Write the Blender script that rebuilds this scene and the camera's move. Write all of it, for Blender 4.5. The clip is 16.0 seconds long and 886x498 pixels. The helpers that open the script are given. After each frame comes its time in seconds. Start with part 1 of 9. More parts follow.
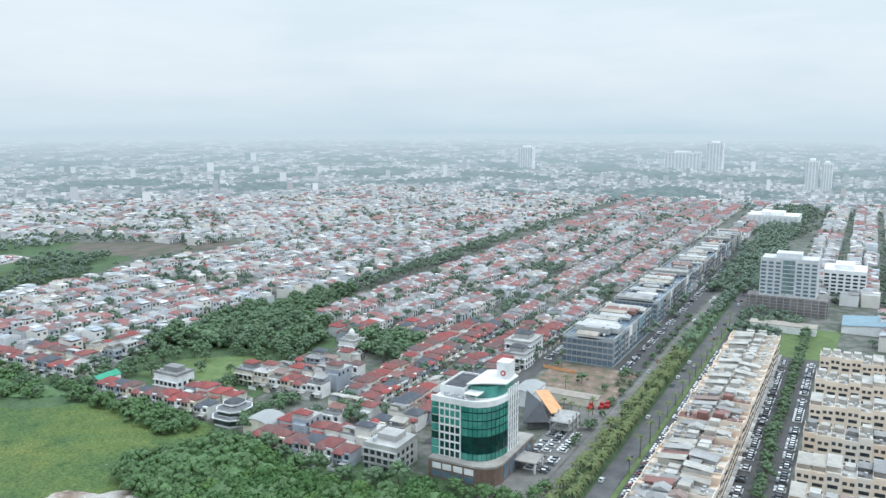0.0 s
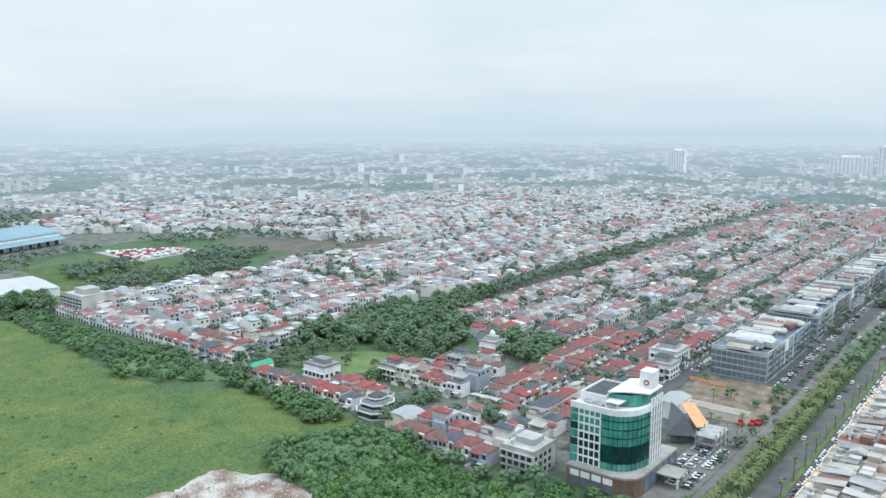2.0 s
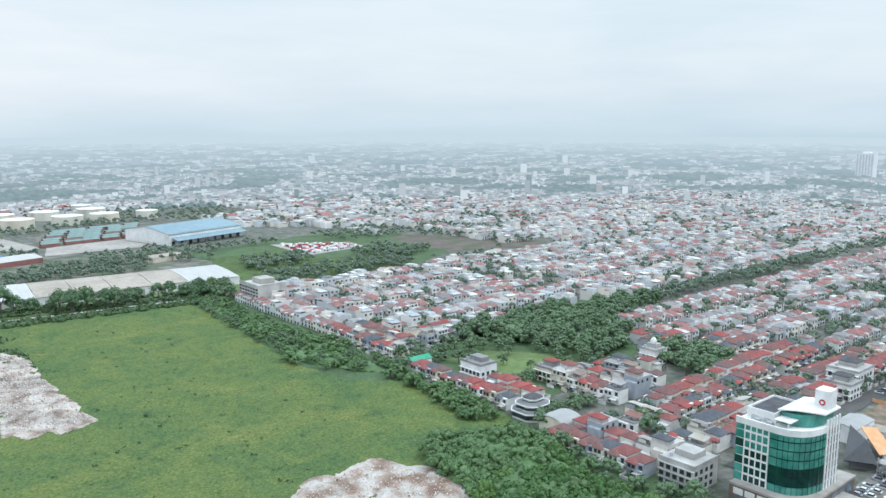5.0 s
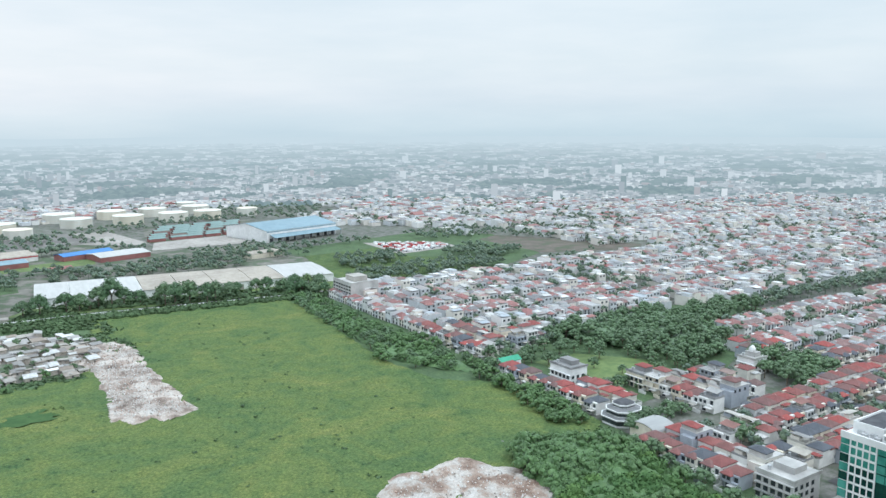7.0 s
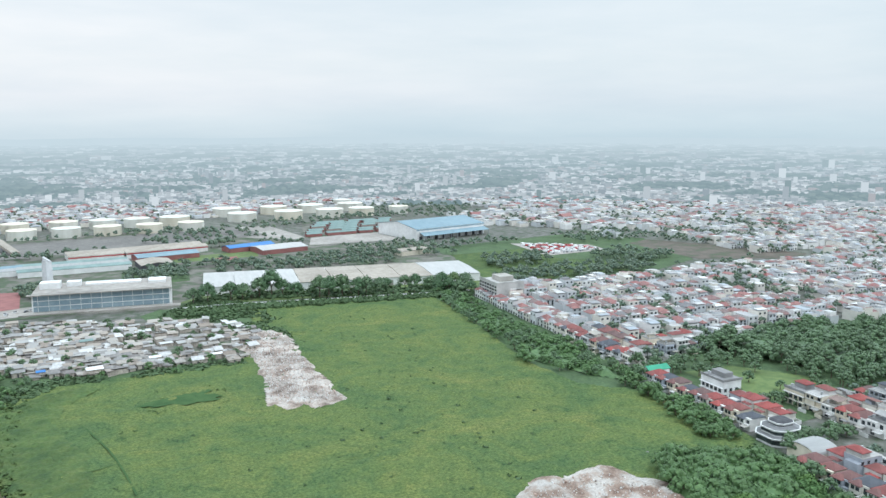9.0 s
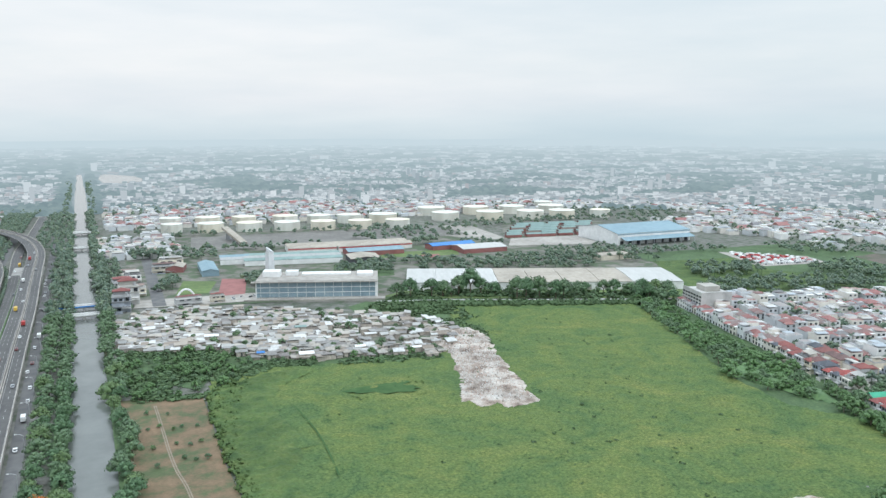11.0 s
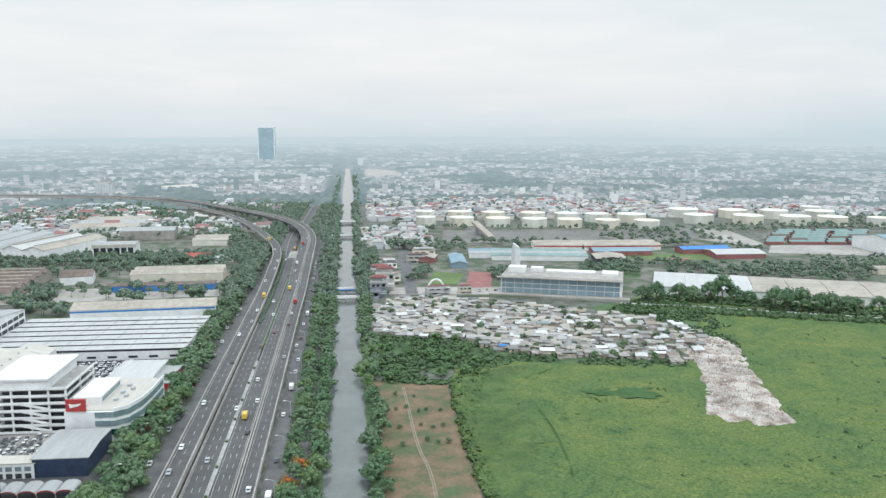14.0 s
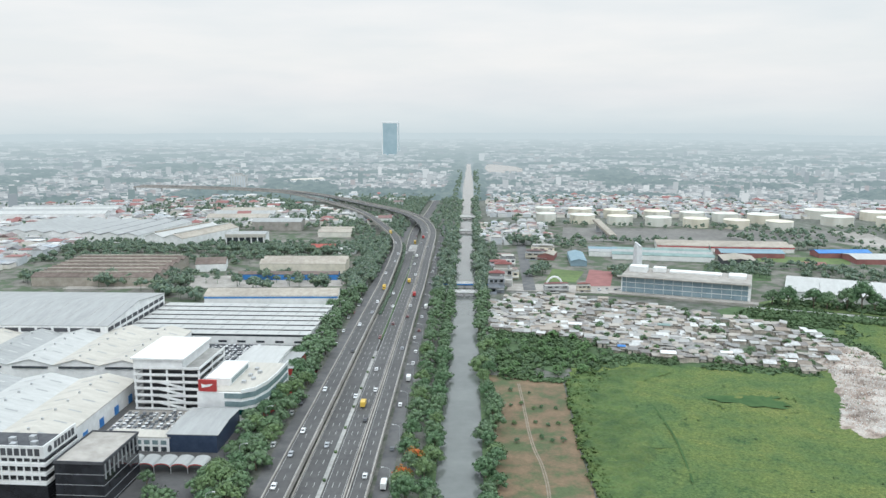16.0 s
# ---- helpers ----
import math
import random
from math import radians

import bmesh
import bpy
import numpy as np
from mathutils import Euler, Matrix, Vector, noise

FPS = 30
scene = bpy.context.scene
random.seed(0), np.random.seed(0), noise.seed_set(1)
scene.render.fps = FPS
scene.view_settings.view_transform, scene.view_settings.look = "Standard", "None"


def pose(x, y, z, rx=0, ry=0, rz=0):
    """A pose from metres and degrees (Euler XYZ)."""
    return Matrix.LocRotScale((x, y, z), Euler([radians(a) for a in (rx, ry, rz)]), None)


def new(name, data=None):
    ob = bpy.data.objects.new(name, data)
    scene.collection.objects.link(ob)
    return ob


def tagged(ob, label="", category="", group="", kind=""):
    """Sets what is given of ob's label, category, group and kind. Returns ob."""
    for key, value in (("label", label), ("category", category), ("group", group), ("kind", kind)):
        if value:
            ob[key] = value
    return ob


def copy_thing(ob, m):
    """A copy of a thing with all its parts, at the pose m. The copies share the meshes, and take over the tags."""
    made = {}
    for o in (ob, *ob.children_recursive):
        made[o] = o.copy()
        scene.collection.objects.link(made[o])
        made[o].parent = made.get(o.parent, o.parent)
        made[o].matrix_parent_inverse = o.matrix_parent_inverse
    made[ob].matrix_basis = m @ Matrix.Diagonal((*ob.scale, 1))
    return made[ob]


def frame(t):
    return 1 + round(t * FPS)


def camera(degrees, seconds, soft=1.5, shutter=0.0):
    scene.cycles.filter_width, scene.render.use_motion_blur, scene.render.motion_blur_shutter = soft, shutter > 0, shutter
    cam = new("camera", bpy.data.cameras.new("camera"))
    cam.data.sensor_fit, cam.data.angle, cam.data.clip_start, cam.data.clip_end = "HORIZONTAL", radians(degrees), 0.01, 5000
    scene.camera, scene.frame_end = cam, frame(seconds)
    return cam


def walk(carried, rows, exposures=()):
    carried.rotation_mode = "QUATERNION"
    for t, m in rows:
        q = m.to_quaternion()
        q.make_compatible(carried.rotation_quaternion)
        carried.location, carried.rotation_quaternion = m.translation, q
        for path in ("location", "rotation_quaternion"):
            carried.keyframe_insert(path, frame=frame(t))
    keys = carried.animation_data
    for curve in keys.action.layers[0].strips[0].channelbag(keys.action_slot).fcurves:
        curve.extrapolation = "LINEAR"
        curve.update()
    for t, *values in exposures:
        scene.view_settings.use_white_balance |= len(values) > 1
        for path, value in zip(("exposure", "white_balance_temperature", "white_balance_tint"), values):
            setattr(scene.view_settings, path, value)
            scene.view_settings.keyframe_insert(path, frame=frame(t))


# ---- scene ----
cam = camera(57.47, 16.0, soft=1.45)
H = 140.0
PATH = [
    (0, pose(0.0, 0.0, H, 80.635, 0.0, -77.076) @ pose(0, 0, 0, 0, 0, 0.061)),
    (0.5, pose(0.0, 0.0, H, 80.710, 0.0, -74.323) @ pose(0, 0, 0, 0, 0, 0.037)),
    (1, pose(0.0, 0.0, H, 80.778, 0.0, -71.513) @ pose(0, 0, 0, 0, 0, -0.001)),
    (1.5, pose(0.0, 0.0, H, 80.786, 0.0, -69.070) @ pose(0, 0, 0, 0, 0, 0.007)),
    (2, pose(0.0, 0.0, H, 80.780, 0.0, -66.819) @ pose(0, 0, 0, 0, 0, 0.009)),
    (2.5, pose(0.0, 0.0, H, 80.762, 0.0, -64.596) @ pose(0, 0, 0, 0, 0, 0.037)),
    (3, pose(0.0, 0.0, H, 80.768, 0.0, -62.443) @ pose(0, 0, 0, 0, 0, 0.037)),
    (3.5, pose(0.0, 0.0, H, 80.762, 0.0, -60.352) @ pose(0, 0, 0, 0, 0, 0.058)),
    (4, pose(0.0, 0.0, H, 80.786, 0.0, -58.364) @ pose(0, 0, 0, 0, 0, 0.035)),
    (6.5, pose(0.0, 0.0, H, 80.829, 0.0, -50.991) @ pose(0, 0, 0, 0, 0, -0.079)),
    (7, pose(0.0, 0.0, H, 80.845, 0.0, -48.847) @ pose(0, 0, 0, 0, 0, -0.099)),
    (7.5, pose(0.0, 0.0, H, 80.855, 0.0, -46.413) @ pose(0, 0, 0, 0, 0, -0.090)),
    (8, pose(0.0, 0.0, H, 80.866, 0.0, -43.873) @ pose(0, 0, 0, 0, 0, -0.070)),
    (10.5, pose(0.0, 0.0, H, 81.003, 0.0, -28.070) @ pose(0, 0, 0, 0, 0, -0.003)),
    (11, pose(0.0, 0.0, H, 81.042, 0.0, -24.110) @ pose(0, 0, 0, 0, 0, -0.005)),
    (11.5, pose(0.0, 0.0, H, 81.074, 0.0, -20.313) @ pose(0, 0, 0, 0, 0, 0.013)),
    (12, pose(0.0, 0.0, H, 81.133, 0.0, -16.508) @ pose(0, 0, 0, 0, 0, 0.022)),
    (12.5, pose(0.0, 0.0, H, 81.129, 0.0, -14.022) @ pose(0, 0, 0, 0, 0, -0.034)),
    (13, pose(0.0, 0.0, H, 81.062, 0.0, -11.865) @ pose(0, 0, 0, 0, 0, -0.022)),
    (13.5, pose(0.0, 0.0, H, 80.978, 0.0, -9.194) @ pose(0, 0, 0, 0, 0, -0.020)),
    (14, pose(0.0, 0.0, H, 80.901, 0.0, -6.620) @ pose(0, 0, 0, 0, 0, 0.007)),
    (14.5, pose(0.0, 0.0, H, 80.836, 0.0, -4.421) @ pose(0, 0, 0, 0, 0, 0.020)),
    (15, pose(0.0, 0.0, H, 80.756, 0.0, -2.259) @ pose(0, 0, 0, 0, 0, 0.034)),
    (15.5, pose(0.0, 0.0, H, 80.681, 0.0, -0.092) @ pose(0, 0, 0, 0, 0, 0.027)),
    (16, pose(0.0, 0.0, H, 80.595, 0.0, 1.900) @ pose(0, 0, 0, 0, 0, 0.077)),
]
walk(cam, PATH, exposures=[(0.0, 0.12, 5880, 8), (8.0, 0.10, 5940, 8), (16.0, 0.04, 6230, 9)])

# ---- world and light ----
world = bpy.data.worlds.new("overcast_sky")
scene.world = world
world.use_nodes = True
wn, wl = world.node_tree.nodes, world.node_tree.links
wn.clear()


def wnode(kind, **values):
    n = wn.new(kind)
    for k, v in values.items():
        n.inputs[k].default_value = v
    return n


w_out = wn.new("ShaderNodeOutputWorld")
w_bg = wnode("ShaderNodeBackground", Strength=1.0)
w_sky = wn.new("ShaderNodeTexSky")
w_sky.sky_type, w_sky.sun_disc = "NISHITA", False
w_sky.sun_elevation, w_sky.sun_rotation = radians(58), radians(150)
w_dim = wn.new("ShaderNodeVectorMath")
w_dim.operation = "SCALE"
w_dim.inputs["Scale"].default_value = 0.08
w_co = wn.new("ShaderNodeTexCoord")
w_sep = wn.new("ShaderNodeSeparateXYZ")
w_ramp = wn.new("ShaderNodeValToRGB")
cr = w_ramp.color_ramp
cr.elements[0].position, cr.elements[0].color = 0.47, (0.56, 0.64, 0.66, 1)
cr.elements[1].position, cr.elements[1].color = 0.66, (0.87, 0.935, 0.96, 1)
for pos, col in ((0.490, (0.69, 0.755, 0.765, 1)), (0.500, (0.79, 0.825, 0.82, 1)), (0.513, (0.865, 0.855, 0.845, 1)), (0.534, (0.925, 0.90, 0.865, 1)), (0.572, (0.90, 0.895, 0.87, 1))):
    e = cr.elements.new(pos)
    e.color = col
w_half = wn.new("ShaderNodeMath")
w_half.operation = "MULTIPLY_ADD"
w_half.inputs[1].default_value, w_half.inputs[2].default_value = 0.5, 0.5
w_map = wn.new("ShaderNodeMapping")
w_map.inputs["Scale"].default_value = (1.6, 1.6, 9.0)
w_cloud = wnode("ShaderNodeTexNoise", Scale=2.6, Detail=5.0, Roughness=0.55)
w_cr = wn.new("ShaderNodeValToRGB")
w_cr.color_ramp.elements[0].position, w_cr.color_ramp.elements[0].color = 0.35, (0.93, 0.955, 0.97, 1)
w_cr.color_ramp.elements[1].position, w_cr.color_ramp.elements[1].color = 0.66, (1.03, 1.02, 1.015, 1)
w_mul = wn.new("ShaderNodeMix")
w_mul.data_type, w_mul.blend_type = "RGBA", "MULTIPLY"
w_mul.inputs[0].default_value = 1.0
w_mix = wn.new("ShaderNodeMix")
w_mix.data_type = "RGBA"
w_mix.inputs[0].default_value = 0.92
wl.new(w_co.outputs["Generated"], w_sep.inputs[0])
wl.new(w_sep.outputs["Z"], w_half.inputs[0])
wl.new(w_half.outputs[0], w_ramp.inputs[0])
wl.new(w_co.outputs["Generated"], w_map.inputs[0])
wl.new(w_map.outputs[0], w_cloud.inputs["Vector"])
wl.new(w_cloud.outputs["Fac"], w_cr.inputs[0])
wl.new(w_ramp.outputs[0], w_mul.inputs[6])
wl.new(w_cr.outputs[0], w_mul.inputs[7])
wl.new(w_sky.outputs[0], w_dim.inputs[0])
wl.new(w_dim.outputs[0], w_mix.inputs[6])
w_east = wn.new("ShaderNodeMapRange")
w_east.interpolation_type = "SMOOTHSTEP"
for k, v in (("From Min", 0.15), ("From Max", 1.0), ("To Min", 0.0), ("To Max", 1.0)):
    w_east.inputs[k].default_value = v
w_thick = wn.new("ShaderNodeMix")
w_thick.data_type, w_thick.blend_type = "RGBA", "MULTIPLY"
w_thick.inputs[7].default_value = (0.86, 0.92, 0.945, 1)
wl.new(w_sep.outputs["X"], w_east.inputs["Value"])
wl.new(w_east.outputs["Result"], w_thick.inputs[0])
wl.new(w_mul.outputs[2], w_thick.inputs[6])
wl.new(w_thick.outputs[2], w_mix.inputs[7])
wl.new(w_mix.outputs[2], w_bg.inputs["Color"])
w_up = wn.new("ShaderNodeMapRange")
w_up.interpolation_type = "SMOOTHSTEP"
for k, v in (("From Min", 0.22), ("From Max", 0.75), ("To Min", 1.0), ("To Max", 2.0)):
    w_up.inputs[k].default_value = v
wl.new(w_sep.outputs["Z"], w_up.inputs["Value"])
wl.new(w_up.outputs["Result"], w_bg.inputs["Strength"])
wl.new(w_bg.outputs[0], w_out.inputs[0])

sun = new("sun", bpy.data.lights.new("sun", "SUN"))
sun.data.energy, sun.data.angle, sun.data.color = 0.9, radians(16), (1.0, 0.96, 0.9)
sun.matrix_basis = pose(0, 0, 300, 32, 0, -150 + 180)

# ---- plan axes: u runs along the boulevard, v to its left ----
TURN = -14.8
UX, UY = math.cos(radians(TURN)), math.sin(radians(TURN))


def P(u, v):
    return (u * UX - v * UY, u * UY + v * UX)


def UV(x, y):
    return (x * UX + y * UY, -x * UY + y * UX)


rng = random.Random(7)

# ---- mesh helpers ----


class Acc:
    """Gathers vertices and faces of one mesh."""

    def __init__(self):
        self.v, self.f, self.m = [], [], []

    def add(self, vs, fs, m=0, M=None):
        n = len(self.v)
        if M is not None:
            vs = [tuple(M @ Vector(p)) for p in vs]
        self.v += vs
        for i, q in enumerate(fs):
            self.f.append(tuple(n + k for k in q))
            self.m.append(m if isinstance(m, int) else m[i])
        return self

    def box(self, x0, y0, z0, x1, y1, z1, m=0, M=None, top=None):
        vs = [(x0, y0, z0), (x1, y0, z0), (x1, y1, z0), (x0, y1, z0), (x0, y0, z1), (x1, y0, z1), (x1, y1, z1), (x0, y1, z1)]
        fs = [(0, 1, 5, 4), (1, 2, 6, 5), (2, 3, 7, 6), (3, 0, 4, 7), (4, 5, 6, 7), (3, 2, 1, 0)]
        return self.add(vs, fs, [m, m, m, m, m if top is None else top, m], M)

    def hip(self, x0, y0, x1, y1, z, h, m=0, M=None, t=0.25, along="x", inset=None):
        """A hipped roof with a fascia of thickness t."""
        if along == "x":
            d = min((y1 - y0) / 2, (x1 - x0) / 2 - 0.2) if inset is None else inset
            r0, r1 = (x0 + d, (y0 + y1) / 2, z + t + h), (x1 - d, (y0 + y1) / 2, z + t + h)
            fs = [(4, 5, 9, 8), (5, 6, 9), (6, 7, 8, 9), (7, 4, 8)]
        else:
            d = min((x1 - x0) / 2, (y1 - y0) / 2 - 0.2) if inset is None else inset
            r0, r1 = ((x0 + x1) / 2, y0 + d, z + t + h), ((x0 + x1) / 2, y1 - d, z + t + h)
            fs = [(4, 5, 8), (5, 6, 9, 8), (6, 7, 9), (7, 4, 8, 9)]
        vs = [(x0, y0, z), (x1, y0, z), (x1, y1, z), (x0, y1, z), (x0, y0, z + t), (x1, y0, z + t), (x1, y1, z + t), (x0, y1, z + t), r0, r1]
        fs += [(0, 1, 5, 4), (1, 2, 6, 5), (2, 3, 7, 6), (3, 0, 4, 7), (3, 2, 1, 0)]
        return self.add(vs, fs, m, M)

    def cyl(self, x, y, z0, z1, r, n=12, m=0, M=None, r1=None, cap=True):
        r1 = r if r1 is None else r1
        vs = [(x + r * math.cos(6.28319 * i / n), y + r * math.sin(6.28319 * i / n), z0) for i in range(n)]
        vs += [(x + r1 * math.cos(6.28319 * i / n), y + r1 * math.sin(6.28319 * i / n), z1) for i in range(n)]
        fs = [(i, (i + 1) % n, n + (i + 1) % n, n + i) for i in range(n)]
        if cap:
            fs += [tuple(range(n, 2 * n)), tuple(range(n - 1, -1, -1))]
        return self.add(vs, fs, m, M)

    def prism(self, poly, z0, z1, m=0, top=None, M=None):
        n = len(poly)
        vs = [(x, y, z0) for x, y in poly] + [(x, y, z1) for x, y in poly]
        fs = [(i, (i + 1) % n, n + (i + 1) % n, n + i) for i in range(n)] + [tuple(range(n, 2 * n)), tuple(range(n - 1, -1, -1))]
        return self.add(vs, fs, [m] * n + [m if top is None else top, m], M)

    def ribbon(self, pts, a, b, m=0):
        """A band along pts (x, y, z), from a to b metres to the right of it."""
        vs = []
        for i, p in enumerate(pts):
            q0, q1 = pts[max(i - 1, 0)], pts[min(i + 1, len(pts) - 1)]
            dx, dy = q1[0] - q0[0], q1[1] - q0[1]
            L = math.hypot(dx, dy) or 1
            nx, ny = dy / L, -dx / L
            vs += [(p[0] + nx * a, p[1] + ny * a, p[2]), (p[0] + nx * b, p[1] + ny * b, p[2])]
        return self.add(vs, [(2 * i, 2 * i + 1, 2 * i + 3, 2 * i + 2) for i in range(len(pts) - 1)], m)

    def beam(self, pts, a, b, h, m=0, drop=0.0):
        """A solid band along pts, h high above it and reaching drop below."""
        vs = []
        for i, p in enumerate(pts):
            q0, q1 = pts[max(i - 1, 0)], pts[min(i + 1, len(pts) - 1)]
            dx, dy = q1[0] - q0[0], q1[1] - q0[1]
            L = math.hypot(dx, dy) or 1
            nx, ny = dy / L, -dx / L
            for o in (a, b):
                vs += [(p[0] + nx * o, p[1] + ny * o, p[2] - drop), (p[0] + nx * o, p[1] + ny * o, p[2] + h)]
        fs = []
        for i in range(len(pts) - 1):
            k = 4 * i
            fs += [(k, k + 4, k + 5, k + 1), (k + 1, k + 5, k + 7, k + 3), (k + 3, k + 7, k + 6, k + 2), (k + 2, k + 6, k + 4, k)]
        k = 4 * (len(pts) - 1)
        fs += [(0, 1, 3, 2), (k, k + 2, k + 3, k + 1)]
        return self.add(vs, fs, m)


def part(name, acc, mats, parent=None, label=""):
    """Links an Acc as one mesh object, under parent if given."""
    me = bpy.data.meshes.new(name)
    me.from_pydata(acc.v, [], acc.f)
    mats = mats if isinstance(mats, (list, tuple)) else [mats]
    for m in mats:
        me.materials.append(m)
    if len(mats) > 1:
        me.polygons.foreach_set("material_index", acc.m)
    me.update()
    ob = new(name, me)
    if parent is not None:
        ob.parent = parent
    return tagged(ob, label)


def thing(name, label, category, group="", kind="", at=None):
    ob = new(name)
    ob.empty_display_size = 0.5
    if at is not None:
        ob.matrix_basis = at
    return tagged(ob, label, category, group, kind)


def at_uv(u, v, turn=0.0, z=0.0):
    x, y = P(u, v)
    return pose(x, y, z, 0, 0, TURN + turn)


def smooth(pts, n=6):
    """Points of a Catmull-Rom curve through pts."""
    out = []
    ext = [pts[0]] + list(pts) + [pts[-1]]
    for i in range(1, len(ext) - 2):
        a, b, c, d = (Vector(ext[i + k]) for k in (-1, 0, 1, 2))
        for k in range(n):
            t = k / n
            out.append(tuple(0.5 * (2 * b + (c - a) * t + (2 * a - 5 * b + 4 * c - d) * t * t + (3 * b - a - 3 * c + d) * t ** 3)))
    out.append(tuple(pts[-1]))
    return out


def inside(x, y, poly):
    hit = False
    j = len(poly) - 1
    for i in range(len(poly)):
        xi, yi = poly[i]
        xj, yj = poly[j]
        if (yi > y) != (yj > y) and x < (xj - xi) * (y - yi) / (yj - yi) + xi:
            hit = not hit
        j = i
    return hit


def scatter(poly, gap, r, jitter=0.42):
    """Places on a jittered grid inside poly."""
    xs, ys = [p[0] for p in poly], [p[1] for p in poly]
    out = []
    y = min(ys)
    while y < max(ys):
        x = min(xs)
        while x < max(xs):
            px, py = x + r.uniform(-jitter, jitter) * gap, y + r.uniform(-jitter, jitter) * gap
            if inside(px, py, poly):
                out.append((px, py))
            x += gap
        y += gap
    return out


# ---- materials ----


def material(name, colors, scale=1.0, detail=4.0, rough=0.85, coords="Object", metal=0.0, bump=0.0, bump_scale=None, per_object=None, spec=0.5,
             coarse=None, stretch=None, sheen=0.0, island=None, fine=None):
    """colors: stops (position, rgb) over a noise of that scale (per metre). per_object: rgb list picked by each object's random value;
    island: the same for each loose piece. coarse: (scale, dark factor) of a second, larger noise."""
    m = bpy.data.materials.new(name)
    m.use_nodes = True
    nt = m.node_tree
    n, l = nt.nodes, nt.links
    b = n["Principled BSDF"]
    b.inputs["Roughness"].default_value = rough
    b.inputs["Metallic"].default_value = metal
    b.inputs["Specular IOR Level"].default_value = spec
    if sheen:
        b.inputs["Sheen Weight"].default_value = sheen
        b.inputs["Sheen Roughness"].default_value = 0.4
    if coords == "World":
        vec = n.new("ShaderNodeNewGeometry").outputs["Position"]
    else:
        vec = n.new("ShaderNodeTexCoord").outputs["Object"]
    if stretch:
        mp = n.new("ShaderNodeMapping")
        mp.inputs["Scale"].default_value = stretch
        l.new(vec, mp.inputs[0])
        vec = mp.outputs[0]
    nz = n.new("ShaderNodeTexNoise")
    nz.inputs["Scale"].default_value, nz.inputs["Detail"].default_value, nz.inputs["Roughness"].default_value = scale, detail, 0.6
    l.new(vec, nz.inputs["Vector"])
    rp = n.new("ShaderNodeValToRGB")
    for i, (pos, col) in enumerate(colors):
        e = rp.color_ramp.elements[i] if i < 2 else rp.color_ramp.elements.new(pos)
        e.position, e.color = pos, (*col, 1)
    l.new(nz.outputs["Fac"], rp.inputs[0])
    col = rp.outputs[0]

    def times(c, other):
        mx = n.new("ShaderNodeMix")
        mx.data_type, mx.blend_type = "RGBA", "MULTIPLY"
        mx.inputs[0].default_value = 1.0
        l.new(c, mx.inputs[6])
        l.new(other, mx.inputs[7])
        return mx.outputs[2]

    for rnd, source in ((per_object, "o"), (island, "i")):
        if not rnd:
            continue
        val = n.new("ShaderNodeObjectInfo").outputs["Random"] if source == "o" else n.new("ShaderNodeNewGeometry").outputs["Random Per Island"]
        r2 = n.new("ShaderNodeValToRGB")
        r2.color_ramp.interpolation = "CONSTANT"
        for i, c in enumerate(rnd):
            e = r2.color_ramp.elements[i] if i < 2 else r2.color_ramp.elements.new(i / len(rnd))
            e.position, e.color = i / len(rnd), (*c, 1)
        l.new(val, r2.inputs[0])
        col = times(col, r2.outputs[0])
    if coarse:
        n2 = n.new("ShaderNodeTexNoise")
        n2.inputs["Scale"].default_value, n2.inputs["Detail"].default_value = coarse[0], 3.0
        l.new(vec, n2.inputs["Vector"])
        r3 = n.new("ShaderNodeValToRGB")
        r3.color_ramp.elements[0].position, r3.color_ramp.elements[0].color = 0.36, (*[coarse[1]] * 3, 1)
        r3.color_ramp.elements[1].position, r3.color_ramp.elements[1].color = 0.62, (1, 1, 1, 1)
        l.new(n2.outputs["Fac"], r3.inputs[0])
        col = times(col, r3.outputs[0])
    if fine:
        n4 = n.new("ShaderNodeTexNoise")
        n4.inputs["Scale"].default_value, n4.inputs["Detail"].default_value, n4.inputs["Roughness"].default_value = fine[0], 7.0, 0.7
        l.new(vec, n4.inputs["Vector"])
        r4 = n.new("ShaderNodeValToRGB")
        r4.color_ramp.elements[0].position, r4.color_ramp.elements[0].color = 0.34, (*[fine[1]] * 3, 1)
        r4.color_ramp.elements[1].position, r4.color_ramp.elements[1].color = 0.66, (1, 1, 1, 1)
        l.new(n4.outputs["Fac"], r4.inputs[0])
        col = times(col, r4.outputs[0])
    l.new(col, b.inputs["Base Color"])
    if bump:
        bp = n.new("ShaderNodeBump")
        bp.inputs["Strength"].default_value, bp.inputs["Distance"].default_value = min(1.0, bump), bump
        if bump_scale:
            n3 = n.new("ShaderNodeTexNoise")
            n3.inputs["Scale"].default_value = bump_scale
            l.new(vec, n3.inputs["Vector"])
            l.new(n3.outputs["Fac"], bp.inputs["Height"])
        else:
            l.new(nz.outputs["Fac"], bp.inputs["Height"])
        l.new(bp.outputs[0], b.inputs["Normal"])
    return m


def two(a, b, lo=0.35, hi=0.65):
    return [(lo, a), (hi, b)]


ONE = [(0.3, (0.86, 0.86, 0.86)), (0.7, (1, 1, 1))]
M_GROUND = material("town_ground", [(0.38, (0.075, 0.105, 0.06)), (0.5, (0.145, 0.15, 0.125)), (0.64, (0.23, 0.225, 0.21))], 0.12, 8, coords="World", coarse=(0.012, 0.75), fine=(0.9, 0.7))


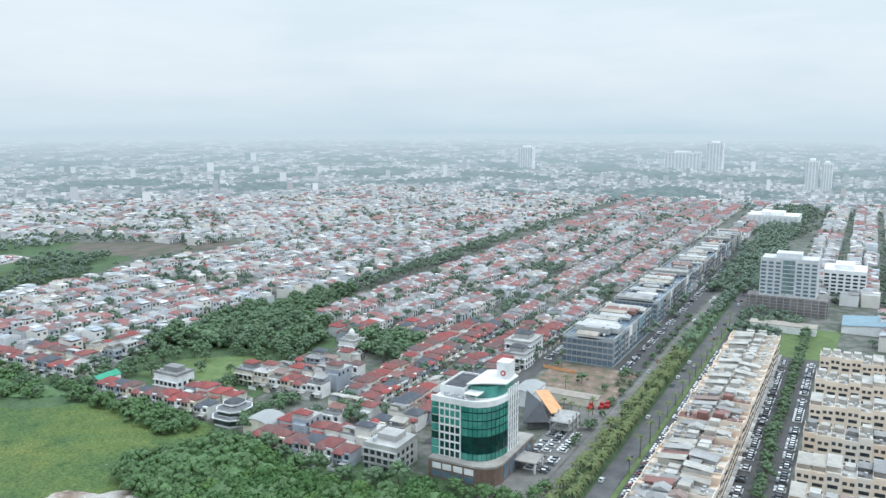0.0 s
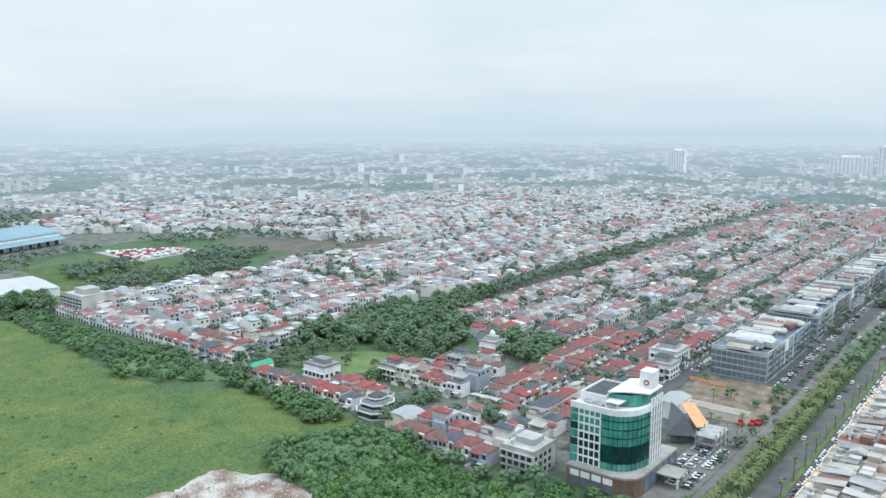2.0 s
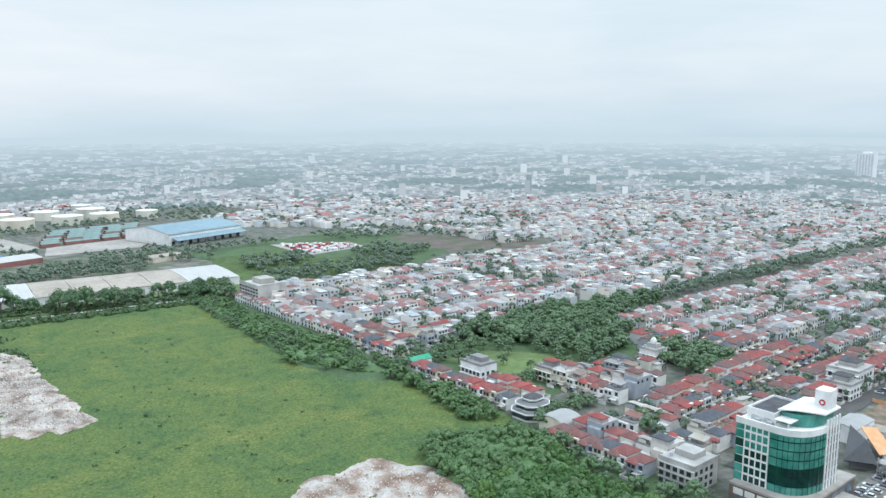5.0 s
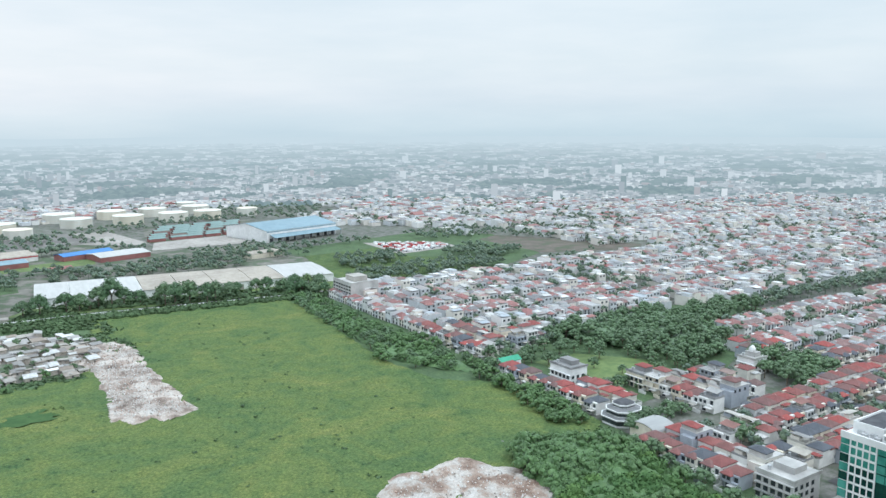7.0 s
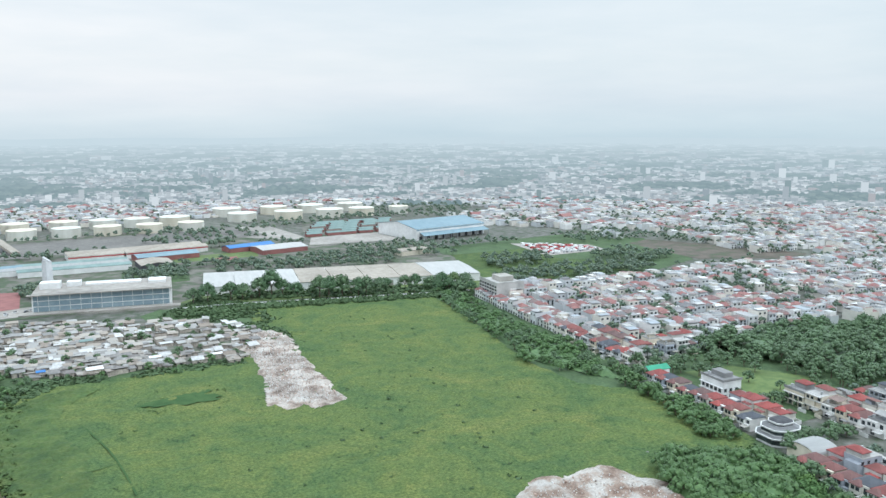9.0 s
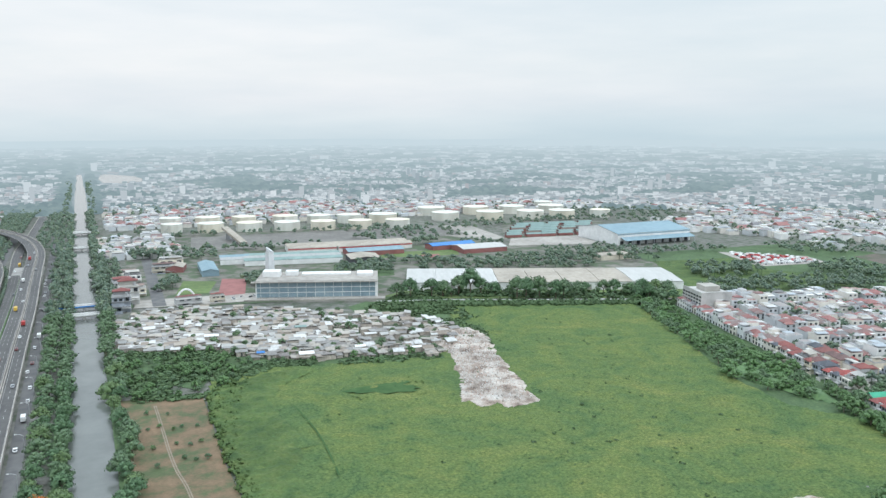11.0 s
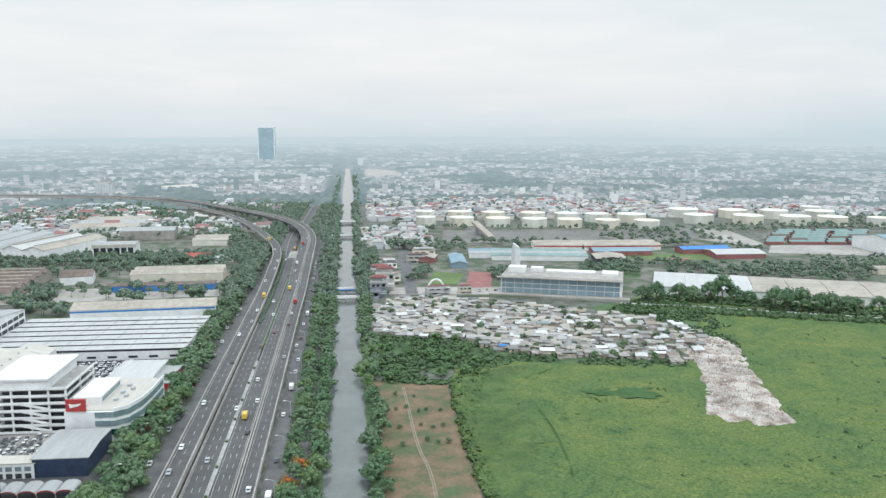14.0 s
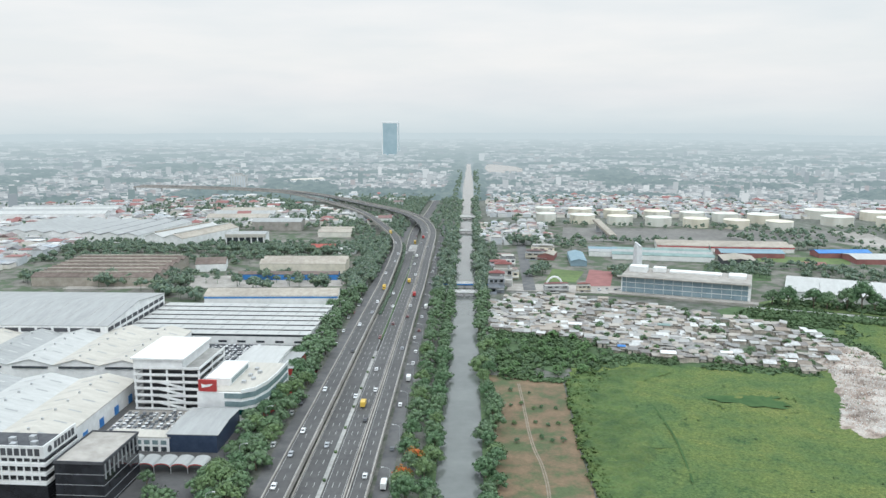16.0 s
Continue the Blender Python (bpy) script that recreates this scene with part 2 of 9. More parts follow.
def rough_grass(name):
    """Tall weeds and grass: drifts of yellow-green and blue-green, leafy clumps and painted shade in the gaps between
    them.
    """
    m = bpy.data.materials.new(name)
    m.use_nodes = True
    n, l = m.node_tree.nodes, m.node_tree.links
    b = n["Principled BSDF"]
    b.inputs["Roughness"].default_value, b.inputs["Specular IOR Level"].default_value = 0.9, 0.2
    at = n.new("ShaderNodeNewGeometry").outputs["Position"]

    def noise_at(scale, detail, rough, warp=0.0):
        t = n.new("ShaderNodeTexNoise")
        for k, v in (("Scale", scale), ("Detail", detail), ("Roughness", rough), ("Distortion", warp)):
            t.inputs[k].default_value = v
        l.new(at, t.inputs["Vector"])
        return t.outputs["Fac"]

    def ramp(fac, stops):
        r = n.new("ShaderNodeValToRGB")
        for i, (pos, c) in enumerate(stops):
            e = r.color_ramp.elements[i] if i < 2 else r.color_ramp.elements.new(pos)
            e.position, e.color = pos, (*c, 1)
        l.new(fac, r.inputs[0])
        return r.outputs[0]

    def times(c, other):
        mx = n.new("ShaderNodeMix")
        mx.data_type, mx.blend_type = "RGBA", "MULTIPLY"
        mx.inputs[0].default_value = 1.0
        l.new(c, mx.inputs[6])
        l.new(other, mx.inputs[7])
        return mx.outputs[2]

    drift = ramp(noise_at(0.021, 11.0, 0.74, 0.8), [(0.32, (0.068, 0.122, 0.050)), (0.44, (0.098, 0.152, 0.054)), (0.54, (0.130, 0.174, 0.056)), (0.66, (0.172, 0.196, 0.064))])
    weeds = ramp(noise_at(0.085, 6.0, 0.7, 1.2), [(0.30, (0.58, 0.70, 0.74)), (0.43, (0.98, 0.98, 1.0)), (0.70, (1.12, 1.06, 1.0))])
    cells = n.new("ShaderNodeTexVoronoi")
    cells.inputs["Scale"].default_value = 0.55
    l.new(at, cells.inputs["Vector"])
    # shade between clumps put into the colour: each cell darkens toward its edge
    clump = ramp(cells.outputs["Distance"], [(0.15, (1.06, 1.06, 1.05)), (0.8, (0.84, 0.88, 0.87))])
    blades = ramp(noise_at(0.9, 8.0, 0.75), [(0.38, (0.50, 0.56, 0.58)), (0.60, (1.24, 1.20, 1.18))])
    l.new(times(times(times(drift, weeds), clump), blades), b.inputs["Base Color"])
    bp = n.new("ShaderNodeBump")
    bp.inputs["Strength"].default_value, bp.inputs["Distance"].default_value = 0.7, 0.9
    l.new(noise_at(0.5, 6.0, 0.7), bp.inputs["Height"])
    l.new(bp.outputs[0], b.inputs["Normal"])
    return m


M_GRASS = rough_grass("field_grass")
M_WEED = material("leafy_weeds", [(0.30, (0.070, 0.126, 0.050)), (0.50, (0.108, 0.168, 0.057)), (0.72, (0.148, 0.194, 0.066))], 0.12, 10, coords="World", bump=0.8, bump_scale=0.8, rough=0.85, spec=0.2, coarse=(0.03, 0.8), fine=(0.7, 0.6))
M_LAWN = material("lawn_grass", two((0.092, 0.148, 0.045), (0.145, 0.20, 0.065)), 0.2, 6, coords="World", coarse=(0.03, 0.75))
M_BARE = material("dry_earth", [(0.40, (0.086, 0.116, 0.048)), (0.46, (0.135, 0.122, 0.062)), (0.54, (0.190, 0.134, 0.078)), (0.67, (0.255, 0.168, 0.102))], 0.075, 9, coords="World", bump=0.2, bump_scale=1.5,
                  coarse=(0.02, 0.85), fine=(0.8, 0.72))
M_REDEARTH = material("reddish_earth", [(0.38, (0.10, 0.12, 0.06)), (0.47, (0.19, 0.145, 0.105)), (0.58, (0.26, 0.185, 0.14)), (0.70, (0.34, 0.29, 0.245))], 0.14, 9, coords="World", bump=0.2, bump_scale=1.5, fine=(0.9, 0.75))
M_FALLOW = material("fallow_earth", [(0.38, (0.075, 0.095, 0.05)), (0.48, (0.115, 0.10, 0.078)), (0.68, (0.165, 0.135, 0.11))], 0.06, 9, coords="World", fine=(0.6, 0.75))
M_PATH = material("dirt_path", two((0.19, 0.160, 0.115), (0.26, 0.215, 0.16)), 0.3, coords="World")
M_DEBRIS = material("rubble_fill", [(0.34, (0.20, 0.15, 0.12)), (0.43, (0.40, 0.32, 0.27)), (0.51, (0.57, 0.495, 0.435)), (0.61, (0.66, 0.60, 0.545)), (0.73, (0.76, 0.73, 0.69))], 0.11, 12, coords="World",
                    bump=0.6, bump_scale=1.2, coarse=(0.045, 0.66), fine=(1.1, 0.6))
M_DEBRIS_RED = material("reddish_rubble_fill", [(0.34, (0.24, 0.155, 0.115)), (0.44, (0.40, 0.30, 0.24)), (0.53, (0.54, 0.49, 0.44)), (0.70, (0.66, 0.63, 0.60))], 0.10, 12, coords="World", bump=0.6, bump_scale=1.2, coarse=(0.05, 0.8), fine=(1.1, 0.62))
M_RUBBLE = material("rubble_pieces", ONE, 1.0, island=[(0.62, 0.60, 0.57), (0.5, 0.47, 0.43), (0.44, 0.39, 0.35), (0.7, 0.69, 0.68), (0.30, 0.26, 0.23), (0.46, 0.34, 0.28), (0.66, 0.64, 0.62)])
M_ASPHALT = material("asphalt", two((0.078, 0.076, 0.077), (0.108, 0.105, 0.103)), 0.25, 6, coords="World", coarse=(0.03, 0.82), rough=0.8, fine=(0.9, 0.85))
M_STREET = material("street_asphalt", two((0.10, 0.10, 0.105), (0.155, 0.153, 0.15)), 0.15, 6, coords="World", coarse=(0.02, 0.8))
M_CONCRETE = material("concrete", two((0.28, 0.275, 0.26), (0.42, 0.41, 0.39)), 0.35, 6, coords="World", coarse=(0.05, 0.78))
M_PAVING = material("pale_paving", two((0.30, 0.28, 0.25), (0.42, 0.39, 0.36)), 0.2, 6, coords="World", coarse=(0.03, 0.8))
M_WORKS = material("worn_hardstanding", [(0.44, (0.080, 0.118, 0.060)), (0.52, (0.165, 0.16, 0.135)), (0.70, (0.27, 0.25, 0.22))], 0.06, 8, coords="World", coarse=(0.015, 0.75), fine=(0.7, 0.75))
M_WORN_ROAD = material("worn_pale_road", two((0.17, 0.162, 0.15), (0.24, 0.228, 0.21)), 0.18, 7, coords="World", coarse=(0.03, 0.78), fine=(0.8, 0.78))
M_LINE = material("road_paint", two((0.30, 0.30, 0.29), (0.52, 0.52, 0.50)), 1.0, coords="World")
M_WATER = material("canal_water", two((0.112, 0.121, 0.114), (0.150, 0.160, 0.150)), 0.04, 5, coords="World", rough=0.14, bump=0.02, bump_scale=0.8, fine=(0.15, 0.9))
M_POND = material("pond_weed", two((0.052, 0.105, 0.042), (0.080, 0.140, 0.055)), 0.1, 6, coords="World", rough=0.95, spec=0.1, fine=(0.5, 0.8))
M_LEAF = material("leaves", [(0.30, (0.068, 0.122, 0.060)), (0.52, (0.100, 0.170, 0.078)), (0.74, (0.138, 0.210, 0.096))], 0.5, 5, rough=0.6, spec=0.45, sheen=0.12,
                  per_object=[(1, 1, 1), (0.86, 0.95, 0.95), (1.2, 1.12, 0.95), (0.75, 0.85, 0.8), (1.05, 1.0, 1.1)])
M_LEAF_S = material("thicket_leaves", [(0.30, (0.068, 0.122, 0.060)), (0.52, (0.098, 0.166, 0.076)), (0.74, (0.136, 0.206, 0.094))], 0.5, 5, coords="World", rough=0.6, spec=0.45, sheen=0.15, coarse=(0.07, 0.75))
M_GROVE_S = material("thicket_bright_leaves", [(0.30, (0.066, 0.132, 0.048)), (0.52, (0.094, 0.174, 0.060)), (0.76, (0.126, 0.208, 0.074))], 0.5, 5, coords="World", rough=0.65, spec=0.4, sheen=0.12, coarse=(0.07, 0.8))
M_GROVE = material("grove_leaves", [(0.30, (0.066, 0.132, 0.048)), (0.52, (0.094, 0.174, 0.060)), (0.76, (0.126, 0.208, 0.074))], 0.5, 5, rough=0.75, spec=0.25,
                   per_object=[(1, 1, 1), (0.9, 0.95, 0.95), (1.15, 1.1, 0.95), (0.85, 0.9, 0.85)])
# haze put into the leaf colour: paler and bluer, lifted further by sheen
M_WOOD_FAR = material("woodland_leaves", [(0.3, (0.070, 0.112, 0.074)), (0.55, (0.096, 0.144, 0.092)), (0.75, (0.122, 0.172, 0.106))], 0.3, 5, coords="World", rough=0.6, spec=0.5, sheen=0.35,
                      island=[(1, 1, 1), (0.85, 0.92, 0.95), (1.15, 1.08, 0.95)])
M_BUSH = material("scrub_leaves", [(0.3, (0.074, 0.128, 0.062)), (0.55, (0.110, 0.174, 0.078)), (0.75, (0.150, 0.212, 0.096))], 0.4, 7, coords="World", rough=0.8, spec=0.25, coarse=(0.05, 0.75), fine=(0.9, 0.6))
M_PALM = material("palm_leaves", [(0.3, (0.075, 0.105, 0.035)), (0.55, (0.125, 0.155, 0.05)), (0.75, (0.19, 0.20, 0.07))], 1.0, 5, rough=0.7)
M_BARK = material("bark", two((0.09, 0.07, 0.05), (0.2, 0.16, 0.12)), 2.0, stretch=(1, 1, 0.2))
M_WALL = material("painted_wall", ONE, 0.5, 5, coarse=(0.15, 0.84), per_object=[(0.76, 0.73, 0.66), (0.80, 0.79, 0.77), (0.72, 0.66, 0.54), (0.60, 0.60, 0.60), (0.76, 0.69, 0.57), (0.78, 0.77, 0.74), (0.40, 0.43, 0.48), (0.80, 0.76, 0.68)])
M_TILE = material("clay_roof_tiles", ONE, 1.2, 5, coarse=(0.25, 0.72), rough=0.75, bump=0.06,
                  per_object=[(0.30, 0.075, 0.068), (0.22, 0.092, 0.084), (0.34, 0.080, 0.070), (0.19, 0.095, 0.088), (0.24, 0.080, 0.074), (0.17, 0.105, 0.098), (0.095, 0.105, 0.125), (0.26, 0.090, 0.080)])
M_TILE_RED = material("red_roof_tiles", ONE, 1.2, 5, coarse=(0.25, 0.75), rough=0.75, bump=0.06, per_object=[(0.50, 0.08, 0.06), (0.46, 0.095, 0.07), (0.38, 0.09, 0.07)])
M_FLAT = material("flat_roof_screed", ONE, 0.4, 6, coarse=(0.12, 0.7), per_object=[(0.42, 0.42, 0.41), (0.55, 0.54, 0.52), (0.33, 0.33, 0.33), (0.66, 0.65, 0.63), (0.46, 0.44, 0.40)])
M_GLASS_DARK = material("dark_window_glass", two((0.03, 0.035, 0.04), (0.06, 0.07, 0.08)), 0.3, rough=0.12, spec=0.6)
M_FAR_WALL = material("town_walls", ONE, 0.2, 4, coords="World", island=[(0.66, 0.665, 0.66), (0.80, 0.79, 0.77), (0.70, 0.665, 0.61), (0.58, 0.60, 0.62), (0.78, 0.74, 0.67), (0.66, 0.68, 0.70)])
M_FAR_TILE = material("town_tile_roofs", ONE, 0.2, 4, coords="World", rough=0.45, spec=0.6, island=[(0.26, 0.095, 0.085), (0.21, 0.11, 0.10), (0.185, 0.125, 0.115), (0.28, 0.115, 0.10), (0.23, 0.22, 0.22), (0.34, 0.34, 0.345), (0.23, 0.09, 0.08), (0.16, 0.155, 0.16)])
M_FAR_GREY = material("town_sheet_roofs", ONE, 0.2, 4, coords="World", rough=0.45, spec=0.6, island=[(0.42, 0.42, 0.425), (0.54, 0.54, 0.535), (0.30, 0.30, 0.305), (0.70, 0.70, 0.69), (0.28, 0.25, 0.24), (0.46, 0.45, 0.43), (0.32, 0.19, 0.17), (0.38, 0.42, 0.46)])
M_WHITE = material("white_paint", two((0.70, 0.70, 0.69), (0.82, 0.82, 0.81)), 0.3, 5, coarse=(0.08, 0.9))
M_SHED_WHITE = material("white_roof_sheet", two((0.47, 0.47, 0.455), (0.54, 0.54, 0.525)), 0.35, 7, coarse=(0.05, 0.93), stretch=(1, 0.12, 1), rough=0.7, spec=0.25, fine=(1.5, 0.9))
M_SHED_GREY = material("grey_roof_sheet", two((0.335, 0.34, 0.335), (0.405, 0.41, 0.405)), 0.35, 7, coarse=(0.05, 0.93), stretch=(1, 0.12, 1), rough=0.7, spec=0.25, fine=(1.5, 0.9))
M_SHED_TAN = material("weathered_tan_roof", two((0.365, 0.325, 0.275), (0.475, 0.43, 0.37)), 0.3, 7, coarse=(0.05, 0.82), rough=0.75, spec=0.25, fine=(1.5, 0.85))
M_SHED_CREAM = material("cream_roof_sheet", two((0.49, 0.46, 0.41), (0.57, 0.54, 0.485)), 0.3, 7, coarse=(0.05, 0.93), rough=0.75, spec=0.25, fine=(1.5, 0.88), stretch=(1, 0.12, 1))
M_SHED_RUST = material("rusty_roof_sheet", two((0.15, 0.115, 0.10), (0.25, 0.20, 0.175)), 0.3, 7, coarse=(0.05, 0.75), rough=0.8, spec=0.2, fine=(1.5, 0.8))
M_SHED_BLUE = material("pale_blue_roof", two((0.20, 0.295, 0.345), (0.25, 0.345, 0.395)), 0.2, 5, coarse=(0.03, 0.9), rough=0.65, spec=0.3)
M_BLUE = material("blue_paint", two((0.03, 0.16, 0.45), (0.05, 0.22, 0.52)), 0.2, 4, rough=0.5)
M_GREEN_ROOF = material("green_roof_sheet", two((0.17, 0.255, 0.24), (0.23, 0.32, 0.30)), 0.15, 5, coarse=(0.04, 0.8), rough=0.6)
M_GREEN_TARP = material("bright_green_sheet", two((0.03, 0.26, 0.15), (0.05, 0.33, 0.20)), 0.4, 5, rough=0.6)
M_RED = material("red_paint", two((0.34, 0.035, 0.035), (0.42, 0.05, 0.045)), 0.4, 4, rough=0.5)
M_MAROON = material("red_clay_court", two((0.23, 0.095, 0.09), (0.30, 0.13, 0.12)), 0.15, 5, coords="World")
M_TANK = material("cream_tank_paint", two((0.68, 0.65, 0.57), (0.78, 0.76, 0.69)), 0.1, 5, coarse=(0.05, 0.86), stretch=(1, 1, 0.2), per_object=[(0.94, 0.94, 0.93), (0.90, 0.92, 0.93), (0.95, 0.91, 0.84)])
M_PINK = material("peach_facade", two((0.80, 0.66, 0.53), (0.86, 0.74, 0.61)), 0.3, 5, coarse=(0.1, 0.88), per_object=[(1, 1, 1), (1.0, 1.03, 1.06), (0.97, 0.92, 0.88), (0.96, 1.04, 1.12)])
M_SHACK_ROOF = material("shack_sheet_roof", ONE, 0.6, 6, coarse=(0.3, 0.7), rough=0.7, per_object=[(0.29, 0.285, 0.275), (0.37, 0.345, 0.31), (0.25, 0.24, 0.23), (0.60, 0.60, 0.59), (0.36, 0.315, 0.27), (0.22, 0.20, 0.19), (0.42, 0.385, 0.34), (0.40, 0.395, 0.38), (0.28, 0.265, 0.25), (0.27, 0.225, 0.185)])
M_SHACK_ROOF_S = material("shack_roof_sheets", ONE, 0.6, 6, coords="World", rough=0.7, island=[(0.29, 0.285, 0.275), (0.37, 0.345, 0.31), (0.25, 0.24, 0.23), (0.36, 0.315, 0.27), (0.60, 0.60, 0.59), (0.22, 0.20, 0.19), (0.42, 0.385, 0.34), (0.40, 0.395, 0.38), (0.35, 0.34, 0.325), (0.27, 0.225, 0.185)])
M_SHACK_WALL = material("shack_boards", two((0.34, 0.30, 0.26), (0.60, 0.54, 0.47)), 0.8, 5, coarse=(0.3, 0.75))
M_GREEN_GLASS = material("green_glass", two((0.03, 0.17, 0.14), (0.10, 0.34, 0.28)), 0.16, 4, rough=0.08, spec=0.7)
M_GREEN_DARK = material("dark_green_glass", two((0.006, 0.03, 0.03), (0.012, 0.06, 0.05)), 0.18, 3, rough=0.08, spec=0.7)
M_BLUE_GLASS = material("blue_grey_glass", two((0.10, 0.145, 0.19), (0.16, 0.215, 0.27)), 0.15, 3, rough=0.15, spec=0.7)
M_BLACK_GLASS = material("black_glass", two((0.012, 0.013, 0.016), (0.03, 0.032, 0.038)), 0.15, 3, rough=0.06, spec=0.7)
M_BROWN = material("brown_stone_cladding", two((0.14, 0.09, 0.07), (0.2, 0.14, 0.11)), 0.5, 5)
M_SCAFFOLD = material("scaffold_netting", two((0.24, 0.21, 0.20), (0.34, 0.31, 0.30)), 0.3, 6, coarse=(0.1, 0.75), fine=(1.2, 0.7))
M_PALE_GREY = material("pale_grey_cladding", two((0.54, 0.55, 0.56), (0.64, 0.65, 0.655)), 0.3, 5, coarse=(0.08, 0.88))
M_OFFICE_GLASS = material("pale_blue_office_glass", two((0.17, 0.24, 0.28), (0.26, 0.34, 0.38)), 0.12, 4, rough=0.15, spec=0.7)
M_STONE = material("dark_grey_stone", two((0.17, 0.175, 0.18), (0.24, 0.245, 0.25)), 0.3, 6, coarse=(0.06, 0.8))
# roofs and doors; also the shade put into car park openings and roof valleys
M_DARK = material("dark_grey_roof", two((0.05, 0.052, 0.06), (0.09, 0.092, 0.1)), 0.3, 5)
M_ORANGE = material("orange_roof_sheet", two((0.60, 0.30, 0.14), (0.70, 0.38, 0.20)), 0.3, 4)
M_CAR = material("car_paint", [(0.2, (0.95, 0.95, 0.95)), (0.8, (1, 1, 1))], 1, 2, rough=0.3, per_object=[(0.75, 0.75, 0.75), (0.78, 0.78, 0.78), (0.05, 0.05, 0.055), (0.35, 0.36, 0.38), (0.6, 0.6, 0.6), (0.10, 0.11, 0.12), (0.72, 0.72, 0.72), (0.68, 0.69, 0.7), (0.74, 0.74, 0.74), (0.18, 0.05, 0.05)])
M_CARS = material("car_paints", [(0.2, (0.95, 0.95, 0.95)), (0.8, (1, 1, 1))], 1, 2, rough=0.3, coords="World", island=[(0.75, 0.75, 0.75), (0.05, 0.05, 0.055), (0.35, 0.36, 0.38), (0.6, 0.6, 0.6), (0.10, 0.11, 0.12), (0.72, 0.72, 0.72), (0.74, 0.74, 0.74), (0.68, 0.69, 0.7), (0.16, 0.17, 0.19)])
M_NAVY = material("navy_cladding", two((0.025, 0.04, 0.075), (0.045, 0.065, 0.11)), 0.3, 4, rough=0.35)
M_YELLOW = material("yellow_truck_paint", two((0.62, 0.40, 0.06), (0.7, 0.48, 0.1)), 0.5, 4, rough=0.4)
M_RUBBER = material("rubber", two((0.02, 0.02, 0.02), (0.035, 0.035, 0.035)), 3)
M_STEEL = material("galvanised_steel", two((0.4, 0.41, 0.42), (0.5, 0.51, 0.52)), 0.8, 4, rough=0.45, metal=0.4)
M_SHOP_ROOF = material("patched_shop_roof", ONE, 0.5, 6, coarse=(0.2, 0.7), per_object=[(0.43, 0.42, 0.40), (0.52, 0.50, 0.46), (0.34, 0.33, 0.315), (0.58, 0.565, 0.53), (0.47, 0.44, 0.385), (0.27, 0.14, 0.12), (0.39, 0.385, 0.375), (0.31, 0.23, 0.205), (0.50, 0.475, 0.43), (0.29, 0.285, 0.28), (0.45, 0.42, 0.37)])
# far tower glass, its colours paled by painted-in haze
M_PALE_GLASS = material("pale_tower_glass", two((0.50, 0.53, 0.55), (0.58, 0.61, 0.63)), 0.1, 3, rough=0.3)
M_TEAL_GLASS = material("teal_tower_glass", two((0.31, 0.41, 0.45), (0.37, 0.47, 0.51)), 0.03, 3, rough=0.25)
M_SHOW_GLASS = material("showroom_glass", two((0.14, 0.20, 0.21), (0.22, 0.29, 0.30)), 0.2, 3, rough=0.15)
M_FLOWER = material("orange_blossom", two((0.10, 0.14, 0.03), (0.5, 0.12, 0.03), 0.45, 0.6), 0.5, 5, rough=0.8)


def backdrop_material(name, pieces=None):
    """The hazy city far away: haze painted into a plain glow that pales with the distance. pieces: the tints that loose
    pieces take by chance.
    """
    m = bpy.data.materials.new(name)
    m.use_nodes = True
    n, l = m.node_tree.nodes, m.node_tree.links
    n.clear()
    out, em = n.new("ShaderNodeOutputMaterial"), n.new("ShaderNodeEmission")
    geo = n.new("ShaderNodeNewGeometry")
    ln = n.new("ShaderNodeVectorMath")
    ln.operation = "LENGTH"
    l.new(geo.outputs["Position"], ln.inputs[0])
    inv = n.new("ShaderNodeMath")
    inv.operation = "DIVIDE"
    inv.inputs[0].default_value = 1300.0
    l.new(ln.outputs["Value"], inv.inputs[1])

    def ramp(stops, fac, steps=False):
        r = n.new("ShaderNodeValToRGB")
        if steps:
            r.color_ramp.interpolation = "CONSTANT"
        for i, (pos, c) in enumerate(stops):
            e = r.color_ramp.elements[i] if i < 2 else r.color_ramp.elements.new(pos)
            e.position, e.color = pos, (*c, 1)
        l.new(fac, r.inputs[0])
        return r.outputs[0]

    # painted haze: the emitted colour turns paler and bluer with distance
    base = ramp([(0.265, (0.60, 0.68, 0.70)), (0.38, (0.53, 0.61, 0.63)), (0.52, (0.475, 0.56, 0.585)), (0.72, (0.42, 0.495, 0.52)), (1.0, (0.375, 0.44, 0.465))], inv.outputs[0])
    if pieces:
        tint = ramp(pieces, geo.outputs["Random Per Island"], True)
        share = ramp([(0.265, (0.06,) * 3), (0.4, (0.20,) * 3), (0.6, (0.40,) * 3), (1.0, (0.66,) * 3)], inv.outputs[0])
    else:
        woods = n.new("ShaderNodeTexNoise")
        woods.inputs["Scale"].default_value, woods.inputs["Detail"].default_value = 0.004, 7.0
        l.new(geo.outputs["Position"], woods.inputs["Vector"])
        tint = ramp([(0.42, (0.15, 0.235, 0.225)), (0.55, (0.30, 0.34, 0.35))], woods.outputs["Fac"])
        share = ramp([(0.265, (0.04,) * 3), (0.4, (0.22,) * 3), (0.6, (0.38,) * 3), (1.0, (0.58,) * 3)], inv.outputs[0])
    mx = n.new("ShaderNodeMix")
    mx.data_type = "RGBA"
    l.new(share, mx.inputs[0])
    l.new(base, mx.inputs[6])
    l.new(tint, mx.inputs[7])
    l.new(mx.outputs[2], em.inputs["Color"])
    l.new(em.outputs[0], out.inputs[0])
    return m


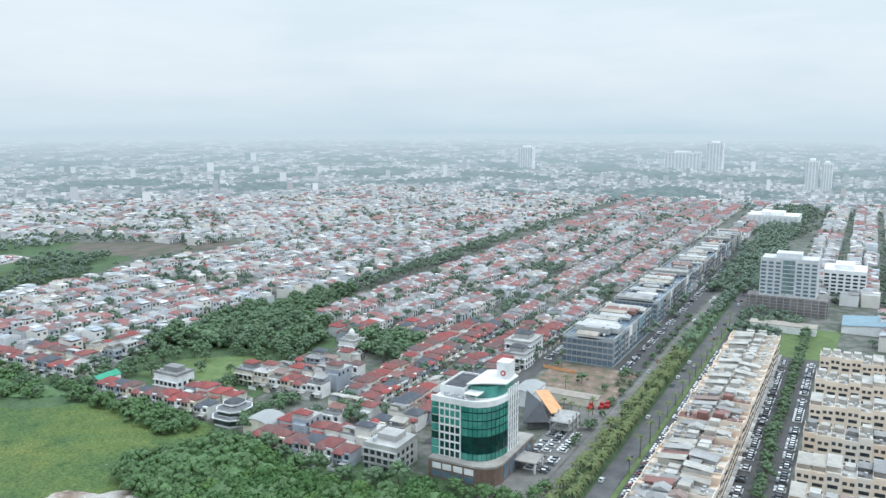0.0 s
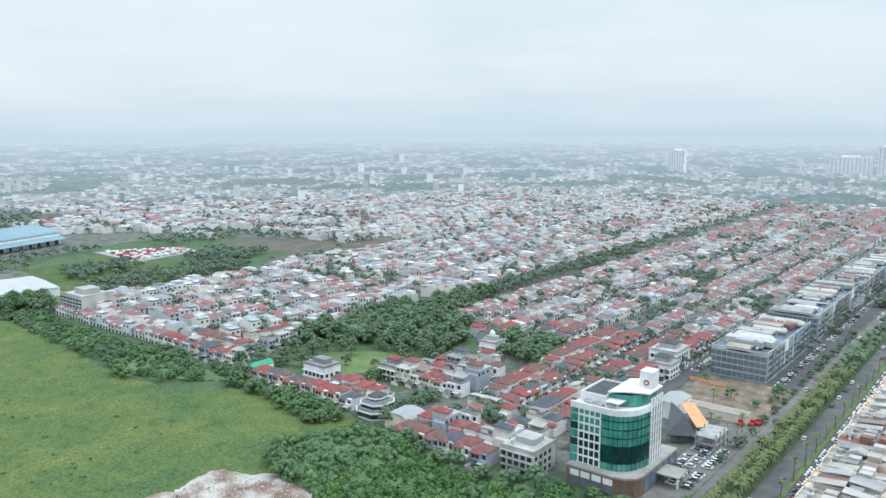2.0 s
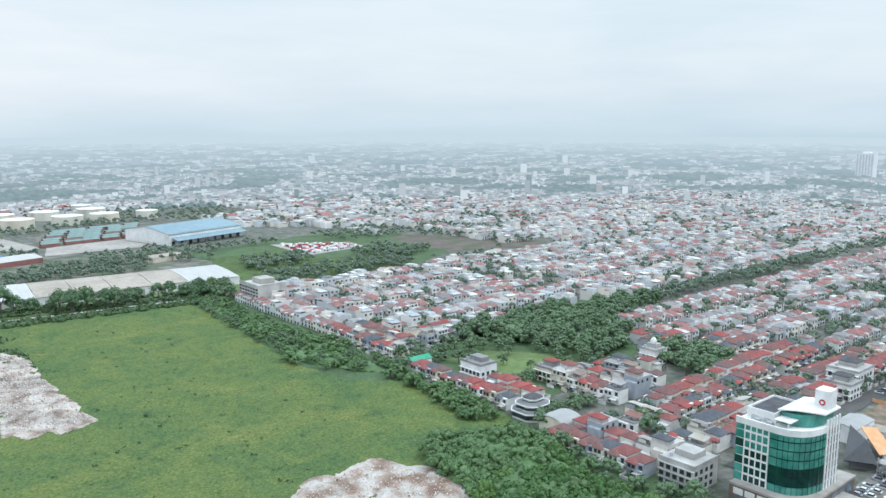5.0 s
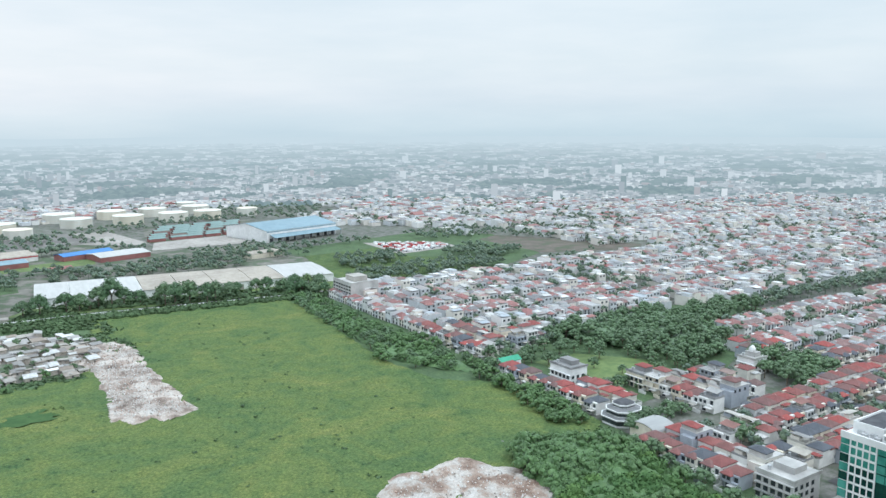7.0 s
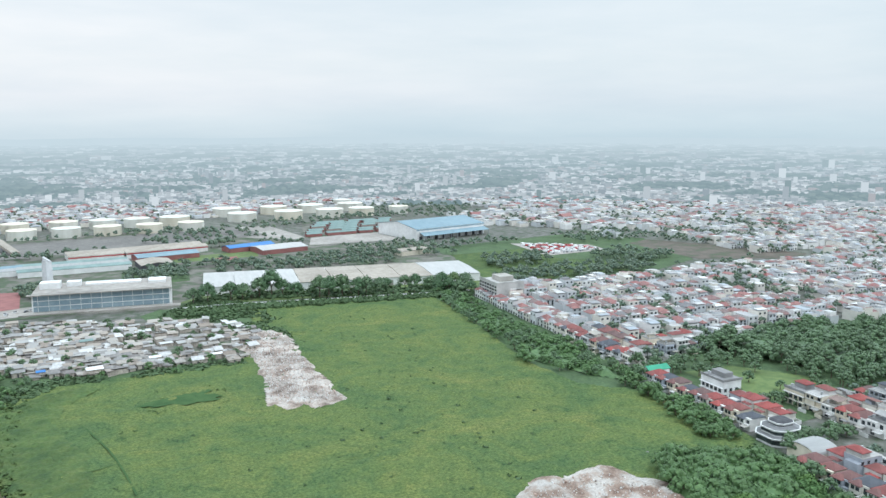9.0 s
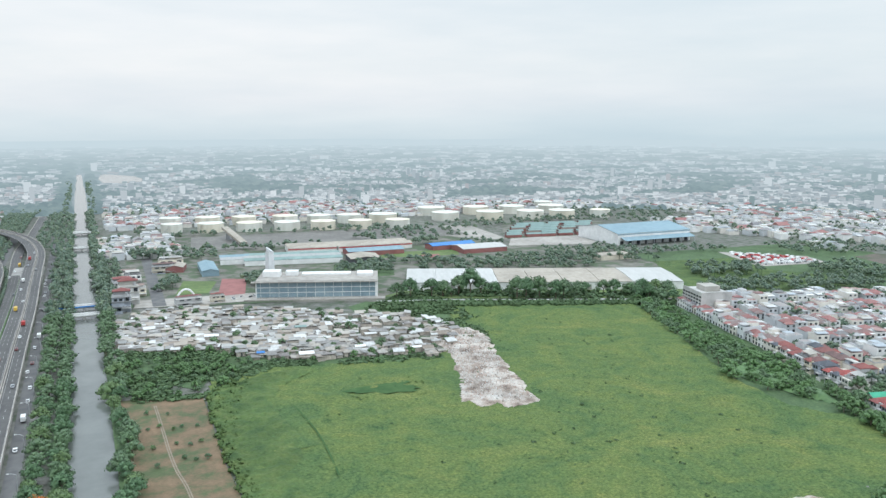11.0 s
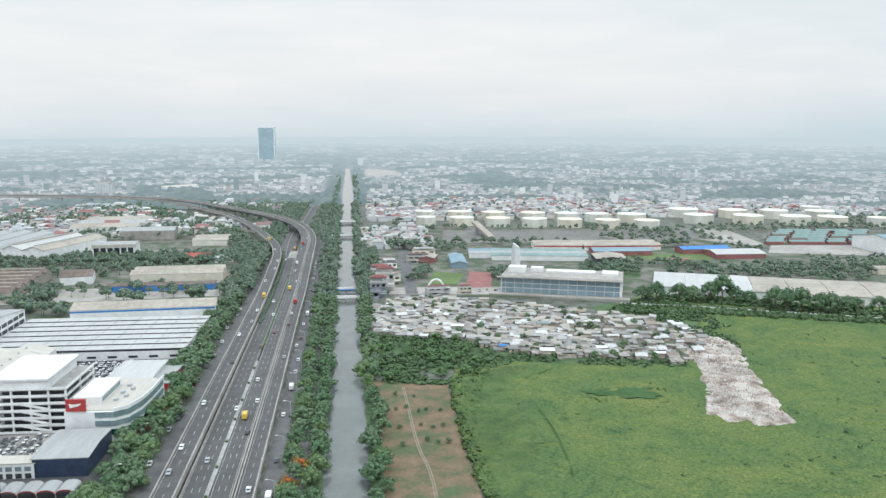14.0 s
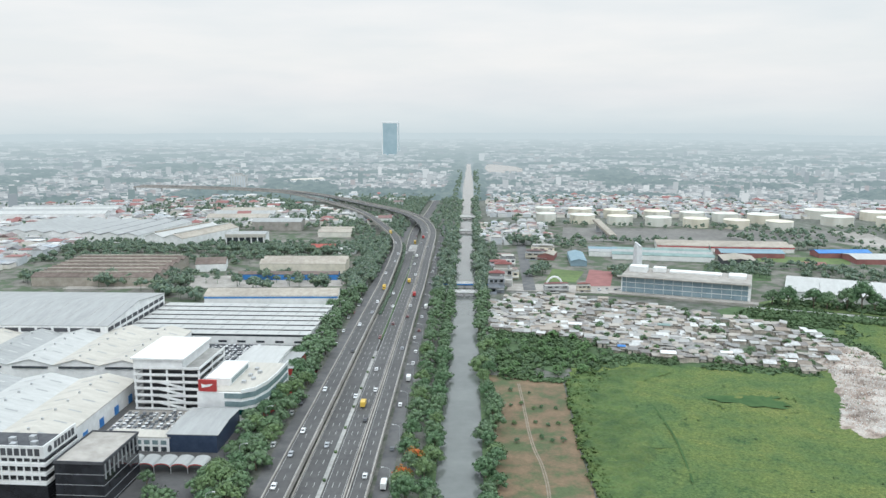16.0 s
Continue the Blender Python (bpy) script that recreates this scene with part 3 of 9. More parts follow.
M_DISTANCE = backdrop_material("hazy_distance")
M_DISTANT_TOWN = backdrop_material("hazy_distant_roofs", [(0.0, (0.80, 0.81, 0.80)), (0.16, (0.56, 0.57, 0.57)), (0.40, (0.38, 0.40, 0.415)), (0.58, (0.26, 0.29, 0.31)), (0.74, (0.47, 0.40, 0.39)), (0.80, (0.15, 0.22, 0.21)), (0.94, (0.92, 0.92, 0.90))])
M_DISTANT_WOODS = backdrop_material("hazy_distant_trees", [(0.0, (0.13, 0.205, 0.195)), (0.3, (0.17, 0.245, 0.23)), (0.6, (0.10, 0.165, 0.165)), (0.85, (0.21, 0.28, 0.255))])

# ---- ground, distance ----


def disc(name, r0, r1, mat, z=0.0, n=96, z1=None):
    a = Acc()
    vs = []
    for i in range(n):
        c, s = math.cos(6.2831853 * i / n), math.sin(6.2831853 * i / n)
        vs += [(r0 * c, r0 * s, z), (r1 * c, r1 * s, z if z1 is None else z1)]
    a.add(vs, [(2 * i, 2 * i + 1, (2 * i + 3) % (2 * n), (2 * i + 2) % (2 * n)) for i in range(n)])
    return part(name, a, mat)


FAR = 1340.0
a = Acc()
a.add([(1420 * math.cos(i * 0.0654498), 1420 * math.sin(i * 0.0654498), 0.0) for i in range(96)], [tuple(range(96))])
tagged(part("ground", a, M_GROUND), "grey and green ground between the built-up plots", "ground", kind="structure")
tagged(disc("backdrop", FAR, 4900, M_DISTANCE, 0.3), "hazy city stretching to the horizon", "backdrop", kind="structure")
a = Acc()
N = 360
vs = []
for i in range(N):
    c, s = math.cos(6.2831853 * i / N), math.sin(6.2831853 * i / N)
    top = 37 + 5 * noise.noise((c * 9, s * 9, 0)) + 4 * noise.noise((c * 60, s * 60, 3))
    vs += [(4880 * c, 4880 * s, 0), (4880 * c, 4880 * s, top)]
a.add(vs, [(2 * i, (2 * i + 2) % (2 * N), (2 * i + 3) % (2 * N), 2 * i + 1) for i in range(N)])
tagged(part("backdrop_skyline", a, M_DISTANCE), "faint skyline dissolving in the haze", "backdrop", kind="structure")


sheet_count = 0


def sheet(name, poly, mat, z, label, category="ground", kind="structure"):
    """A flat piece of ground; each lies a few millimetres above the one before."""
    global sheet_count
    sheet_count += 1
    z += 0.006 * sheet_count
    a = Acc()
    a.add([(x, y, z) for x, y in poly], [tuple(range(len(poly)))])
    return tagged(part(name, a, mat), label, category, kind=kind)


def uvs(*pts):
    return [P(u, v) for u, v in pts]


def relief(name, poly, mat, step, height, base, label, category, scale=0.05, edge=6.0, kind="structure", sink=False):
    """A bumpy sheet over poly, sinking to the ground at its rim."""
    xs, ys = [p[0] for p in poly], [p[1] for p in poly]
    nx, ny = int((max(xs) - min(xs)) / step) + 1, int((max(ys) - min(ys)) / step) + 1
    a, index = Acc(), {}
    vs = []

    def near_rim(x, y):
        best = 1e9
        for i in range(len(poly)):
            (x0, y0), (x1, y1) = poly[i - 1], poly[i]
            L2 = (x1 - x0) ** 2 + (y1 - y0) ** 2
            t = max(0, min(1, ((x - x0) * (x1 - x0) + (y - y0) * (y1 - y0)) / L2))
            best = min(best, math.hypot(x - x0 - t * (x1 - x0), y - y0 - t * (y1 - y0)))
        return best

    for j in range(ny + 1):
        for i in range(nx + 1):
            x, y = min(xs) + i * step, min(ys) + j * step
            wob = edge * 0.8 * noise.noise((x * 0.06, y * 0.06, 5))
            if not inside(x, y, poly):
                continue
            k = max(0.0, min(1.0, (near_rim(x, y) + wob - (5.0 if sink else 0.0)) / edge))
            if k <= 0:
                continue
            z = base + height * (noise.fractal((x * scale, y * scale, 2.0), 0.8, 2.0, 4) * 0.5 + 0.5) * k
            if sink:
                z = z * k ** 0.5 if k > 0.02 else 0.0
            index[i, j] = len(vs)
            vs.append((x, y, z))
    fs = [(index[i, j], index[i + 1, j], index[i + 1, j + 1], index[i, j + 1]) for i, j in index if (i + 1, j) in index and (i, j + 1) in index and (i + 1, j + 1) in index]
    a.add(vs, fs)
    ob = part(name, a, mat)
    ob.data.polygons.foreach_set("use_smooth", [True] * len(ob.data.polygons))
    return tagged(ob, label, category, kind=kind)



FIELD = [(47, 200), (48, 304), (47.4, 330), (49, 365), (50.5, 412), (60, 455), (190, 432), (228, 500), (250, 548), (264, 557), (300, 541), (388, 506), *uvs((246, 580), (244, 540), (240, 500), (228, 400), (234, 353), (252, 335), (262, 310), (264, 256), (240, 236), (205, 234), (190, 222), (186, 190), (120, 150))]
relief("field", FIELD, M_GRASS, 2.0, 1.5, 0.05, "broad bright green field of rough grass", "field", scale=0.13, edge=1.0)
relief("weed_bed", [(46, 230), (48, 304), (47, 330), (48.5, 365), (50, 412), (64, 428), (100, 444), (112, 430), (90, 412), (80, 380), (84, 340), (74, 300), (70, 230)], M_WEED, 1.1, 2.2, 0.5, "bed of tall leafy weeds at the field's edge", "weeds", scale=0.26, edge=4.0)
BARE = [(11, 240), (47, 240), (47.5, 304), (46.9, 330), (48.5, 365), (50, 412), (36, 424), (11, 424)]
sheet("bare_plot", BARE, M_BARE, 0.25, "dry brown plot of bare earth and thin grass beside the canal")
a = Acc()
track = smooth([(27, 250, 0.42), (30.2, 282, 0.42), (30, 307, 0.42), (28, 326, 0.42), (27.2, 345, 0.42), (27, 362, 0.42), (26.8, 385, 0.42), (26.4, 410, 0.42)])
for o in (-0.75, 0.15):
    a.ribbon(track, o, o + 0.6)
tagged(part("dirt_path", a, M_PATH), "faint double wheel track across the bare plot", "path", kind="structure")
sheet("pond", [(139 + 0.985 * a + 0.17 * b, 386 - 0.17 * a + 0.985 * b) for a, b in ((k * math.cos(i * 0.0982) * 21, k * math.sin(i * 0.0982) * (7 + 3.5 * math.cos(i * 0.0982))) for i, k in
      ((i, 1.0 + 0.55 * noise.noise((math.cos(i * 0.0982) * 2.2, math.sin(i * 0.0982) * 2.2, 4.4)) + 0.2 * noise.noise((math.cos(i * 0.0982) * 7, math.sin(i * 0.0982) * 7, 1.4))) for i in range(64)))], M_POND, 1.12, "dark weedy pool in the rough grass", "water")
a = Acc()
a.ribbon(smooth([(89, 380, 1.25), (89.5, 374.8, 1.25), (90.2, 358.8, 1.3), (90.3, 338.9, 1.3), (88.9, 317.9, 1.3), (86.2, 293.7, 1.3)]), -0.4, 0.4)
a.ribbon(smooth([(60, 326, 1.3), (70, 326.6, 1.3), (89, 327, 1.3)]), -0.3, 0.3)
tagged(part("ditch", a, M_POND), "narrow dark ditch through the rough grass", "ditch", kind="structure")
HEAP = [(166, 352), (174, 340), (190, 333), (205, 335), (208, 346), (214, 375), (228, 425), (240, 462), (238, 484), (220, 494), (206, 486), (200, 460), (194, 425), (176, 372)]
relief("rubble_heap", HEAP, M_DEBRIS, 1.2, 2.6, 0.5, "pale flat heap of rubble and waste dumped on the field", "rubble heap", scale=0.14, edge=5.0, kind="stuff")
HEAP2 = uvs((122, 205), (126, 240), (143, 258), (160, 262), (186, 258), (200, 235), (200, 190), (180, 170), (135, 175))
relief("rubble_bank", HEAP2, M_DEBRIS_RED, 0.9, 3.2, 0.5, "pale bank of rubble and reddish earth by the grove", "rubble heap", scale=0.14, edge=7.0, kind="stuff")


def rubble_pieces(name, poly, n, seed, base, label):
    r = random.Random(seed)
    a = Acc()
    spots = scatter(poly, math.sqrt(((max(p[0] for p in poly) - min(p[0] for p in poly)) * (max(p[1] for p in poly) - min(p[1] for p in poly))) / n), r, 0.5)
    for x, y in spots:
        s = r.uniform(0.10, 0.30) * (1.0 + (r.random() < 0.05))
        z = base + 1.3 * (noise.fractal((x * 0.14, y * 0.14, 2.0), 0.8, 2.0, 4) * 0.5 + 0.5) + 0.6
        M = Matrix.Translation((x, y, z)) @ Euler((r.uniform(-0.5, 0.5), r.uniform(-0.5, 0.5), r.uniform(0, 6.3))).to_matrix().to_4x4()
        a.box(-s, -s * r.uniform(0.4, 1), -0.4, s, s * r.uniform(0.4, 1), r.uniform(0.05, 0.25), 0, M)
    return tagged(part(name, a, M_RUBBLE), label, "rubble", kind="stuff")


rubble_pieces("rubble_pieces", [(203 + (x - 203) * 0.80 + (y - 413) * 0.03, 413 + (y - 413) * 0.93) for x, y in HEAP], 2600, 3, 0.9, "broken pieces of concrete, plastic and brick on the heap")
rubble_pieces("rubble_pieces", [(P(160, 215)[0] + (x - P(160, 215)[0]) * 0.82, P(160, 215)[1] + (y - P(160, 215)[1]) * 0.82) for x, y in HEAP2], 1300, 4, 1.0, "broken pieces of concrete and brick on the bank")
sheet("road_lane", [(112, 628), (205, 588), (257, 571), (294, 554), (383, 517), (426, 498), (428, 503), (385, 522), (296, 559), (259, 577), (207, 595), (114, 636)], M_WORKS, 0.3, "narrow road along the warehouse wall", "road")
sheet("yard", [(213, 603), (250, 632), (285, 705), (255, 715)], M_PAVING, 0.24, "concrete yard between the office and the warehouse", "yard")
sheet("warehouse_verge", [(215, 604), (260, 577), (386, 522), (432, 503), (460, 528), (243, 618)], M_LAWN, 0.22, "rough grass strip in front of the warehouse", "verge")
sheet("scrub_floor", [(175, 420), (250, 400), (310, 560), (240, 620), (180, 580)], M_BUSH, 0.06, "low scrub at the edge of the field")
sheet("bush_floor", [(12, 470), (50, 425), (60, 450), (190, 430), (228, 500), (262, 575), (275, 600), (240, 612), (190, 580), (190, 450), (14, 520)], M_BUSH, 0.2, "low dark scrub between the field and the shacks")
sheet("park_ground", uvs((288, 262), (288, 360), (345, 392), (480, 398), (525, 378), (525, 345), (460, 342), (425, 296), (380, 276)), M_BUSH, 0.18, "dark overgrown ground under the park trees", "ground")
sheet("grove_floor", uvs((196, 240), (214, 254), (236, 262), (262, 262), (262, 120), (196, 120)), M_BUSH, 0.18, "dark leafy ground under the grove", "ground")
sheet("field_hedge_floor", uvs((240, 264), (250, 310), (246, 334), (232, 352), (224, 400), (236, 500), (246, 604), (276, 604), (276, 340), (264, 330), (264, 264)), M_BUSH, 0.16, "overgrown ditch between the field and the houses", "ground")
sheet("park_lawn", uvs((298, 346), (300, 296), (322, 282), (352, 284), (356, 312), (330, 345)), M_LAWN, 0.25, "light green park lawn among trees", "lawn")
sheet("scrubland", uvs((286, 602), (284, 800), (540, 850), (600, 780), (556, 640), (480, 604)), M_BUSH, 0.14, "overgrown scrubland behind the houses", "ground")
sheet("meadow", uvs((318, 600), (300, 690), (330, 760), (440, 770), (432, 700), (480, 655), (470, 620)), M_WEED, 0.2, "rough green meadow behind the houses", "lawn")
sheet("fallow_plot", uvs((560, 640), (560, 755), (600, 770), (690, 620), (660, 600)), M_FALLOW, 0.2, "brown fallow plot in the town", "ground")
sheet("grass_plot", uvs((500, 10), (500, 40), (575, 42), (575, 8)), M_LAWN, 0.2, "green plot beside the shop rows", "lawn")

# ---- canal ----
sheet("water", [(-13, 120), (6.5, 120), (6.5, 1700), (2, 2350), (-10, 2350), (-13, 1700)], M_WATER, 0.45, "dull grey-green canal water", "water")
sheet("lake", [(46, 2010), (80, 1985), (131, 2026), (140, 2130), (129, 2226), (70, 2340), (49, 2351), (38, 2150)], M_WATER, 0.6, "pale lake beside the canal in the haze", "water")
for nm, x0, x1 in (("canal_bank", -18, -12.5), ("canal_bank", 6, 11)):
    a = Acc()
    a.beam([(0, 120, 0.0), (0, 1340, 0.0)], x0, x1, 1.3, 0)
    tagged(part(nm, a, M_BUSH), "overgrown canal bank", "bank", kind="structure")


def canal_bridge(y, w, blue):
    t = thing("bridge", "low concrete road bridge over the canal", "bridge", "canal bridges")
    a = Acc()
    a.box(-24, y - w / 2, 2.2, 16, y + w / 2, 3.2)
    part("deck", a, M_CONCRETE, t)
    for s in (-1, 1):
        a = Acc()
        a.box(-24, y + s * w / 2 - 0.3, 3.2, 16, y + s * w / 2 + 0.3, 4.2)
        part("parapet", a, M_BLUE if blue and s < 0 else M_WHITE, t)
    for x in (-18, -4, 9):
        a = Acc()
        a.box(x - 0.7, y - w / 2 + 0.4, 0.0, x + 0.7, y + w / 2 - 0.4, 2.2)
        part("pier", a, M_CONCRETE, t)


canal_bridge(620, 7, False)
canal_bridge(650, 8, True)
canal_bridge(962, 9, False)
canal_bridge(1096, 14, False)

# ---- freeway ----


def line_pts(y0, y1, x, z, step=40):
    n = max(2, int(abs(y1 - y0) / step) + 1)
    return [(x, y0 + (y1 - y0) * i / (n - 1), z) for i in range(n)]


RAMP = smooth([(-68.5, 150, 6.0), (-68.5, 300, 6.2), (-68.2, 450, 6.6), (-67.8, 540, 7.0), (-67.8, 634, 7.5), (-70, 749, 8), (-73, 813, 8.5), (-84, 885, 9), (-112, 985, 10), (-142, 1075, 10.5), (-189, 1168, 11), (-300, 1340, 11), (-380, 1392, 11), (-490, 1428, 11), (-610, 1452, 11)], 6)
MAIN_L = smooth([(-58.9, 150, 3.5), (-58.9, 400, 3.5), (-58.6, 600, 3.2), (-59, 760, 2.6), (-63, 860, 1.5), (-66, 980, 0.8), (-60, 1120, 0.6), (-55, 1330, 0.6)], 8)
RIGHT = smooth([(-45.2, 150, 3.6), (-45.2, 400, 3.6), (-45.2, 540, 4.0), (-44.4, 647, 5), (-45.2, 740, 6), (-45.6, 809, 6.8), (-46.5, 905, 8), (-55, 980, 9), (-70, 1037, 10), (-95, 1090, 11), (-127, 1140, 11.5), (-167, 1200, 11.5), (-235, 1300, 11), (-305, 1372, 11), (-385, 1416, 11), (-490, 1450, 11), (-610, 1474, 11)], 6)


def carriageway(name, pts, left, right, label, deck=1.2):
    t = thing(name, label, "road", kind="structure")
    a = Acc()
    a.beam(pts, left, right, 0.0, 0, deck)
    part("carriageway", a, M_ASPHALT, t)
    return t


road_ramp = carriageway("road_ramp", RAMP, -4.0, 3.8, "two-lane concrete viaduct carrying cars")
road_main = carriageway("road_main", MAIN_L, -4.3, 5.0, "wide asphalt freeway carriageway with dashed lanes")
road_right = carriageway("road_right", RIGHT, -7.8, 8.2, "asphalt freeway carriageway curving into a flyover")
for t, pts, offs in ((road_ramp, RAMP, (-4.4, 3.8)), (road_main, MAIN_L, (-4.7,)), (road_right, RIGHT, (8.2, 0.3, 1.4))):
    for o in offs:
        a = Acc()
        a.beam(pts, o, o + 0.45, 0.95, 0, 1.5)
        part("parapet", a, M_PAVING, t)
a = Acc()
a.beam([p for p in MAIN_L if p[1] < 470], 4.1, 5.7, 0.5, 0, 0)
part("median", a, M_CONCRETE, road_main)
a = Acc()
a.beam([p for p in MAIN_L if 470 < p[1] < 800], 4.4, 5.4, 0.6, 0, 0)
part("median_hedge", a, M_BUSH, road_main)
for i in range(9):
    a = Acc()
    a.cyl(-54.0, 232 + 26 * i, 4.0, 4.9, 0.55, 8, 0, None, 0.75)
    part("planter", a, M_BUSH, road_main, "small clipped shrub on the median")


def dashes(t, pts, offsets, solid):
    a = Acc()
    run = 0.0
    for p, q in zip(pts, pts[1:]):
        L = math.dist(p, q)
        dx, dy, dz = (q[0] - p[0]) / L, (q[1] - p[1]) / L, (q[2] - p[2]) / L
        s = -run % 10.0
        while s < L:
            for o in offsets:
                e = min(s + 4.0, L)
                c0 = (p[0] + dx * s + dy * o, p[1] + dy * s - dx * o, p[2] + dz * s + 0.03)
                c1 = (p[0] + dx * e + dy * o, p[1] + dy * e - dx * o, p[2] + dz * e + 0.03)
                w = 0.09
                a.add([(c0[0] - dy * w, c0[1] + dx * w, c0[2]), (c0[0] + dy * w, c0[1] - dx * w, c0[2]), (c1[0] + dy * w, c1[1] - dx * w, c1[2]), (c1[0] - dy * w, c1[1] + dx * w, c1[2])], [(0, 1, 2, 3)])
            s += 10.0
        run += L
    for o in solid:
        a.ribbon([(x, y, z + 0.03) for x, y, z in pts], o - 0.08, o + 0.08)
    tagged(part("lane_marking", a, M_LINE, t), kind="stuff")


dashes(road_ramp, RAMP, (0.0,), (-3.4, 3.2))
dashes(road_main, MAIN_L, (-1.4, 1.4), (-4.0, 3.9))
dashes(road_right, RIGHT, (-5.2, -2.8, 5.2), (-7.4, -0.5, 2.5, 7.8))
for pts, lo, hi, t in ((RAMP, -3.2, 3.0, road_ramp), (RIGHT, -5, 6, road_right)):
    for p in pts[::3]:
        if p[1] > 170 and p[2] > 5:
            a = Acc()
            a.cyl(p[0], p[1], 0, p[2] - 2.2, 0.9, 10)
            a.box(p[0] - 3.6, p[1] - 0.9, p[2] - 2.2, p[0] + 3.6, p[1] + 0.9, p[2] - 1.15)
            part("pier", a, M_CONCRETE, t)
a = Acc()
a.beam(line_pts(150, 860, 0, 0.0), -63.4, -37.2, 2.0, 0)
tagged(part("embankment", a, M_CONCRETE), "concrete embankment under the freeway", "embankment", kind="structure")
for nm, x0, x1, lab in (("road_frontage", -35.5, -29.5, "narrow frontage road beside the freeway"), ("road_frontage", -82, -73.5, "frontage road under the viaduct")):
    a = Acc()
    a.ribbon([(x, y, 0.15) for x, y, z in line_pts(120, 1100, 0, 0)], x0, x1)
    tagged(part(nm, a, M_STREET), lab, "road", kind="structure")
a = Acc()
a.ribbon(smooth([(-70, 1330, 0.35), (-85, 1500, 0.6), (-140, 1700, 0.6), (-120, 1950, 0.6), (-60, 2150, 0.6)]), -14, 14)
tagged(part("road_interchange", a, M_CONCRETE), "pale interchange roads far along the freeway", "road", kind="structure")

# ---- boulevard and side streets (u, v) ----


def uv_strip(name, u0, u1, v0, v1, z, mat, label, category="road"):
    return sheet(name, uvs((u0, v0), (u1, v0), (u1, v1), (u0, v1)), mat, z, label, category)


uv_strip("road_boulevard", 200, 1330, 76, 85, 0.12, M_STREET, "two-lane boulevard carriageway")
uv_strip("road_boulevard", 200, 1330, 94.5, 101, 0.12, M_WORN_ROAD, "two-lane boulevard carriageway by the offices")
uv_strip("median_strip", 200, 1330, 84, 94.5, 0.25, M_BUSH, "green median with a drain between the carriageways", "median")
uv_strip("pavement", 200, 560, 65, 73.5, 0.14, M_ASPHALT, "parking strip in front of the shops", "pavement")
uv_strip("verge", 200, 560, 73.5, 75.5, 0.3, M_LAWN, "grass verge along the boulevard", "verge")
uv_strip("road_side", 200, 560, 17.5, 37.5, 0.12, M_ASPHALT, "parking street between the shop rows")
uv_strip("pavement", 258, 372, 101.3, 119, 0.15, M_WORN_ROAD, "hotel forecourt with parked cars", "pavement")
uv_strip("vacant_lot", 375, 428, 103, 150, 0.16, M_REDEARTH, "vacant lot of bare reddish earth", "ground")
uv_strip("pavement", 428, 900, 103, 118, 0.15, M_ASPHALT, "office forecourt", "pavement")
uv_strip("road_lane", 290, 1000, 153, 162, 0.15, M_ASPHALT, "lane behind the offices")
a = Acc()
for u in range(205, 1200, 9):
    for v in (80.0, 97.8):
        q = uvs((u, v - 0.1), (u + 3.5, v - 0.1), (u + 3.5, v + 0.1), (u, v + 0.1))
        a.add([(x, y, 0.16) for x, y in q], [(0, 1, 2, 3)])
tagged(part("lane_marking", a, M_LINE), "dashed white lane marks on the boulevard", "road marking", kind="stuff")

# ---- vegetation ----


def ico(level):
    bm = bmesh.new()
    bmesh.ops.create_icosphere(bm, subdivisions=level, radius=1.0)
    vs, fs = [tuple(v.co) for v in bm.verts], [tuple(v.index for v in f.verts) for f in bm.faces]
    bm.free()
    return vs, fs


ICO1, ICO2 = ico(1), ico(2)


def puff(a, c, r, squash, seed, shape, leaves, leaf, rr, M=None, core=0.86):
    """One lump of foliage: a small knobbly core inside a loose shell of leaf tufts."""
    vs, fs = shape
    out = []
    for x, y, z in vs:
        k = core * r * (1 + 0.42 * noise.noise((x * 1.7 + seed, y * 1.7, z * 1.7)) + 0.2 * noise.noise((x * 4 + seed, y * 4, z * 4)))
        out.append((c[0] + x * k, c[1] + y * k, c[2] + z * k * squash))
    a.add(out, fs, 0, M)
    for _ in range(leaves):
        th, zz = rr.uniform(0, 6.2832), rr.uniform(-0.3, 1.0)
        q = math.sqrt(max(0, 1 - zz * zz))
        d = Vector((q * math.cos(th), q * math.sin(th), zz))
        k = r * rr.uniform(0.74, 1.30)
        p = Vector((c[0] + d.x * k, c[1] + d.y * k, c[2] + d.z * k * squash))
        s = leaf * rr.uniform(0.5, 1.35)
        e1 = d.orthogonal().normalized()
        e1 = (e1 + d * rr.uniform(-0.7, 0.7)).normalized()
        e2 = d.cross(e1).normalized()
        w = rr.uniform(0, 6.28)
        f1, f2 = e1 * math.cos(w) + e2 * math.sin(w), e2 * math.cos(w) - e1 * math.sin(w)
        a.add([tuple(p + f1 * s), tuple(p + f2 * s * 0.8), tuple(p - f1 * s), tuple(p - f2 * s * 0.8)], [(0, 1, 2, 3)], 0, M)


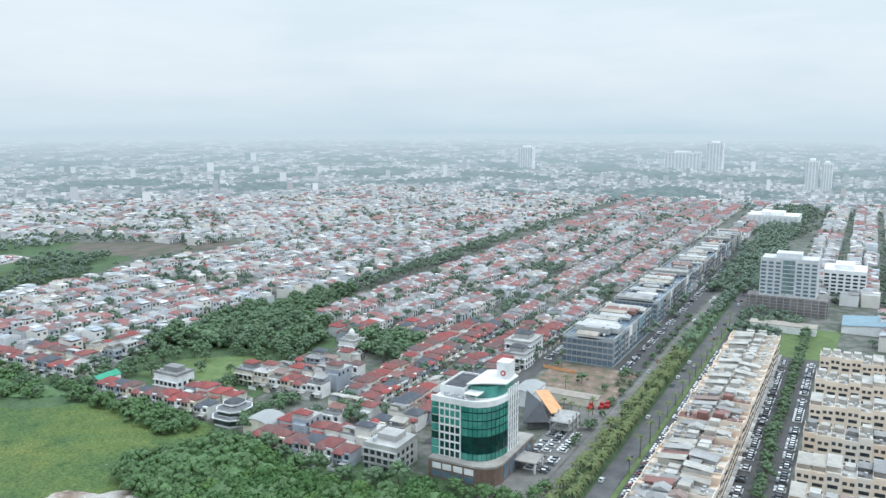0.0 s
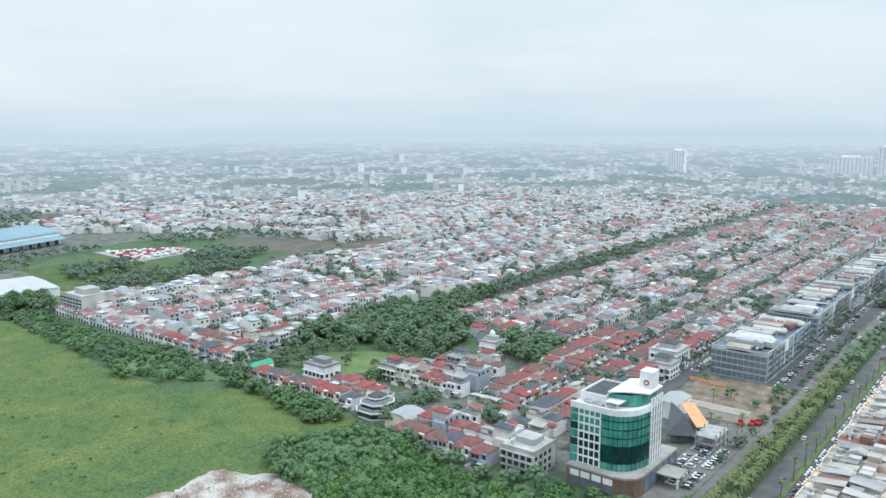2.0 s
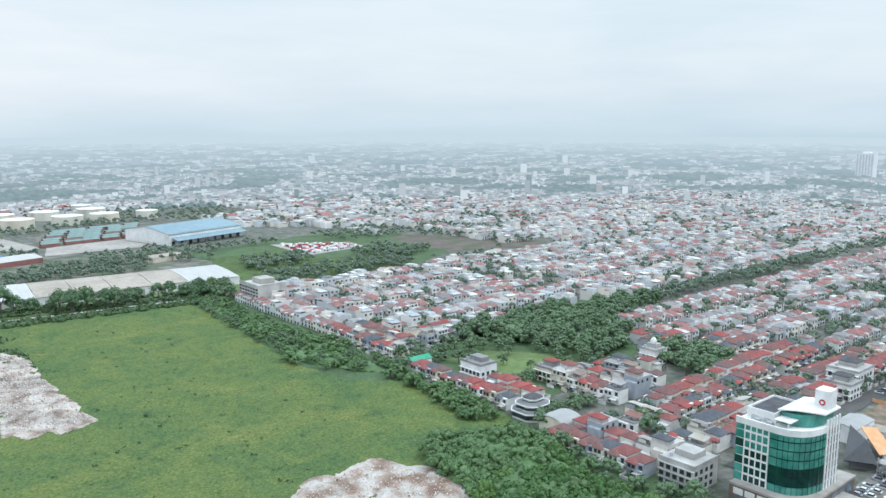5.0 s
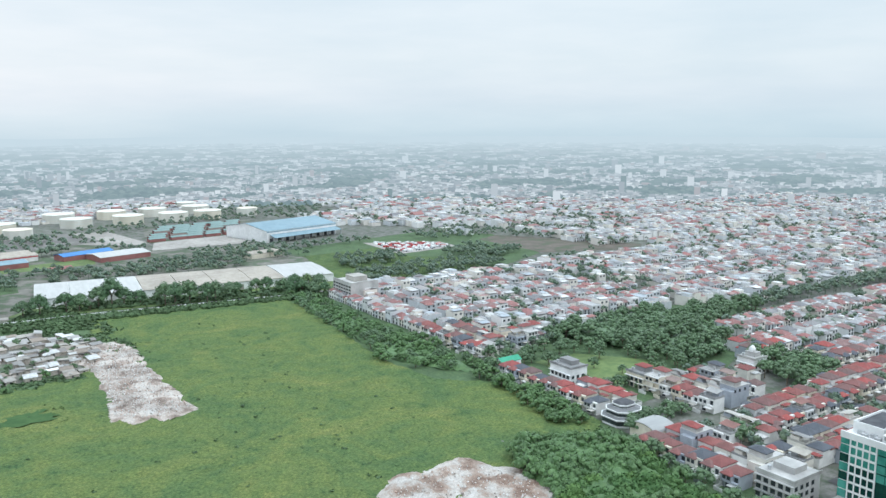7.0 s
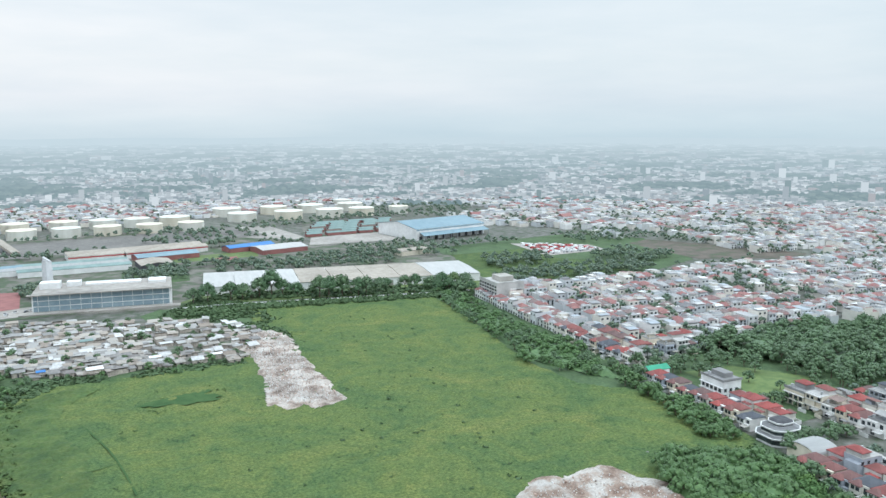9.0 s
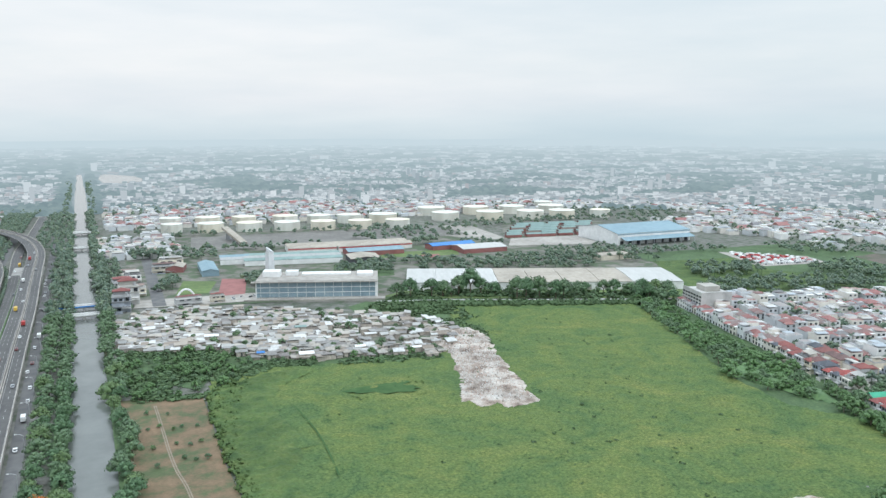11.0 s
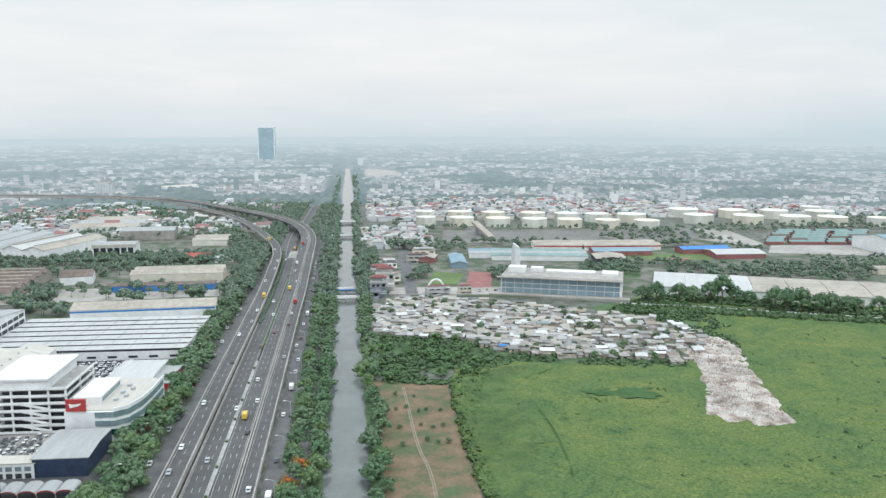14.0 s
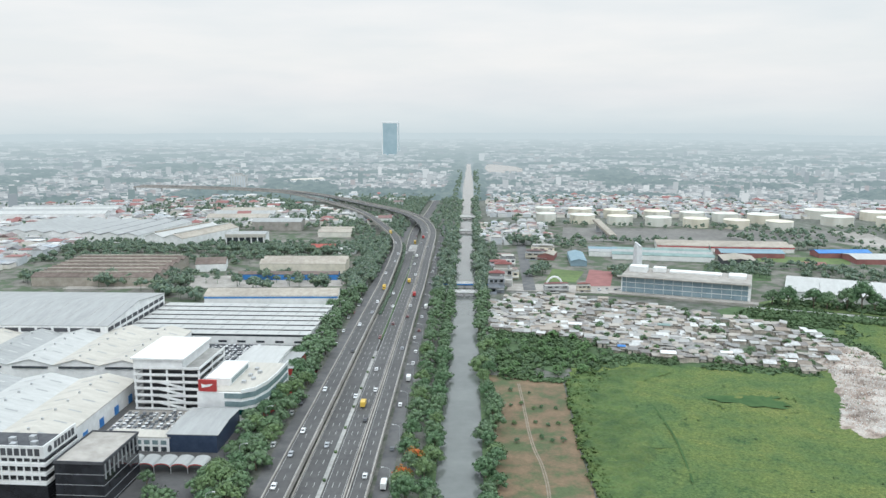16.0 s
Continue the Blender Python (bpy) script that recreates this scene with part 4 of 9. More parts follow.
def tree(label, height, radius, mat, seed, lumps=8, category="tree", spread=1.0):
    """A broad tree: tapered trunk with limbs, and an uneven dome of many small lumps and leaf tufts."""
    r = random.Random(seed)
    t = thing("tree", label, category, "trees")
    a = Acc()
    zc = height * 0.55
    a.cyl(0, 0, -0.3, zc * 0.7, 0.05 * radius + 0.12, 7, 0, None, 0.03 * radius + 0.08)
    spots = []
    n = lumps + 5
    lean = r.uniform(0, 6.28)
    for i in range(n):
        th = 2.39996 * i + r.uniform(-0.5, 0.5)
        f = math.sqrt((i + 0.3) / n)
        d = radius * 0.80 * f * spread * (1 + 0.16 * math.cos(th - lean))
        z = height - radius * 0.34 - 0.78 * radius * f * f * r.uniform(0.7, 1.3) - r.uniform(0, 0.12) * radius
        spots.append((d * math.cos(th), d * math.sin(th), z, radius * r.uniform(0.31, 0.44)))
    for x, y, z, s in spots[3:8]:
        M = Matrix.Translation((0, 0, zc * 0.62)) @ Vector((x, y, z - zc * 0.62)).to_track_quat("Z", "Y").to_matrix().to_4x4()
        a.cyl(0, 0, 0, math.hypot(x, y, z - zc * 0.62), 0.10 + 0.02 * radius, 5, 0, M, 0.05)
    part("trunk", a, M_BARK, t)
    a = Acc()
    for i, (x, y, z, s) in enumerate(spots):
        puff(a, (x, y, z), s, 0.82, seed * 7 + i * 3.1, ICO1, 46, 0.125 * radius ** 0.8, r, None, 0.72)
    part("crown", a, mat, t)
    return t


def palm(height, seed, label, fronds=14, reach=2.6):
    r = random.Random(seed)
    t = thing("palm_tree", label, "palm tree", "palms")
    a = Acc()
    a.cyl(0, 0, -0.2, height, 0.22, 7, 0, None, 0.15)
    part("trunk", a, M_BARK, t)
    a = Acc()
    for i in range(fronds):
        th = 6.2832 * i / fronds + r.uniform(-0.15, 0.15)
        lift = r.uniform(0.1, 1.3)
        c, s = math.cos(th), math.sin(th)
        prev = None
        for k in range(5):
            f = k / 4
            d = reach * f
            z = height + lift * f * 1.6 - 1.9 * f * f * (1.3 - 0.5 * lift)
            w = 0.42 * (1 - f) + 0.10
            cur = [(c * d - s * w, s * d + c * w, z - w * 0.5), (c * d, s * d, z), (c * d + s * w, s * d - c * w, z - w * 0.5)]
            if prev:
                a.add(prev + cur, [(0, 1, 4, 3), (1, 2, 5, 4)])
            prev = cur
    part("crown", a, M_PALM, t)
    return t


def hide_template(t):
    for o in (t, *t.children_recursive):
        bpy.data.objects.remove(o)


TREES = [tree("broad dark green tree with a rounded crown", 9 + i % 3, 4.6 + 0.5 * (i % 4), M_LEAF, 11 + i, 7 + i % 3) for i in range(6)]
GROVE = [tree("bushy bright green tree standing close in a grove", 8.5 + 0.6 * i, 5.0 + 0.4 * i, M_GROVE, 31 + i, 9) for i in range(4)]
SMALL = [tree("small round green tree", 5 + 0.5 * i, 2.6 + 0.3 * i, M_LEAF, 51 + i, 6) for i in range(3)]
FLOWERING = tree("green tree with patches of orange blossom", 8, 4.6, M_FLOWER, 61, 8)
PALMS = [palm(4.2 + 0.5 * i, 71 + i, "small feathery palm on the boulevard median", 15, 2.5) for i in range(3)]
TALL_PALMS = [palm(9 + i, 75 + i, "tall slender palm tree", 14, 3.0) for i in range(2)]

wood = {"near": Acc(), "far": Acc()}


def wood_tree(x, y, h, r, which, seed):
    """A tree joined into the far woods."""
    rr = random.Random(seed)
    a = wood[which]
    n = 6 if which == "near" else 3
    for i in range(n):
        th = 2.4 * i + rr.uniform(-0.5, 0.5)
        f = math.sqrt(i / n)
        d = 0.72 * r * f
        puff(a, (x + d * math.cos(th), y + d * math.sin(th), h - r * (0.36 + 0.45 * f * rr.uniform(0.7, 1.2))), r * rr.uniform(0.34, 0.50), 0.85, seed * 1.3 + i, ICO1, 10 if which == "near" else 3, 0.23 * r ** 0.8, rr)
    if which == "near":
        a.cyl(x, y, 0, h * 0.6, 0.25, 5, 0, None, 0.15, False)


tree_count = 0
joined_trees = Acc()
JT_MATS = [M_LEAF_S, M_GROVE_S, M_BARK]


def plant(kinds, x, y, r, smin=0.85, smax=1.2, own=None):
    """A tree at x, y: a thing of its own near the camera, else joined into the thickets."""
    global tree_count
    m = pose(x, y, 0, 0, 0, r.uniform(0, 360))
    s, sz = r.uniform(smin, smax), r.uniform(0.9, 1.1)
    kind = r.choice(kinds)
    d = math.hypot(x, y)
    room = tree_count < (300 if own else 190)
    if own is None:
        own = d < 460 and smin > 0.45 and r.random() < (0.9 if d < 330 else 0.62)
    if own and (room or kind in PALMS + TALL_PALMS):
        tree_count += kind not in PALMS + TALL_PALMS
        t = copy_thing(kind, m)
        t.scale = (s, s, s * sz)
        return t
    M = np.array(m @ Matrix.Diagonal((s, s, s * sz, 1)))
    for ch in kind.children:
        vs = np.array([(*v.co, 1.0) for v in ch.data.vertices]) @ M.T
        mi = 2 if ch.name.startswith("trunk") else 1 if ch.data.materials[0] is M_GROVE else 0
        step = 3 if d < 320 else 4
        joined_trees.add([tuple(v) for v in vs[:, :3].tolist()], [tuple(p.vertices) for p in ch.data.polygons if mi == 2 or kind in PALMS or len(p.vertices) == 3 or p.index % step == 0], mi)


# leafy undergrowth that closes the thickets
relief("undergrowth", uvs((187, 228), (198, 246), (215, 256), (236, 255), (247, 240), (251, 215), (245, 198), (240, 180), (236, 160), (250, 135), (250, 118), (200, 118), (190, 160), (186, 200)), M_GROVE_S, 1.3, 3.6, 3.6, "closed leafy canopy of the grove", "trees", scale=0.22, edge=5.0, kind="stuff", sink=True)
relief("undergrowth", uvs((365, 326), (348, 350), (343, 387), (420, 397), (470, 374), (522, 374), (522, 350), (455, 343), (422, 298), (380, 283)), M_LEAF_S, 2.0, 3.4, 3.4, "leafy undergrowth beneath the park trees", "trees", scale=0.2, edge=6.0, kind="stuff", sink=True)
relief("undergrowth", uvs((240, 264), (252, 300), (252, 340), (240, 364), (224, 398), (232, 470), (236, 520), (248, 596), (266, 596), (264, 480), (268, 410), (268, 360), (262, 330), (260, 264)), M_GROVE_S, 1.8, 2.6, 0.9, "leafy undergrowth along the field's edge", "trees", scale=0.22, edge=6.0, kind="stuff", sink=True)
# banks of the canal and the freeway
r = random.Random(21)
y = 225.0
while y < 1300:
    for x0, x1 in ((-26, -21), (6.5, 13.0), (-99, -91), (-90, -84)):
        x = r.uniform(x0, x1)
        if y < 620:
            if x0 == 6.5 and 300 < y < 420 and r.random() < 0.2:
                continue
            plant([FLOWERING] if x0 == -26 and 255 < y < 330 and r.random() < 0.3 else TREES, x, y + r.uniform(-3, 3), r, 0.75, 1.1)
            if x0 == -26:
                plant(TREES, r.uniform(-17, -13), y + r.uniform(-3, 3), r, 0.65, 0.95)
        elif not (x0 == -99 and y > 900):
            for _ in range(2):
                wood_tree(x + r.uniform(-3, 3) + (8 if x0 == -26 and _ else 0), y + r.uniform(-5, 5), r.uniform(7, 11), r.uniform(3.5, 5.5), "near" if y < 900 else "far", r.randrange(9999))
    y += 7.6
y = 1300.0
while y < 2000:
    for x in (-24, 14):
        wood_tree(x + r.uniform(-5, 5), y, r.uniform(7, 10), r.uniform(4, 6), "far", r.randrange(9999))
    y += 12
# greenery between the carriageways and inside the interchange
def clear_of_roads(x, y, room):
    return all(math.hypot(x - p[0], y - p[1]) > room for p in ROAD_POINTS)


ROAD_POINTS = [(p[0] + (q[0] - p[0]) * k / 6, p[1] + (q[1] - p[1]) * k / 6) for pts in (RAMP, MAIN_L, RIGHT) for p, q in zip(pts, pts[1:]) for k in range(6)]
for x, y in scatter([(-64, 560), (-62.5, 560), (-63, 760), (-68, 880), (-100, 990), (-150, 1110), (-300, 1400), (-60, 1400), (-56, 1120), (-60, 980), (-61, 860)], 6.5, r):
    if clear_of_roads(x, y, 10.5):
        wood_tree(x, y, r.uniform(5, 8), r.uniform(2.8, 4.6), "near" if y < 900 else "far", r.randrange(9999))
for x, y in scatter([(-58, 880), (-40, 880), (-24, 1330), (-120, 1330), (-60, 1050)], 8, r):
    if clear_of_roads(x, y, 11):
        wood_tree(x, y, r.uniform(6, 9), r.uniform(3.5, 5), "far", r.randrange(9999))
for x, y in scatter([(-100, 760), (-90, 760), (-110, 960), (-150, 1060), (-330, 1360), (-360, 1330), (-200, 1090), (-150, 980)], 8, r):
    if clear_of_roads(x, y, 11):
        wood_tree(x, y, r.uniform(6, 10), r.uniform(4, 5.5), "near" if y < 850 else "far", r.randrange(9999))
yy = 545.0
while yy < 860:
    q = [p for p in RAMP if p[1] <= yy][-1]
    for _ in range(2):
        puff(wood["near"], (q[0] + 5.8 + r.uniform(-0.5, 0.5), yy + r.uniform(-2, 2), 3.6), r.uniform(1.0, 1.7), 1.0, yy, ICO1, 14, 0.5, r)
    yy += 3.0
# the grove beside the field
for x, y in scatter(uvs((190, 228), (200, 244), (216, 253), (234, 252), (244, 238), (248, 215), (242, 198), (237, 180), (232, 160), (247, 135), (247, 120), (202, 120), (193, 160), (189, 200)), 6.6, r, 0.4):
    plant(GROVE, x, y, r, 0.78, 1.08)
# field edge
for x, y in scatter(uvs((240, 262), (262, 256), (262, 300), (262, 345), (250, 345), (252, 310)), 5.6, r):
    plant(GROVE, x, y, r, 0.5, 0.9)
for x, y in scatter(uvs((258, 352), (240, 366), (225, 398), (234, 470), (238, 520), (250, 592), (266, 592), (264, 480), (268, 410), (270, 350)), 7.4, r):
    plant(GROVE + TREES[:2], x, y, r, 0.5, 0.85)
# park and the row of trees through the houses
for x, y in scatter(uvs((365, 330), (350, 352), (345, 385), (420, 395), (470, 372), (520, 372), (520, 352), (455, 345), (420, 300), (380, 285)), 9.0, r):
    plant(TREES, x, y, r, 0.85, 1.25)
for x, y in scatter(uvs((374, 230), (380, 255), (394, 278), (424, 274), (430, 250), (412, 228)), 7.5, r):
    plant(TREES, x, y, r, 0.9, 1.2)
for x, y in scatter(uvs((296, 275), (292, 345), (300, 350), (302, 296), (325, 280)), 8.5, r):
    plant(TREES, x, y, r, 0.6, 0.95)
for x, y in scatter(uvs((300, 350), (345, 388), (360, 352), (350, 335), (318, 348)), 8.0, r):
    plant(TREES, x, y, r, 0.6, 1.0)
for x, y in scatter(uvs((356, 280), (352, 330), (372, 335), (384, 288)), 8.5, r):
    plant(TREES, x, y, r, 0.7, 1.0)
for x, y in scatter(uvs((258, 228), (262, 244), (300, 252), (304, 240), (275, 230)), 6.5, r):
    plant(TREES, x, y, r, 0.6, 0.9)
for u, v in ((249, 224), (250, 214), (246, 203), (243, 192), (241, 182), (244, 172), (246, 160), (249, 150), (296, 208), (301, 212), (292, 203), (303, 203), (266, 344), (270, 352), (278, 350), (286, 356), (276, 360), (290, 346), (297, 352)):
    plant(TREES, *P(u, v), r, 0.75, 1.05)
for u, v in ((318, 318), (324, 302), (334, 330), (345, 300), (340, 288), (352, 318), (312, 335)):
    plant(TREES, *P(u, v), r, 0.55, 0.8)
for u in range(525, 1330, 7):
    for v in (356, 366):
        if u > 860 and r.random() < 0.72:
            continue
        wood_tree(*P(u + r.uniform(-3, 3), v + r.uniform(-3, 3)), r.uniform(7, 10), r.uniform(3.5, 5), "near" if u < 800 else "far", r.randrange(9999))
# before the long warehouse
for x, y, k in ((226, 596, 1.3), (236, 592, 1.5), (254, 590, 1.25), (262, 586, 1.2), (275, 583, 1.6), (284, 580, 1.75), (291, 575, 1.5), (302, 571, 1.15), (314, 556, 1.45), (320, 552, 1.5), (330, 548, 1.4), (341, 541, 1.35), (347, 539, 1.4), (360, 540, 1.1),
                (368, 541, 1.0), (384, 537, 1.3), (391, 533, 1.2), (402, 526, 1.3), (412, 523, 1.45), (420, 517, 1.3), (428, 512, 1.2), (396, 508, 1.0), (404, 503, 1.15), (412, 499, 1.2), (418, 492, 1.0), (408, 512, 1.1)):
    t = plant(TREES, x, y, r, k * 0.98, k * 1.04, True)
    t.scale.z *= 1.12
for x, y in scatter([(255, 585), (395, 500), (420, 520), (270, 600)], 9, r):
    plant(SMALL + TREES[:1], x, y, r, 0.6, 0.8)
# behind the field: meadow rim, warehouse yards
for poly, g in ((uvs((318, 600), (322, 640), (480, 650), (486, 600)), 9), (uvs((345, 670), (350, 720), (420, 720), (410, 670)), 9), (uvs((480, 640), (460, 690), (520, 720), (555, 660)), 9),
                (uvs((500, 770), (500, 830), (600, 850), (690, 640), (670, 620), (600, 770)), 11), ([(500, 700), (505, 730), (640, 690), (630, 665)], 10), 
                ([(40, 860), (40, 940), (60, 940), (60, 860)], 9),
                ([(14, 640), (14, 860), (30, 860), (30, 640)], 9), ([(600, 980), (700, 1120), (860, 1000), (760, 880)], 15)):
    for x, y in scatter(poly, g, r):
        wood_tree(x, y, r.uniform(6, 10), r.uniform(3.5, 5.5), "near" if math.hypot(x, y) < 850 else "far", r.randrange(9999))
# scrub under the shacks
for x, y in scatter([(14, 500), (20, 470), (48, 425), (62, 452), (188, 428), (194, 442), (60, 495)], 9.0, r):
    plant(SMALL + GROVE[:1], x, y, r, 0.45, 0.75)
for x, y in ((21.7, 398.8), (20.6, 376.4), (25.9, 378.7), (31.5, 372.6), (30.8, 354.8), (36.2, 351.2), (41.3, 353.3), (32.1, 336.8), (36.5, 333.6), (41.2, 333.7), (21.0, 332.0), (41.9, 373.0), (35.4, 374.8), (30.8, 394.5), (20.8, 352.5)):
    plant(SMALL, x, y, r, 0.32, 0.62 if y < 340 else 0.5, True)
for x, y in scatter([(17, 418), (49, 412), (62, 425), (95, 449), (70, 496), (14, 515)], 9.5, r):
    plant(GROVE[:2] + SMALL, x, y, r, 0.42, 0.8)
for u, v in ((350.3, 119.4), (352.1, 116.1), (351.3, 112.1), (380.5, 129), (346, 106), (356, 107)):
    plant(TALL_PALMS, *P(u, v), r, 0.6, 0.85, True)
for u, v in ((403, 108), (408, 106), (414, 109), (420, 107), (425, 110), (398, 126), (392, 112), (372, 150), (380, 152), (420, 147), (312, 104), (318, 103), (325, 104), (337, 103), (345, 102.5), (300, 150), (310, 158), (296, 140)):
    plant(SMALL + TREES[:1], *P(u, v), r, 0.55, 0.95)
for u, v in ((253, 104), (256, 109), (252, 113), (256, 118), (253, 124), (256, 129), (252, 98), (262, 100), (270, 98.5)):
    plant(GROVE[:2], *P(u, v), r, 0.6, 0.9)
# boulevard palms and street trees
for u in range(232, 560, 4):
    for v in (86.2, 92.2):
        plant(PALMS, *P(u + r.uniform(-0.8, 0.8), v + r.uniform(-0.4, 0.4)), r, 1.0, 1.5, u < 470)
for u in range(300, 560, 17):
    plant(TALL_PALMS, *P(u, 74.6), r, 0.7, 1.0, True)
    if u > 330:
        plant(SMALL, *P(u + 5, 102.6), r, 0.7, 1.1)
for u in range(250, 560, 6):
    plant(SMALL, *P(u, 27.5 + r.uniform(-1, 1)), r, 0.8, 1.3)
for u in range(560, 1330, 8):
    for v in (72, 80, 88, 97, 104):
        if u > 660 or v in (88,):
            wood_tree(*P(u + r.uniform(-3, 3), v + r.uniform(-3, 3)), r.uniform(7, 11), r.uniform(4, 6), "near" if u < 800 else "far", r.randrange(9999))
# trees round the truck yard and the tanks
for x, y, h, w in ((44, 877, 12, 8), (52, 868, 13, 9), (62, 866, 13, 9), (72, 874, 12, 8), (86, 894, 11, 7), (98, 898, 9, 6), (120, 889, 12, 8), (140, 897, 9, 7), (150, 899, 9, 7), (160, 898, 9, 7), (172, 895, 9, 7), (184, 875, 10, 8), (204, 879, 12, 8), (66, 1092, 10, 7), (60, 1060, 9, 7),
                   (82, 1036, 6, 6), (93, 1034, 6, 6), (105, 1031, 6, 6), (124, 1033, 8, 6), (146, 1028, 8, 7), (308, 1022, 8, 7), (318, 1016, 8, 7), (330, 1012, 8, 8), (341, 1010, 8, 8), (356, 1010, 8, 7), (368, 1009, 8, 7), (365, 955, 9, 8), (378, 952, 11, 9), (390, 950, 10, 8), (311, 906, 10, 8),
                   (300, 930, 7, 6), (345, 849, 11, 9), (356, 852, 12, 10), (368, 856, 11, 9), (20, 910, 9, 6), (24, 940, 9, 6), (26, 985, 9, 6), (38, 1040, 8, 6), (48, 1000, 8, 6)):
    wood_tree(x, y, h, w * 0.8, "near", r.randrange(9999))
# garden and street trees in loose drifts among the houses
for x, y in scatter(uvs((400, 110), (300, 400), (300, 590), (560, 610), (1300, 800), (1300, 110)), 13, r):
    if noise.noise((x * 0.013, y * 0.013, 21)) + 0.5 * noise.noise((x * 0.05, y * 0.05, 5)) > 0.24:
        wood_tree(x, y, r.uniform(7, 10.5), r.uniform(3.2, 5.2), "far", r.randrange(9999))
for poly, g in ((uvs((560, 70), (560, 30), (600, 30), (600, 70)), 9), (uvs((500, 42), (500, 66), (560, 70), (560, 45)), 9), (uvs((1000, 60), (1000, 130), (1330, 140), (1330, 40)), 14)):
    for x, y in scatter(poly, g, r):
        wood_tree(x, y, r.uniform(6, 9), r.uniform(3.5, 5), "near", r.randrange(9999))


def scrub(poly, gap, seed, size, mat, label, name="scrub", gaps=True, z0=0.7, squash=0.35):
    rr = random.Random(seed)
    a = Acc()
    for x, y in scatter(poly, gap, rr, 0.5):
        if gaps and noise.noise((x * 0.03, y * 0.03, 9)) < -0.12:
            continue
        s = size * rr.uniform(0.5, 1.3)
        puff(a, (x, y, z0 + s * 0.1), s, squash, rr.random() * 99, ICO1 if s > 1.2 else ((((1, 0, 0), (-0.5, 0.87, 0), (-0.5, -0.87, 0), (0, 0, 1)), ((0, 1, 3), (1, 2, 3), (2, 0, 3)))), 5, s * 0.5, rr)
    tagged(part(name, a, mat), label, "scrub", kind="stuff")


scrub([(236, 600), (248, 622), (425, 524), (418, 500)], 5.0, 27, 3.2, M_BUSH, "bushes under the trees before the warehouse", gaps=False)
scrub([(196, 574), (257, 562), (294, 546), (383, 509), (420, 492), (414, 482), (380, 497), (292, 532), (254, 546), (192, 556)], 2.6, 29, 2.3, M_BUSH, "dense low scrub before the boundary wall", gaps=False, z0=1.2, squash=0.85)
BEHIND = [(213.1, 491.4), (219.8, 484.9), (223.8, 453.8), (215.7, 425.9), (220.8, 418.4), (235.7, 448.4), (245.7, 492.6), (256.9, 537.7), (193.8, 552.0), (187.5, 527.1), (211.6, 516.4)]
scrub([(180, 560), (232, 606), (262, 592), (257, 538), (194, 552)], 3.2, 19, 2.2, M_BUSH, "dense scrub along the boundary wall")
scrub(BEHIND, 3.0, 15, 2.2, M_BUSH, "dense scrub behind the shacks and the rubble heap")
scrub([(17, 418), (49, 410), (62, 425), (96, 448), (130, 436), (190, 424), (192, 434), (150, 448), (116, 454), (94, 466), (70, 500), (14, 515)], 2.5, 16, 2.0, M_BUSH, "dense dark scrub before the shacks")
scrub([(46, 240), (47.5, 304), (46.9, 330), (48.5, 365), (50, 412), (66, 432), (80, 428), (66, 400), (58, 365), (54, 330), (55, 300), (53, 240)], 2.6, 33, 1.5, M_WEED, "leafy weeds hanging over the bare plot", z0=0.9, squash=0.6, gaps=False)
scrub([(112, 380), (120, 392), (150, 398), (162, 402), (166, 388), (156, 370), (132, 376)], 4.2, 23, 0.8, M_WEED, "reeds and weeds round the pool", squash=0.2)
scrub([(150, 260), (200, 330), (216, 372), (232, 440), (262, 545), (300, 520), (322, 440), (290, 360), (290, 260), (230, 200), (190, 215)], 11, 6, 1.0, M_BUSH, "darker bushes dotted over the rough grass")
scrub([(70, 250), (64, 430), (185, 415), (200, 340), (240, 280), (160, 240)], 17, 5, 0.9, M_BUSH, "a few darker bushes scattered over the field")

# ---- houses ----


def windows(t, xs, z0, z1, y, w, mat=None, name="window", depth=0.12):
    """Windows side by side on a wall that faces -y."""
    for x in xs:
        a = Acc()
        a.box(x - w / 2, y - depth, z0, x + w / 2, y + 0.02, z1)
        part(name, a, mat or M_GLASS_DARK, t)


